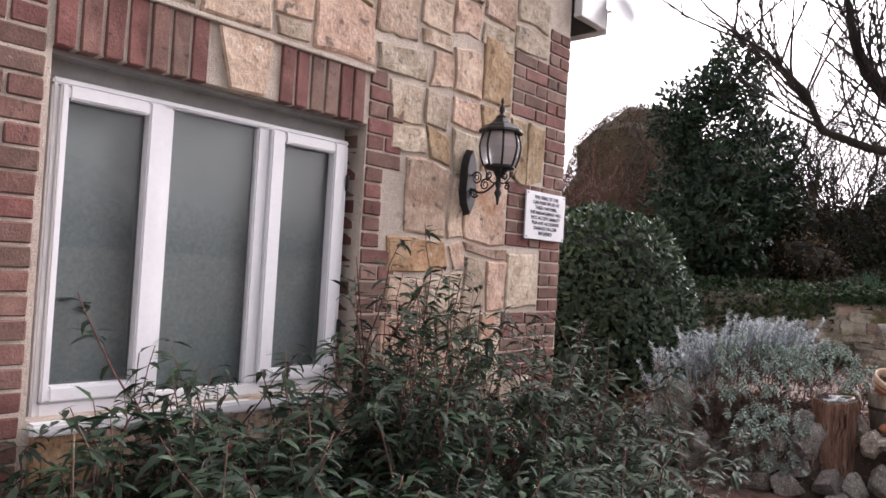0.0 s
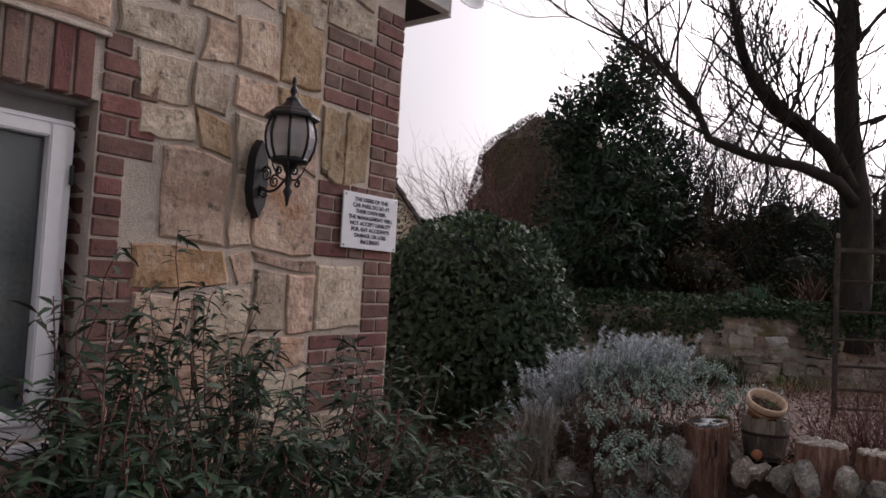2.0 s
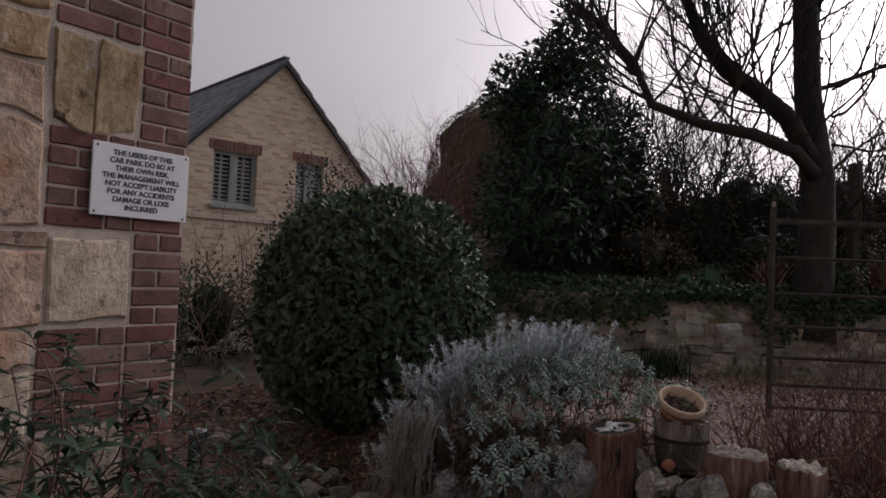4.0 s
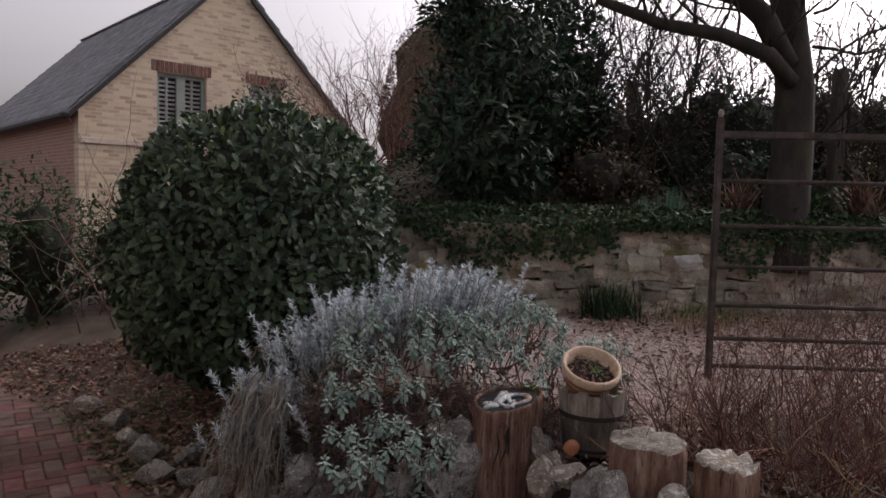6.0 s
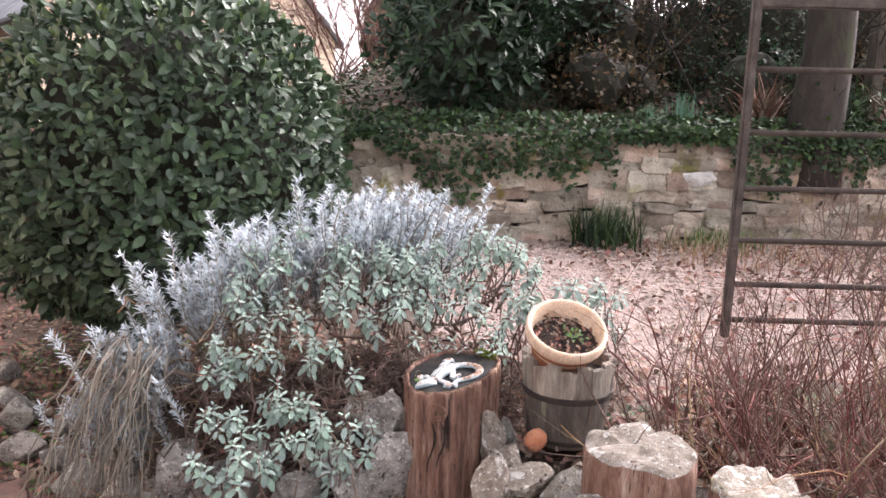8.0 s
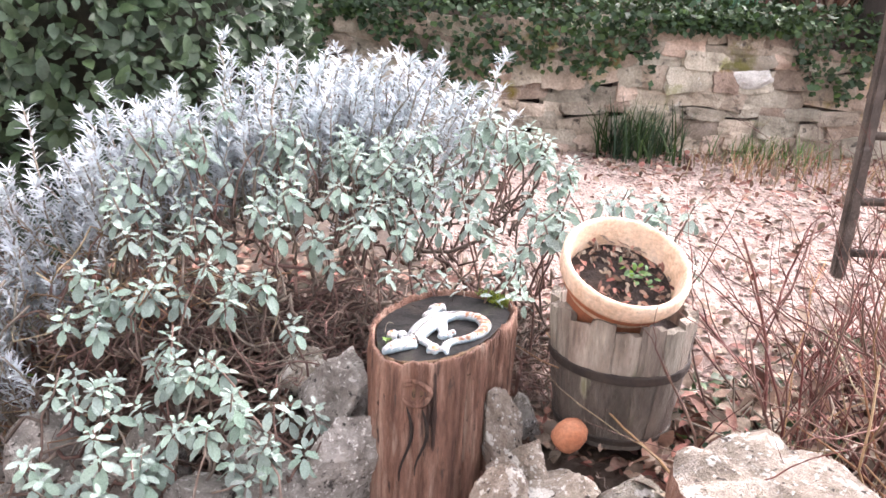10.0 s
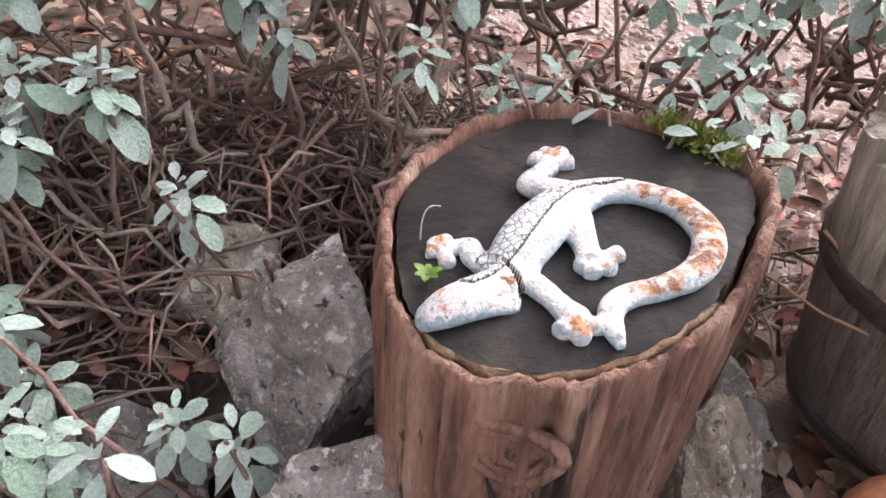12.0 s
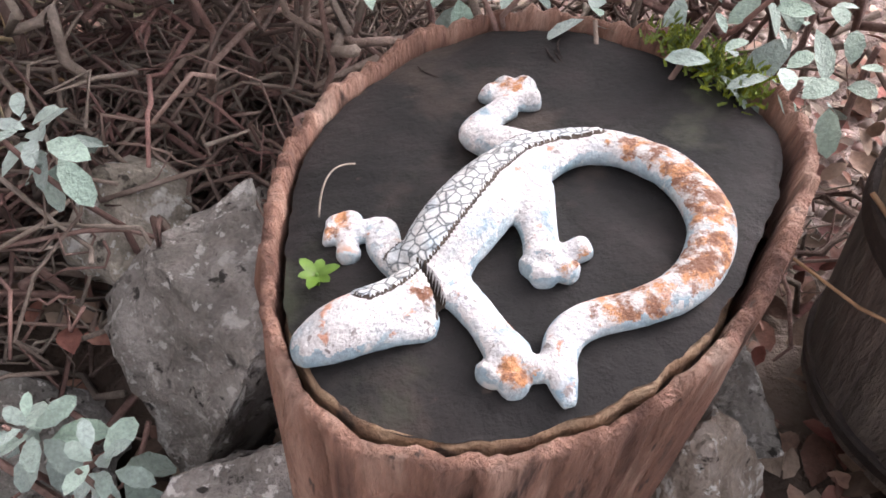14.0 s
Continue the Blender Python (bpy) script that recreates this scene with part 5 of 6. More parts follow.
def build_log():
    t = thing("log_stump", "upright cut log with blackened top and peeling red-brown bark", "log", (LOG[0], LOG[1], 0))
    r = rnd(71)
    n, down = 260, 34

    def ring_noise(a, f, z):
        return noise.noise(Vector((math.cos(a) * f, math.sin(a) * f, z)))

    def fibre(a, z):
        """Vertical plates and deep splits of the bark."""
        k = ring_noise(a, 9, z * 1.7)
        m_ = ring_noise(a, 24, z * 4)
        f = ring_noise(a, 60, z * 7)
        return .0065 * k + .0045 * m_ + .0025 * f - (.009 if k < -.34 else 0) - (.005 if m_ < -.38 else 0)

    def rim(a):
        """Height of the bark's lip against the cut face: low in front, proud at the back."""
        front = step(.35, .95, -math.sin(a + .25))
        return -.008 * front + .004 * (1 - front) + .007 * ring_noise(a, 4, 9) + .007 * ring_noise(a, 15, 4) + .004 * ring_noise(a, 45, 4)

    angles = [2 * math.pi * i / n for i in range(n)]
    top_z = [log_plane(LOG[0] + log_radius(a) * math.cos(a), 0) for a in angles]

    def skin(name, rows, m, label, smooth=False):
        """Closed rings, each a list of (radius, height) round the log."""
        V = [(q * math.cos(a), q * math.sin(a), z) for row in rows for a, (q, z) in zip(angles, row)]
        Q = [(j * n + i, j * n + (i + 1) % n, (j + 1) * n + (i + 1) % n, (j + 1) * n + i) for j in range(len(rows) - 1) for i in range(n)]
        return arrays(name, np.array(V), np.array(Q), m, t, label, smooth)

    # bark: inner lip, ragged crest, then down the outside
    rows = []
    for q, dz in ((.004, -.05), (.0045, -.012), (.006, -.001), (.0085, 0.0)):
        rows.append([(log_radius(a) + q + .003 * max(0, math.cos(a - .1)) + .002 * ring_noise(a, 12, 3) + .0015 * ring_noise(a, 40, 3), z + rim(a) + dz) for a, z in zip(angles, top_z)])
    for j in range(down + 1):
        row = []
        for a, z in zip(angles, top_z):
            hi = z + rim(a) - .002
            h = hi + (-.12 - hi) * (j / down) ** 1.15
            q = log_radius(a) * (1 - .09 * (1 - max(0, h) / .69) * (.6 + .4 * math.cos(a))) + .0135 + fibre(a, h) * min(1, j / 2) + .003 * max(0, math.cos(a - .1))
            row.append((q, h))
        rows.append(row)
    skin("bark", rows, M["log_bark"], "fibrous reddish bark split into plates")
    # worn sapwood between cut face and bark, wide in front
    rows = []
    for k, (q, dz) in enumerate(((-.003, -.006), (.001, -.003), (.0025, -.009), (.003, -.03), (.003, -.06))):
        rows.append([(log_radius(a) + q + (.003 * step(.4, .9, -math.sin(a + .2)) * ring_noise(a, 7, 1) if k else 0), z + dz - .004 - .03 * (1 - step(.45, .85, -math.sin(a + .2))) + .0016 * ring_noise(a, 30, k)) for a, z in zip(angles, top_z)])
    skin("sapwood_rim", rows, M["pale_wood"], "pale worn sapwood edge")
    # cut face
    rows = []
    for q in (1, .9, .75, .5, .25, .02):
        row = []
        for a in angles:
            k = (log_radius(a) + .0005) * q
            x, y = k * math.cos(a), k * math.sin(a)
            row.append((k, log_plane(LOG[0] + x, 0) - .004 - .003 * (q == 1) + .0022 * noise.noise(Vector((x * 30, y * 30, 1))) + .0008 * noise.noise(Vector((x * 120, y * 120, 1)))))
        rows.append(row)
    skin("cut_top", rows, M["log_top"], "blackened cracked cut face", True)
    # drying cracks
    for k in range(15):
        a = r.uniform(0, 6.28)
        q0 = r.uniform(.25, .8)
        q1 = min(.97, q0 + r.uniform(.12, .3))
        pts = [(q * log_radius(a) * math.cos(a + .1 * math.sin(q * 9)), q * log_radius(a) * math.sin(a + .1 * math.sin(q * 9)), log_plane(LOG[0] + q * log_radius(a) * math.cos(a), 0) - .0052) for q in np.linspace(q0, q1, 7)]
        v, f = tubes([(pts, [.0002, .0005, .0008, .0009, .001, .0008, .0003])], 4)
        arrays("crack", v, f, M["soil"], t)
    # knot low on the front: an oval lip round a sunken scar
    ka, kz = math.radians(-112), .618
    kr = log_radius(ka) + .012
    side = np.array([-math.sin(ka), math.cos(ka), 0])
    face = np.array([math.cos(ka), math.sin(ka), 0])
    mid = face * kr + np.array([0, 0, kz])

    def oval(R_, out):
        return [tuple(mid + side * R_ * math.cos(b) * (1 + .1 * math.sin(3 * b)) + face * (out - 3.2 * (R_ * math.cos(b)) ** 2) + np.array([0, 0, R_ * .78 * math.sin(b)])) for b in np.linspace(0, 2 * math.pi, 28)]

    arrays("knot", *tubes([(oval(.033, .001), [.0055] * 28), (oval(.024, .001), [.004] * 28)], 6), M["log_bark"], t, "raised lip of a healed branch knot")
    V = [tuple(mid + face * .001)] + oval(.022, -.001)[:-1]
    arrays("knot_scar", np.array(V), np.array([(0, 1 + i, 1 + (i + 1) % 27) for i in range(27)]), M["pale_wood"], t)
    for s_, e in ((-.012, -.17), (.02, -.15)):
        pts = [tuple(mid + side * (s_ + .012 * math.sin(u * 5)) + face * .003 + np.array([0, 0, -.03 + e * u])) for u in np.linspace(0, 1, 9)]
        arrays("bark_split", *tubes([(pts, [.001, .003, .004, .004, .003, .003, .0025, .002, .001])], 5), M["soil"], t)
    # moss at the back
    P = np.stack([np.linspace(3.02, 3.055, 900), np.linspace(5.4, 5.335, 900), np.full(900, .716)], -1) + rnd(5).normal(size=(900, 3)) * [.009, .007, .004]
    o = arrays("moss_tuft", *leaves(P, dirs(rnd(6), 900) + [0, 0, .9], dirs(rnd(7), 900), .0075, .0022, "needle"), M["moss"], t, "yellow-green moss")
    o.matrix_parent_inverse = t.matrix_world.inverted()


build_log()


def build_statue():
    """Flat-lying cement lizard with curled tail: rounded limbs run together into one body."""
    cx, cy = 2.885, 5.2
    bm = bmesh.new()

    def limb(ctrl, flat=.7, n=8, sides=16, lift=0.0):
        """A rounded limb through control rows of (x, y, radius)."""
        c = np.array(ctrl, float)
        rows = []
        for u in np.linspace(0, len(c) - 1, (len(c) - 1) * n + 1):
            i = min(int(u), len(c) - 2)
            f = u - i
            p0, p1, p2, p3 = c[max(i - 1, 0)], c[i], c[i + 1], c[min(i + 2, len(c) - 1)]
            rows.append(.5 * (2 * p1 + (p2 - p0) * f + (2 * p0 - 5 * p1 + 4 * p2 - p3) * f * f + (3 * p1 - p0 - 3 * p2 + p3) * f ** 3))
        rows = np.array(rows)
        tan = unit(np.gradient(rows[:, :2], axis=0))
        rings = []
        for (x, y, r_), (tx, ty) in zip(rows, tan):
            base = log_plane(cx + x, 0) + lift - .006
            rings.append([bm.verts.new((x - ty * r_ * math.cos(a), y + tx * r_ * math.cos(a), base + r_ * flat * (.9 + math.sin(a)))) for a in np.arange(sides) * 2 * math.pi / sides])
        for a, b in zip(rings, rings[1:]):
            for k in range(sides):
                j = (k + 1) % sides
                bm.faces.new((a[k], a[j], b[j], b[k]))
        bm.faces.new(rings[0][::-1])
        bm.faces.new(rings[-1])

    def toe(a, b, r_):
        (ax, ay), (bx, by) = a, b
        ex, ey = bx - ax, by - ay
        limb([(ax, ay, r_ * .9), (ax + .5 * ex, ay + .5 * ey, r_ * .85), (ax + .85 * ex, ay + .85 * ey, r_), (ax + 1.08 * ex, ay + 1.08 * ey, r_ * .92), (ax + 1.22 * ex, ay + 1.22 * ey, r_ * .4)], .85, 5, 12)

    # head and neck
    limb([(-.0985, -.0325, .004), (-.095, -.031, .0095), (-.089, -.029, .0125), (-.08, -.0258, .0155), (-.069, -.0215, .0165), (-.057, -.0155, .0155), (-.044, -.0081, .0145), (-.03, .004, .0145), (-.02, .02, .014)])
    limb([(-.07, -.026, .01), (-.05, -.022, .011), (-.034, -.022, .009), (-.029, -.023, .005)], .62)
    # body and curled tail
    limb([(-.0399, .0068, .0145), (-.0265, .0215, .02), (-.0112, .042, .0218), (.0055, .064, .0205), (.0255, .0825, .018), (.048, .0945, .0138), (.0698, .0945, .0128), (.0863, .0861, .0128), (.1026, .0684, .0133), (.1112, .044, .0134), (.1106, .0201, .0128), (.0993, -.002, .0118), (.0831, -.0161, .011), (.0629, -.0229, .0101), (.0436, -.0266, .01), (.0301, -.0342, .0095), (.0245, -.0464, .0086), (.0243, -.0595, .0072), (.0262, -.07, .0035)])
    # limbs
    limb([(-.022, .003, .0105), (-.0191, -.0038, .0102), (-.0105, -.0176, .0095), (-.0036, -.0316, .0096), (.0022, -.0436, .0112), (.006, -.05, .009)])
    for tip in ((-.0085, -.0535), (.0028, -.0605), (.0155, -.0525)):
        toe((.002, -.043), tip, .0074)
    limb([(.012, .066, .015), (.0205, .0625, .0165), (.0235, .0478, .0132), (.0253, .0279, .01), (.0248, .0123, .0105)])
    for tip in ((.017, .0075), (.0235, .0), (.0375, .0025), (.0465, .0185)):
        toe((.0255, .014), tip, .0074)
    limb([(.0291, .0935, .0145), (.0116, .106, .0138), (-.001, .1175, .012), (.0082, .1345, .0095), (.0212, .1455, .0095)])
    for tip in ((.0085, .162), (.0205, .169), (.034, .1665), (.0385, .149)):
        toe((.022, .1495), tip, .0084)
    limb([(-.0428, .0126, .0115), (-.0549, .0293, .0102), (-.058, .0445, .009), (-.0696, .0448, .0078), (-.0784, .0448, .008)])
    for tip in ((-.0875, .0445), (-.083, .055), (-.0745, .0565), (-.0745, .0275)):
        toe((-.077, .0435), tip, .007)
    bmesh.ops.recalc_face_normals(bm, faces=bm.faces)
    raw = bpy.data.meshes.new("rough_cast")
    bm.to_mesh(raw)
    bm.free()
    cast = bpy.data.objects.new("rough_cast", raw)
    scene.collection.objects.link(cast)
    melt = cast.modifiers.new("melt", "REMESH")
    melt.mode, melt.voxel_size = "VOXEL", .0013
    ease = cast.modifiers.new("ease", "SMOOTH")
    ease.factor, ease.iterations = .5, 5
    me = bpy.data.meshes.new_from_object(cast.evaluated_get(bpy.context.evaluated_depsgraph_get()))
    bpy.data.objects.remove(cast)
    me.name = "lizard_statue"
    me.materials.clear()
    for key in ("gecko", "gecko_scales", "gecko_groove", "gecko_side"):
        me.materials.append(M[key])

    def along(line, x, y):
        """Distance from a line of points, and how far along it."""
        best = (9.0, 0.0)
        for k, ((ax, ay), (bx, by)) in enumerate(zip(line, line[1:])):
            ex, ey = bx - ax, by - ay
            u = max(0.0, min(1.0, ((x - ax) * ex + (y - ay) * ey) / (ex * ex + ey * ey)))
            d = math.hypot(x - ax - u * ex, y - ay - u * ey)
            if d < best[0]:
                best = (d, (k + u) / (len(line) - 1))
        return best

    # raised band of scales along the back, and the crack across the neck
    # Band edge and neck crack are sunk and also coloured near-black.
    BAND = [(-.062, -.006), (-.05, .006), (-.036, .022), (-.021, .043), (-.005, .066), (.015, .086), (.04, .099), (.066, .101)]
    CRACK = [(-.039, .0075), (-.034, .0), (-.031, -.0065), (-.028, -.013), (-.026, -.03)]
    nv, nf = len(me.vertices), len(me.polygons)
    co, vn = np.zeros(nv * 3, dtype=np.float32), np.zeros(nv * 3, dtype=np.float32)
    me.vertices.foreach_get("co", co)
    me.vertex_normals.foreach_get("vector", vn)
    co, vn = co.reshape(-1, 3), vn.reshape(-1, 3)
    fn = np.zeros(nf * 3, dtype=np.float32)
    me.polygon_normals.foreach_get("vector", fn)
    fn = fn.reshape(-1, 3)
    flags = np.zeros(nv, dtype=int)
    for i in range(nv):
        x, y, z = (float(q) for q in co[i])
        p = Vector((x, y, z)) * 90
        dz = .0007 * noise.noise(p) + .0004 * noise.noise(p * 3)
        h = z - log_plane(cx + x, 0)
        if h > .001 and -.07 < x < .08:
            d, u = along(BAND, x, y)
            wide = .0145 * math.sin(math.pi * min(1, .14 + .78 * u)) ** .6 * (1 - .35 * u)
            if h > .006 and vn[i][2] > .1:
                if d < wide - .0007:
                    flags[i] = 1
                    dz += .0013
                elif d < wide + .0006:
                    flags[i] = 2
                    dz -= .0005
            dc, uc = along(CRACK, x, y)
            if dc < .0008 + .0022 * uc:
                flags[i] = 2
                dz -= min(h, .004 + .014 * uc)
        co[i][2] += dz
    # Steep faces take the blue-grey colour, with an edge broken by noise.
    slot = np.zeros(nf, dtype=np.int32)
    for f in me.polygons:
        c = [flags[k] for k in f.vertices]
        m_ = co[f.vertices[0]] * 160
        if c.count(2) >= 2:
            slot[f.index] = 2
        elif c.count(1) >= 2:
            slot[f.index] = 1
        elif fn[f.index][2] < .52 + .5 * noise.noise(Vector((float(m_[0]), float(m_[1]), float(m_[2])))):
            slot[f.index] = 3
    me.vertices.foreach_set("co", co.ravel())
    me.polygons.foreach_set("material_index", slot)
    me.update()
    me.shade_smooth()
    ob = link_mesh("lizard_statue", me, None)
    ob.matrix_world = pose(cx, cy, 0)
    tagged(ob, "worn white cement lizard statue with orange tail, cracked neck", "statue")
    return ob


build_statue()


def build_weed():
    r = rnd(75)
    t = thing("weed_seedling", "small bright green weed growing on the log", "plant", (2.795, 5.213, log_plane(2.795, 0) - .006))
    for k in range(6):
        a = k * 1.05 + .3
        v, f = leaves(np.array([(0, 0, .008)]), np.array([(math.cos(a), math.sin(a), .5)]), np.array([(0, 0, 1.0)]), .01 if k % 2 else .013, .0065, "round")
        arrays("leaf", v, f, M["blade"], t)
    v, f = tubes([([(0, 0, -.004), (0, 0, .01)], [.0015, .001])], 5)
    arrays("stem", v, f, M["blade"], t)
    t2 = thing("dry_stalk", "thin curved straw lying on the log", "straw", (2.797, 5.28, log_plane(2.797, 0) - .003))
    u = np.linspace(0, 1, 12)
    arrays("stalk", *tubes([(np.stack([-.005 + .018 * u ** 2, -.02 + .045 * u, .001 + .012 * np.sin(u * 3)], -1), np.full(12, .0006))], 4), M["grey_stem"], t2)


build_weed()


def build_planter():
    x, y = 3.297, 5.262
    z0 = .47
    t = thing("barrel_planter", "weathered half-barrel planter, pale staves above a dark band", "planter", (x, y, z0))
    r = random.Random(8)
    n = 19
    H = .748 - z0
    mark = .18

    def girth(z):
        return .121 + .031 * z / H + .005 * math.sin(z / H * 3.1)

    for i in range(n):
        a0, a1 = 2 * math.pi * i / n + .002, 2 * math.pi * (i + 1) / n - .002
        h = H + r.uniform(-.014, .012)
        off = r.uniform(-.002, .002)
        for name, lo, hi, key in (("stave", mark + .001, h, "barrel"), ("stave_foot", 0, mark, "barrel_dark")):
            bm = bmesh.new()
            rows = []
            for k in range(5):
                z = lo + (hi - lo) * k / 4
                R_ = girth(z) + off + r.uniform(-.001, .001)
                rows.append([bm.verts.new((q * math.cos(a), q * math.sin(a), z + (r.uniform(-.007, .007) if k == 4 and hi == h else 0))) for q, a in ((R_, a0), (R_ + .0015, a0 * .75 + a1 * .25), (R_ + .002, (a0 + a1) / 2), (R_ + .0015, a0 * .25 + a1 * .75), (R_, a1), (R_ - .017, a1), (R_ - .017, a0))])
            for p, q in zip(rows, rows[1:]):
                for k in range(7):
                    j = (k + 1) % 7
                    bm.faces.new((p[k], p[j], q[j], q[k]))
            bm.faces.new(rows[0][::-1])
            bm.faces.new(rows[-1])
            part(name, bm, M[key], t, "" if name == "stave" else "damp dark lower end of a stave")
    for z, hh in ((mark - .02, .021), (.012, .015)):
        bm = lathe([(girth(z) - .006, z), (girth(z) + .0045, z), (girth(z) + .0055, z + .003), (girth(z + hh) + .0055, z + hh - .003), (girth(z + hh) + .0045, z + hh), (girth(z + hh) - .006, z + hh)], 48)
        part("hoop", bm, M["hoop"], t, "dark rusty band")
    part("soil", lathe([(0, H - .05), (.06, H - .045), (.132, H - .055)], 24), M["soil"], t)
    p = thing("terracotta_pot", "terracotta pot with pale wide rim, soil and dead leaves", "pot", (3.262, 5.235, H + z0 - .055))
    p.matrix_world = pose(3.259, 5.265, H + z0 - .03, 28, 0, 4)
    part("body", lathe([(0, 0), (.085, 0), (.1, .1), (.104, .108), (.117, .112), (.117, .13)], 48), M["terracotta"], p, smooth=True)
    part("rim", lathe([(.116, .128), (.125, .13), (.129, .138), (.129, .166), (.126, .173), (.119, .174), (.115, .168), (.111, .15), (.104, .09), (.08, .08)], 64), M["rim_clay"], p, "broad pale rim", smooth=True)
    bm = lathe([(0, .118), (.04, .122), (.075, .116), (.106, .11)], 28)
    for v in bm.verts:
        v.co.z += .006 * noise.noise(v.co * 60)
    part("soil", bm, M["soil"], p)
    g = rnd(81)
    m_ = 170
    a, q = g.uniform(0, 6.28, m_), .098 * np.sqrt(g.random(m_))
    P = np.stack([q * np.cos(a), q * np.sin(a), .122 + .012 * g.random(m_)], -1)
    arrays("dead_leaves", *leaves(P, dirs(g, m_) * [1, 1, .35], dirs(g, m_) * .7 + [0, 0, .8], .02 * g.uniform(.5, 1.3, m_), .009, "oval"), M["dead_leaf"], p)
    P = np.stack([.03 + g.normal(size=26) * .022, -.012 + g.normal(size=26) * .02, .135 + .012 * g.random(26)], -1)
    arrays("seedlings", *leaves(P, dirs(g, 26) * [1, 1, .4] + [0, 0, .3], dirs(g, 26) * .3 + [0, 0, 1], .015, .009, "oval"), M["blade"], p, "small green seedlings")
    s = thing("terracotta_shard", "broken rounded piece of orange terracotta", "shard", (3.17, 5.135, ground(3.17, 5.135)))
    s.matrix_world = pose(3.163, 5.121, .515, 25, 30, 30) @ Matrix.Diagonal((.85, .8, .85, 1))
    part("shard", lathe([(.0, .05), (.022, .045), (.036, .028), (.04, .004), (.036, -.02), (.03, -.028), (.026, -.02), (.033, .004), (.02, .035), (0, .042)], 24), M["terracotta"], s, smooth=True)


build_planter()


def rock(name, label, at, size, seed, material, turn=0.0, flat=0.0, group="edging stones", detail=4, category="stone"):
    """An angular weathered stone: a cut-down ball roughened at two scales."""
    r = random.Random(seed)
    bm = bmesh.new()
    bmesh.ops.create_icosphere(bm, subdivisions=detail, radius=1)
    planes = [(Vector((r.uniform(-1, 1), r.uniform(-1, 1), r.uniform(-1, 1))).normalized(), r.uniform(.45, .75)) for _ in range(11)]
    if flat:
        planes.append((Vector((0, 0, 1)), flat))
    off = Vector((seed * 3.7, seed * 1.3, 0))
    for v in bm.verts:
        for n_, d in planes:
            k = v.co.dot(n_) - d
            if k > 0:
                v.co -= n_ * k
        v.co *= 1.3
        v.co += v.co.normalized() * (.022 * noise.noise(v.co * 34 + off) + .03 * noise.noise(v.co * 20 - off) + .07 * noise.noise(v.co * 2.5 + off) + .05 * noise.noise(v.co * 6 + off) + .025 * noise.noise(v.co * 15 + off))
        v.co = Vector((v.co.x * size[0], v.co.y * size[1], v.co.z * size[2]))
    me = bpy.data.meshes.new(name)
    bm.to_mesh(me)
    bm.free()
    me.materials.append(material)
    ob = link_mesh(name, me, None)
    ob.matrix_world = pose(at[0], at[1], at[2], r.uniform(-8, 8), r.uniform(-8, 8), turn)
    return tagged(ob, label, category, group)


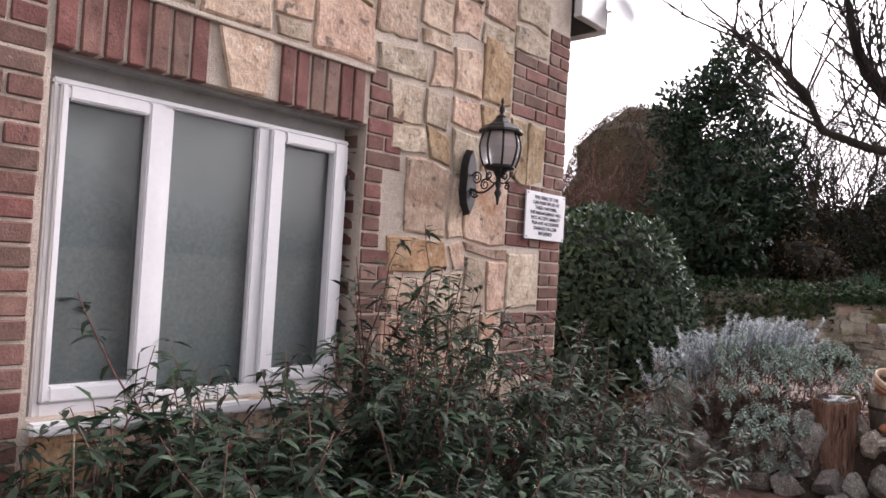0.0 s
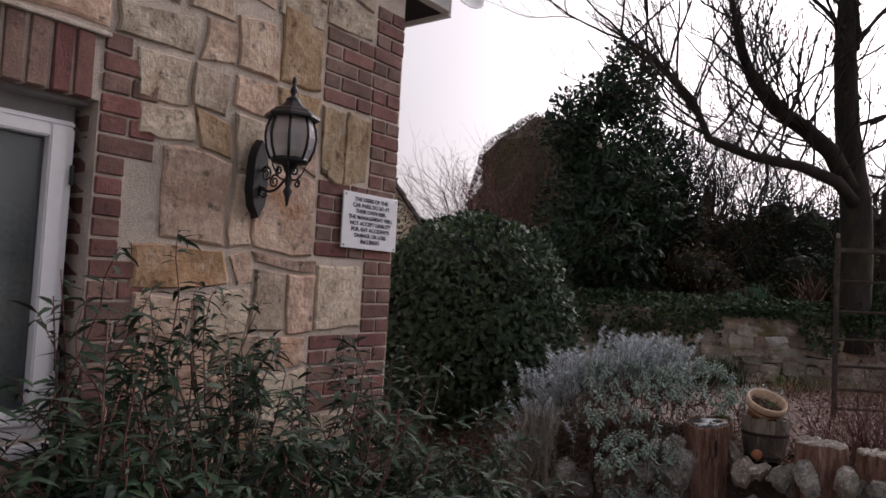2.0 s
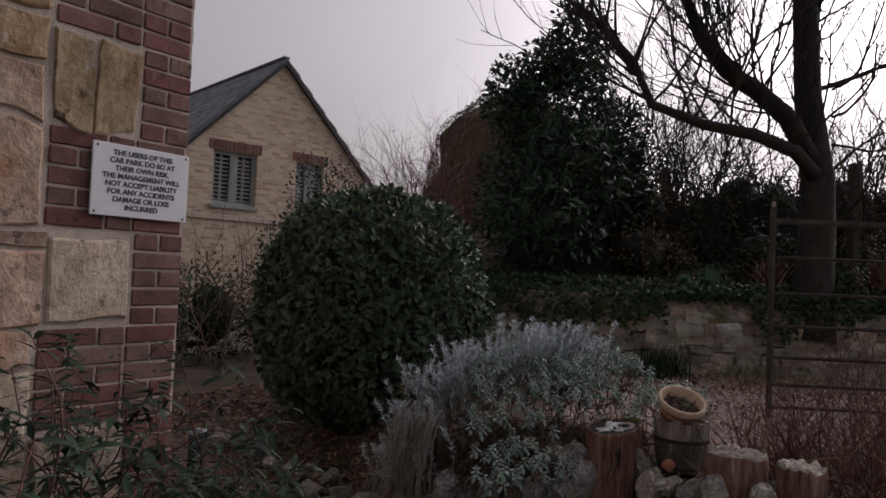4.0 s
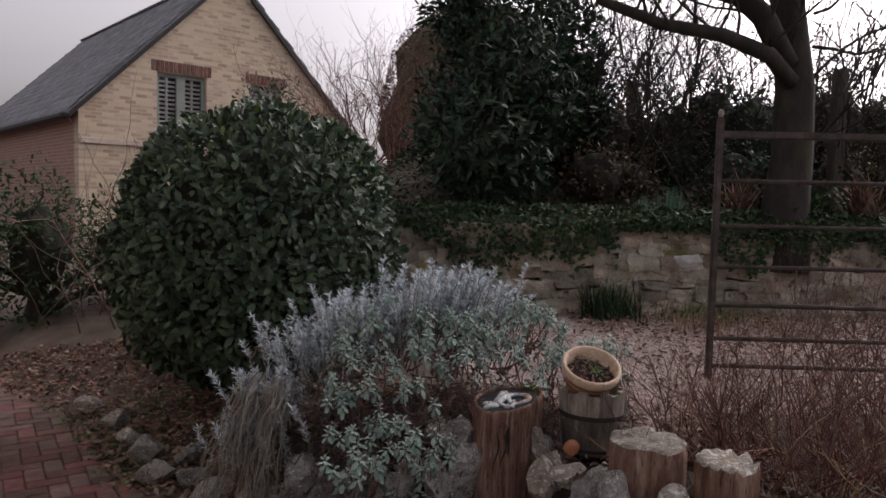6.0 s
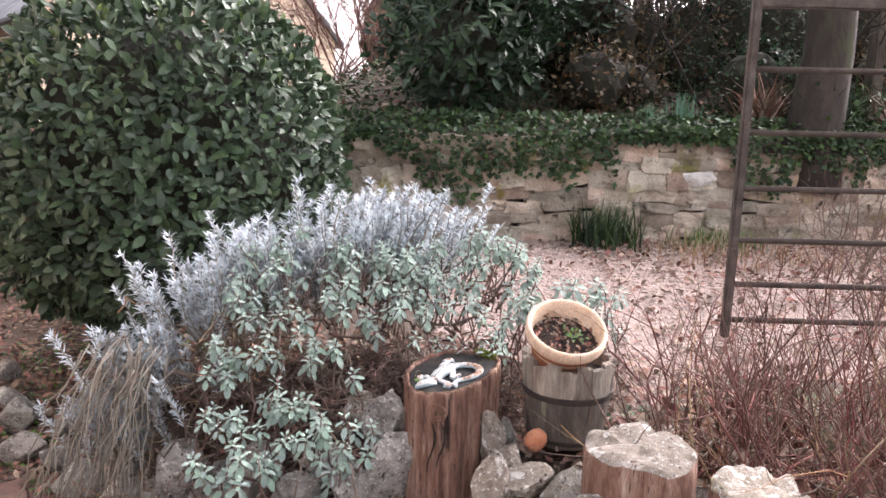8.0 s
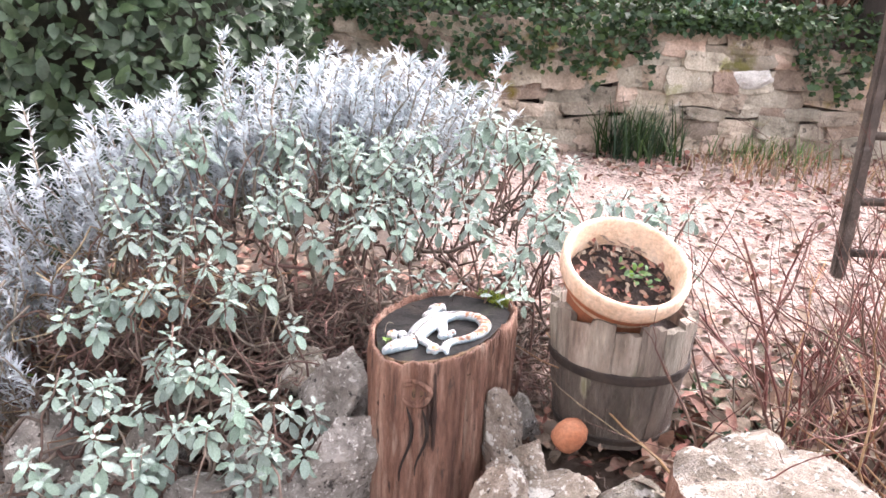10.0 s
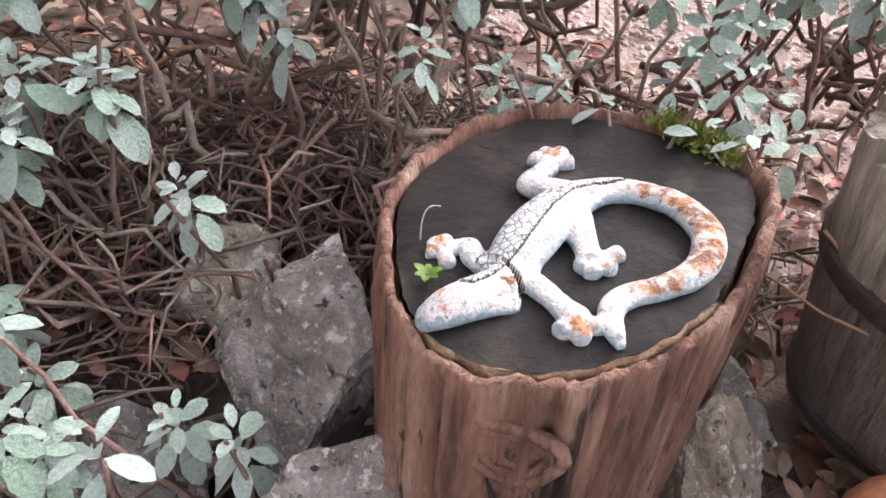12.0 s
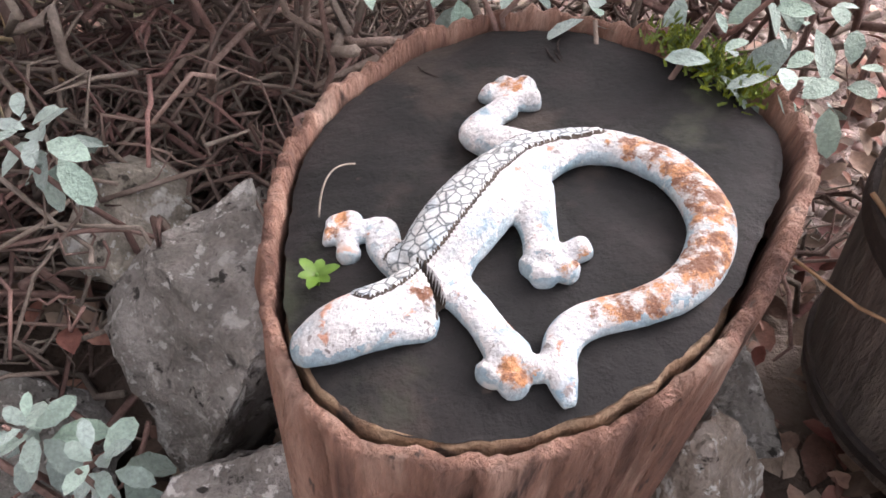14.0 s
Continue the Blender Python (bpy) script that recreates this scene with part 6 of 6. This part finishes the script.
ROCKS = [
    # x, y, z, half sizes, pale?, turn
    (2.685, 5.36, .46, .1, .12, .15, 0, 10), (2.71, 5.2, .39, .085, .075, .11, 0, 60), (2.6, 5.13, .36, .07, .06, .08, 0, 40), (2.58, 5.16, .24, .1, .08, .08, 0, 10),
    (2.43, 5.24, .24, .11, .09, .09, 0, 40), (2.27, 5.32, .22, .1, .09, .1, 0, 80), (2.1, 5.4, .18, .12, .09, .1, 0, 20),
    (1.92, 5.5, .15, .1, .09, .1, 0, 50), (1.75, 5.6, .12, .11, .1, .08, 0, 0), (2.52, 5.14, .08, .12, .08, .08, 0, 30), (2.3, 5.24, .07, .12, .08, .08, 0, 10),
    (2.06, 5.33, .05, .11, .08, .07, 0, 70), (2.76, 5.06, .12, .1, .07, .1, 0, 15), (2.5, 5.3, .36, .09, .07, .07, 0, 5), (2.3, 5.4, .34, .1, .08, .07, 0, 65),
    (3.03, 5.17, .47, .045, .05, .1, 1, 0), (3.07, 5.1, .43, .06, .06, .09, 1, 40), (3.0, 5.03, .41, .06, .05, .09, 1, 20), (3.1, 5.26, .46, .05, .05, .06, 0, 70),
    (3.13, 5.03, .43, .075, .055, .06, 1, 0), (3.25, 5.0, .42, .075, .055, .06, 1, 0), (3.08, 4.98, .2, .11, .08, .1, 0, 30), (2.93, 5.0, .1, .08, .06, .1, 0, 0),
    (3.4, 4.95, .45, .08, .07, .07, 0, 33), (3.5, 4.92, .48, .07, .06, .06, 1, 12), (3.55, 4.72, .5, .06, .06, .06, 0, 50), (3.25, 4.85, .4, .07, .06, .07, 0, 14),
    (3.42, 4.5, .42, .1, .09, .1, 0, 33), (3.8, 4.3, .4, .1, .09, .09, 0, 63), (4.05, 4.15, .38, .12, .1, .1, 0, 25),
    (2.6, 5.42, .5, .06, .05, .05, 1, 10), (1.15, 6.05, .06, .1, .07, .06, 0, 20), (1.35, 5.95, .07, .09, .07, .07, 0, 70), (1.0, 6.35, .09, .08, .11, .09, 0, 40),
    (.85, 6.55, .08, .07, .06, .06, 0, 10), (1.5, 5.8, .07, .1, .08, .07, 0, 0), (.62, 6.95, .08, .09, .07, .07, 0, 55), (1.28, 6.2, .12, .07, .06, .06, 0, 35), (.3, 7.3, .07, .08, .08, .06, 0, 15),
    (3.19, 4.6, .5, .08, .07, .09, 0, 20), (3.36, 4.5, .5, .08, .06, .09, 1, 60), (3.14, 4.75, .48, .06, .07, .08, 0, 45), (3.47, 4.38, .5, .08, .06, .08, 0, 5),
    (2.78, 5.0, .02, .12, .08, .07, 0, 10), (2.2, 5.28, .3, .08, .06, .06, 0, 25), (2.0, 5.42, .3, .08, .07, .07, 0, 45), (2.42, 5.14, .36, .07, .06, .06, 0, 5),
]
for i, (x, y, z, a, b, c, pale, tn) in enumerate(ROCKS):
    rock("stone", "pale lichen-spotted stone of the bed edging" if pale else "grey lichen-spotted stone of the bed edging", (x, y, z), (a, b, c), i + 1, M["pale_rock" if pale else "rock"], tn, flat=.6 if i == 0 else 0.0, detail=5 if i < 4 or 14 < i < 22 else 4)


def stump(label, at, top, rx, ry, seed):
    """Flat-topped stone built as a stump with pale worn top and split bark sides."""
    t = thing("flat_stone", label, "stump", (at[0], at[1], top - .42), group="cut stumps")
    n = 48
    r = random.Random(seed)
    prof = [(1.02, 0), (1.0, .2), (1.0, .38), (.97, .415), (.9, .424), (.6, .428), (.3, .425), (0, .425)]
    V, Q, T = [], [], []
    for k, z in prof:
        for i in range(n):
            a = 2 * math.pi * i / n
            q = k * (1 + .24 * noise.noise(Vector((math.cos(a) * 1.2, math.sin(a) * 1.2, seed))) + (.03 * noise.noise(Vector((math.cos(a) * 8, math.sin(a) * 8, seed))) if k > .8 else 0))
            V.append((q * rx * math.cos(a), q * ry * math.sin(a), z + .03 * noise.noise(Vector((q * math.cos(a) * 3, q * math.sin(a) * 3, seed)))))
    for j in range(len(prof) - 1):
        for i in range(n):
            k = (i + 1) % n
            Q.append((j * n + i, j * n + k, (j + 1) * n + k, (j + 1) * n + i))
    Q = np.array(Q)
    side, topf = Q[:3 * n], Q[3 * n:]
    arrays("bark", np.array(V)[:4 * n], side, M["log_bark"], t, "brown split bark side")
    arrays("cut_top", np.array(V)[3 * n:], topf - 3 * n, M["pale_rock"], t, "pale lichened cut top", smooth=True)


stump("low flat stone built as a stump, broad pale lichened top", (3.335, 4.7), .7, .145, .14, 3)
stump("low rough stone with pale top at the bed corner, built as a stump", (3.54, 4.5), .69, .105, .1, 6)


# ---- gate ----
def build_gate():
    ang = -6
    t = thing("field_gate", "rusty seven-bar steel field gate standing ajar", "gate", (4.0, 5.6, .5), turn=ang)
    L_ = 2.6

    def rod(name, a, b, rad_, sides=10):
        v, f = tubes([([a, tuple((p + q) / 2 for p, q in zip(a, b)), b], [rad_] * 3)], sides)
        return arrays(name, v, f, M["rust"], t, smooth=True)

    part("top_rail", box(0, L_, -.016, .016, 1.415, 1.452, .006, 2), M["rust"], t)
    for z in (1.205, .98, .775, .58, .41, .27):
        rod("bar", (0, 0, z), (L_, 0, z), .011)
    part("upright", box(-.016, .016, -.016, .016, .2, 1.52, .006, 2), M["rust"], t)
    part("upright", box(L_ - .05, L_ + .05, -.05, .05, -.3, 1.6, .006, 2), M["rust"], t)
    part("latch_tip", lathe([(0, .04), (.012, .034), (.014, .02), (.01, 0)], 12), M["grey_stem"], t, "pale worn tip").location = (0, 0, 1.518)


build_gate()


# ---- garden wall behind, with ivy, blades and bank plants ----
def build_garden_wall():
    w = thing("garden_wall", "low rubble retaining wall of mossy stones under ivy", "wall", (1.2, 8.42, .5), kind="structure")
    inv = w.matrix_world.inverted()
    o = part("wall_core", box(1.2, 10, 8.47, 8.66, .2, 1.34), M["soil"], w)
    o.matrix_parent_inverse = inv
    r = random.Random(91)
    meshes = []
    for i in range(14):
        bm = bmesh.new()
        bmesh.ops.create_cube(bm, size=1)
        bmesh.ops.subdivide_edges(bm, edges=list(bm.edges), cuts=2, use_grid_fill=True)
        for v in bm.verts:
            c = v.co.copy()
            v.co = c * (1 - .18 * (abs(c.x) ** 2 + abs(c.z) ** 2)) + Vector((.14 * noise.noise(c * 3 + Vector((i * 5, 0, 0))), .1 * noise.noise(c * 2.5 + Vector((0, i * 7, 0))), .16 * noise.noise(c * 3 + Vector((0, 0, i * 3)))))
        me = bpy.data.meshes.new("stone")
        bm.to_mesh(me)
        bm.free()
        me.materials.append(M["wall_stone"])
        meshes.append(me)
    z = .45
    count = 0
    while z < 1.36:
        h = r.uniform(.07, .13)
        x = 1.3 + r.uniform(0, .1)
        while x < 8.2:
            l = r.uniform(.1, .34)
            if count < 300:
                ob = new("stone", r.choice(meshes))
                ob.parent = w
                ob.matrix_parent_inverse = inv
                ob.matrix_basis = pose(x + l / 2, 8.46 + r.uniform(-.02, .02), z + h / 2 + r.uniform(-.02, .02), r.uniform(-8, 8), r.uniform(-9, 9), r.uniform(-10, 10)) @ Matrix.Diagonal((l * 1.12, .18, h * r.uniform(1.0, 1.5), 1))
                count += 1
            x += l
        z += h
    bm = bmesh.new()
    bmesh.ops.create_icosphere(bm, subdivisions=3, radius=1)
    for v in bm.verts:
        v.co = Vector((v.co.x * .17, v.co.y * .06, v.co.z * .075)) * (1 + .2 * noise.noise(v.co * 2))
    o = part("stone", bm, M["white_lichen"], w, "stone white with lichen")
    o.location = (5.12 - 1.2, 8.4 - 8.42, 1.09 - .5)


build_garden_wall()


def scatter(name, label, category, n, area, seed, material, length, width, shape, lift=.0, flat=1.0, up=.2, kind="stuff", zadd=None):
    """Small leaves strewn over an area of the ground; area gives (x, y)."""
    r = rnd(seed)
    XY = np.array([area(r) for _ in range(n)])
    Z = np.array([ground(x, y) for x, y in XY])
    P = np.column_stack([XY, Z + lift * r.random(n) + .006 + (zadd(XY, r) if zadd else 0)])
    D = dirs(r, n) * [1, 1, .3] + [0, 0, up]
    N = dirs(r, n) * .5 + [0, 0, flat]
    L = length * r.uniform(.5, 1.3, n)
    return tagged(arrays(name, *leaves(P, D, N, L, L * width, shape), material), label, category, kind=kind)


def rect(x0, x1, y0, y1):
    return lambda r: (r.uniform(x0, x1), r.uniform(y0, y1))


def in_bed(x0, x1, y0, y1, lo=.0, hi=9.0):
    def f(r):
        while True:
            x, y = r.uniform(x0, x1), r.uniform(y0, y1)
            if lo < edge_distance(x, y) < hi:
                return x, y
    return f


# ivy spilling over the wall top
def build_ivy():
    r = rnd(95)
    t = thing("ivy", "dark ivy trailing over the garden wall", "ivy", (3, 8.45, 1.3))
    n = 10500
    x = r.uniform(1.1, 9.5, n)
    hang = np.array([.5 + .75 * noise.noise(Vector((v * 1.7, 0, 3))) + .3 * noise.noise(Vector((v * 5, 1, 3))) for v in x])
    hang = np.where(np.abs(x - 4.9) < .45, .12, hang)
    k = r.random(n)
    over = k < .55
    z = np.where(over, 1.45 - r.random(n) ** 1.3 * np.clip(hang, .05, .8) * .75, 1.42 + .12 * r.random(n))
    y = np.where(over, 8.36 - .06 * r.random(n), 8.4 + .5 * r.random(n))
    P = np.stack([x, y, z], -1)
    o = np.where(over[:, None], np.array([[0, -1, .2]]), np.array([[0, -.3, 1]]))
    arrays("foliage", *leafy(r, P, o, .05, .042, "small", -.2, .7), M["wall_leaf"], t).matrix_parent_inverse = t.matrix_world.inverted()


build_ivy()


def blades(name, label, category, at, n, height, spread, seed, material, width=.012, lean=.35):
    r = rnd(seed)
    z = ground(at[0], at[1])
    t = thing(name, label, category, (at[0], at[1], z))
    V, Q, base = [], [], 0
    for _ in range(n):
        a = r.uniform(0, 6.28)
        d = np.array([math.cos(a), math.sin(a), 0])
        s = np.array([-d[1], d[0], 0])
        p0 = np.array([r.normal() * spread * .4, r.normal() * spread * .4, -.02])
        h, le = height * r.uniform(.6, 1.1), lean * r.uniform(.2, 1.3)
        for k in range(5):
            u = k / 4
            c = p0 + d * le * h * u ** 1.8 + np.array([0, 0, h * (u - .25 * le * u * u)])
            wd = width * (1 - u ** 2 * .9) / 2
            V += [c + s * wd, c - s * wd]
        for k in range(4):
            Q.append((base + 2 * k, base + 2 * k + 1, base + 2 * k + 3, base + 2 * k + 2))
        base += 10
    return arrays("tuft", np.array(V), np.array(Q), material, t)


blades("grass_clump", "dark green strappy clump at the wall foot", "grass", (4.35, 8.2), 230, .4, .3, 101, M["wall_leaf"], .012, .7)
blades("grass_clump", "short green grass tuft at the wall foot", "grass", (5.2, 8.15), 160, .22, .4, 102, M["blade"], .008, .5)
blades("grass_clump", "tawny dry grass at the edge of the gravel", "grass", (4.9, 7.7), 150, .22, .5, 103, M["dry"], .007, .8)
blades("grass_clump", "tawny dry grass tuft beside the gravel", "grass", (5.5, 7.5), 130, .22, .5, 106, M["dry"], .007, .8)
blades("daffodil_clump", "blue-green daffodil leaves on the bank", "plant", (5.15, 8.85), 60, .36, .16, 104, M["daffodil"], .013, .25)
blades("daffodil_clump", "blue-green bulb leaves on the bank", "plant", (4.85, 8.8), 30, .26, .12, 105, M["daffodil"], .012, .3)
for i, (x, y) in enumerate(((6.3, 8.75), (7.0, 8.7), (6.7, 9.1), (5.9, 9.0))):
    blades("fern", "brown and green fern drooping over the bank", "fern", (x, y), 90, .55, .2, 110 + i, M["dead_leaf" if i % 2 else "wall_leaf"], .03, .95)

# bank cover and litter
scatter("bank_plants", "low ivy and weeds covering the bank", "ground cover", 16000, rect(1.0, 10, 8.6, 12.5), 121, M["wall_leaf"], .06, .6, "small", .12, 1.0, .3)
scatter("bank_litter", "brown dead leaves on the bank", "dead leaves", 5000, rect(1.0, 10, 8.6, 12.5), 122, M["dead_leaf"], .06, .6, "small", .1, 1.0, .2)
scatter("leaf_litter", "brown dead leaves strewn over the bed", "dead leaves", 5200, in_bed(.0, 5.2, 4.0, 6.9, .0, 1.2), 123, M["dead_leaf"], .045, .55, "oval", .025, 1.0, .1)
scatter("leaf_litter", "brown dead leaves beside the path", "dead leaves", 7500, in_bed(-1.8, 1.9, 5.3, 8.8, -.05, 1.6), 124, M["dead_leaf"], .045, .55, "oval", .02, 1.0, .1)
scatter("weeds", "small green weeds at the path edge", "weeds", 1300, in_bed(-1.2, 1.9, 5.6, 7.5, -.1, .7), 125, M["blade"], .03, .5, "oval", .03, 1.0, .3)
scatter("leaf_litter", "small purple-brown dead leaves behind the log", "dead leaves", 900, in_bed(2.5, 3.7, 5.0, 5.8, .0, 1.2), 129, M["dead_leaf"], .03, .55, "oval", .05, .7, .2)
scatter("leaf_litter", "curled dead leaves heaped beside the planter", "dead leaves", 1300, rect(3.3, 4.1, 4.75, 5.4), 130, M["dead_leaf"], .055, .55, "oval", .06, .6, .3)
scatter("weeds", "low green weeds by the planter", "weeds", 240, rect(3.42, 3.85, 5.1, 5.5), 126, M["wall_leaf"], .04, .6, "oval", .04, 1.0, .3)


def build_gravel():
    r = rnd(131)
    n = 26000
    XY = np.column_stack([r.uniform(2.9, 7.5, n), r.uniform(5.5, 8.3, n)])
    XY = XY[XY[:, 1] > 5.55 + .25 * np.sin(XY[:, 0] * 3)]
    Z = np.array([ground(x, y) for x, y in XY])
    base = np.array([(1, 0, 0), (0, 1, 0), (-1, 0, 0), (0, -1, 0), (0, 0, .7), (0, 0, -.4)])
    tri = np.array([(0, 1, 4), (1, 2, 4), (2, 3, 4), (3, 0, 4), (1, 0, 5), (2, 1, 5), (3, 2, 5), (0, 3, 5)])
    sz = r.uniform(.006, .015, len(XY))[:, None, None]
    V = np.column_stack([XY, Z + .003])[:, None] + base[None] * sz * r.uniform(.6, 1.3, (len(XY), 6, 1))
    F = (np.arange(len(XY)) * 6)[:, None, None] + tri[None]
    m = surf("pinkish_gravel", [(.27, .2, .175), (.4, .32, .28), (.52, .44, .4)], 12, .9, .2, 90, "island", .35)
    tagged(arrays("gravel", V.reshape(-1, 3), F.reshape(-1, 3), m), "pinkish pea gravel behind the bed", "gravel", kind="stuff")
    xs, ys = np.linspace(2.8, 7.6, 70), np.linspace(5.45, 8.42, 44)
    Vb = np.array([(x, y, ground(x, y) + .004) for y in ys for x in xs])
    i = (np.arange(43)[:, None] * 70 + np.arange(69)[None]).ravel()
    m2 = surf("gravel_bed", [(.23, .17, .145), (.34, .26, .225), (.44, .36, .32)], 60, .95, 1.0, 130)
    quads = np.stack([i, i + 1, i + 71, i + 70], -1)
    mid = Vb[quads].mean(1)
    wav = np.array([.35 * noise.noise(Vector((x * 1.3, y * 1.3, 0))) + .18 * noise.noise(Vector((x * 5, y * 5, 3))) for x, y, _ in mid])
    keep = np.minimum(np.minimum(mid[:, 0] - 2.8, 7.6 - mid[:, 0]), mid[:, 1] - 5.45) + wav > .12
    tagged(arrays("gravel_bed", Vb, quads[keep], m2, smooth=True), "pinkish gravel surface", "gravel", kind="structure")


build_gravel()
scatter("leaf_litter", "brown dead leaves blown over the gravel", "dead leaves", 5200, rect(4.0, 8.5, 5.2, 8.4), 127, M["dead_leaf"], .05, .55, "oval", .03, 1.0, .2)
scatter("leaf_litter", "sparse dead leaves on the gravel", "dead leaves", 500, rect(3.0, 4.2, 5.6, 8.3), 128, M["dead_leaf"], .04, .55, "oval", .015, 1.0, .2)


# dead twigs, straw and woody debris
def build_twigs():
    r = rnd(141)
    for label, n, area, rad_, ln, lift, m in (
            ("tangle of bare brown sage stems under the leaves", 900, rect(2.0, 2.82, 5.2, 5.8), .003, .3, .16, "twig"),
            ("brown stems and twigs behind the log", 520, rect(2.55, 3.2, 5.44, 5.8), .003, .26, .12, "twig"),
            ("fallen twigs on the bed by the flat stones", 240, rect(3.4, 5.2, 4.1, 5.4), .004, .35, .1, "grey_stem"),
            ("fine dead stalks around the log", 520, rect(2.5, 3.25, 5.0, 5.75), .0016, .16, .12, "twig"),
            ("pale fine stalks around the log", 160, rect(2.5, 3.3, 5.0, 5.75), .0014, .14, .1, "grey_stem"),
            ("dry straw stems across the mound", 70, rect(1.8, 2.4, 5.4, 5.8), .0025, .4, .35, "dry")):
        out = []
        for _ in range(n):
            x, y = area(r)
            if (x - LOG[0]) ** 2 + (y - LOG[1]) ** 2 < .2 ** 2 or (2.58 < x < 2.85 and y < 5.46) or (x - 3.297) ** 2 + (y - 5.262) ** 2 < .19 ** 2:
                continue
            z = ground(x, y) + .01 + lift * r.random()
            a = r.uniform(0, 6.28)
            d = np.array([math.cos(a), math.sin(a), r.normal() * .25]) * ln * r.uniform(.4, 1.1)
            q = wobble(np.array([x, y, z]) - d / 2, np.array([x, y, z]) + d / 2, 12, .07 * ln / .3, r)
            out.append((q, np.linspace(rad_, rad_ * .45, 12) * r.uniform(.5, 1.3)))
        tagged(arrays("twigs", *tubes(out, 5), M[m]), label, "twigs", kind="stuff")


build_twigs()


def build_post(x, y, h, z=None):
    z = ground(x, y) - .1 if z is None else z
    t = thing("fence_post", "weathered grey timber fence post on the bank", "post", (x, y, z), group="fence posts")
    part("post", box(-.06, .06, -.06, .06, 0, h, .012, 2), M["post"], t)


build_post(4.75, 11.5, 1.7)
build_post(7.1, 9.3, 1.65)
build_post(5.55, 11.2, 1.2)


def build_bollard():
    t = thing("bollard", "black post bollard with flat grey cap", "bollard", (.56, 5.49, 0))
    part("post", lathe([(0, 0), (.05, 0), (.05, .535), (.047, .54), (0, .54)], 28), M["bollard"], t, smooth=True)
    part("cap", lathe([(0, .542), (.05, .542), (.052, .55), (.05, .565), (.03, .572), (0, .573)], 28), M["bollard_cap"], t, smooth=True)


build_bollard()


# ---- paved yard: clay pavers laid herringbone, nearest ones single ----
def build_pavers():
    t = thing("pavement", "herringbone clay paver path, damp and mossy", "pavement", (0, 5.5, .0), kind="structure")
    meshes = []
    for i in range(3):
        bm = box(-.098, .098, -.048, .048, -.03, .012, .006, 1)
        me = bpy.data.meshes.new("paver")
        bm.to_mesh(me)
        bm.free()
        me.materials.append(M["paver"])
        meshes.append(me)
    r = random.Random(151)
    ca, sa = math.cos(radians(28)), math.sin(radians(28))
    near = 0
    for i in range(-40, 40):
        for j in range(-40, 40):
            c = (i - j) % 4
            if c in (1, 2):
                continue
            # c 0: paver lying over two cells; c 3: paver standing over two cells
            x, y, a = (.1 * i + .1, .1 * j + .05, 0) if c == 0 else (.1 * i + .05, .1 * j + .1, 90)
            X, Y = .3 + ca * x - sa * y, 5.3 + sa * x + ca * y
            s_, d_ = (X - WALL_AT[0]) * .649 + (Y - WALL_AT[1]) * .76, (X - WALL_AT[0]) * .76 - (Y - WALL_AT[1]) * .649
            if edge_distance(X, Y) > .02 or (d_ < .7 and s_ < .5) or not (-1.6 < X < 2.6 and 4.3 < Y < 8.6) or near > 560:
                continue
            ob = new("paver", r.choice(meshes))
            ob.parent = t
            ob.matrix_parent_inverse = t.matrix_world.inverted()
            ob.matrix_basis = pose(X, Y, r.uniform(-.002, .002), r.uniform(-.5, .5), r.uniform(-.5, .5), 28 + a)
            near += 1


build_pavers()
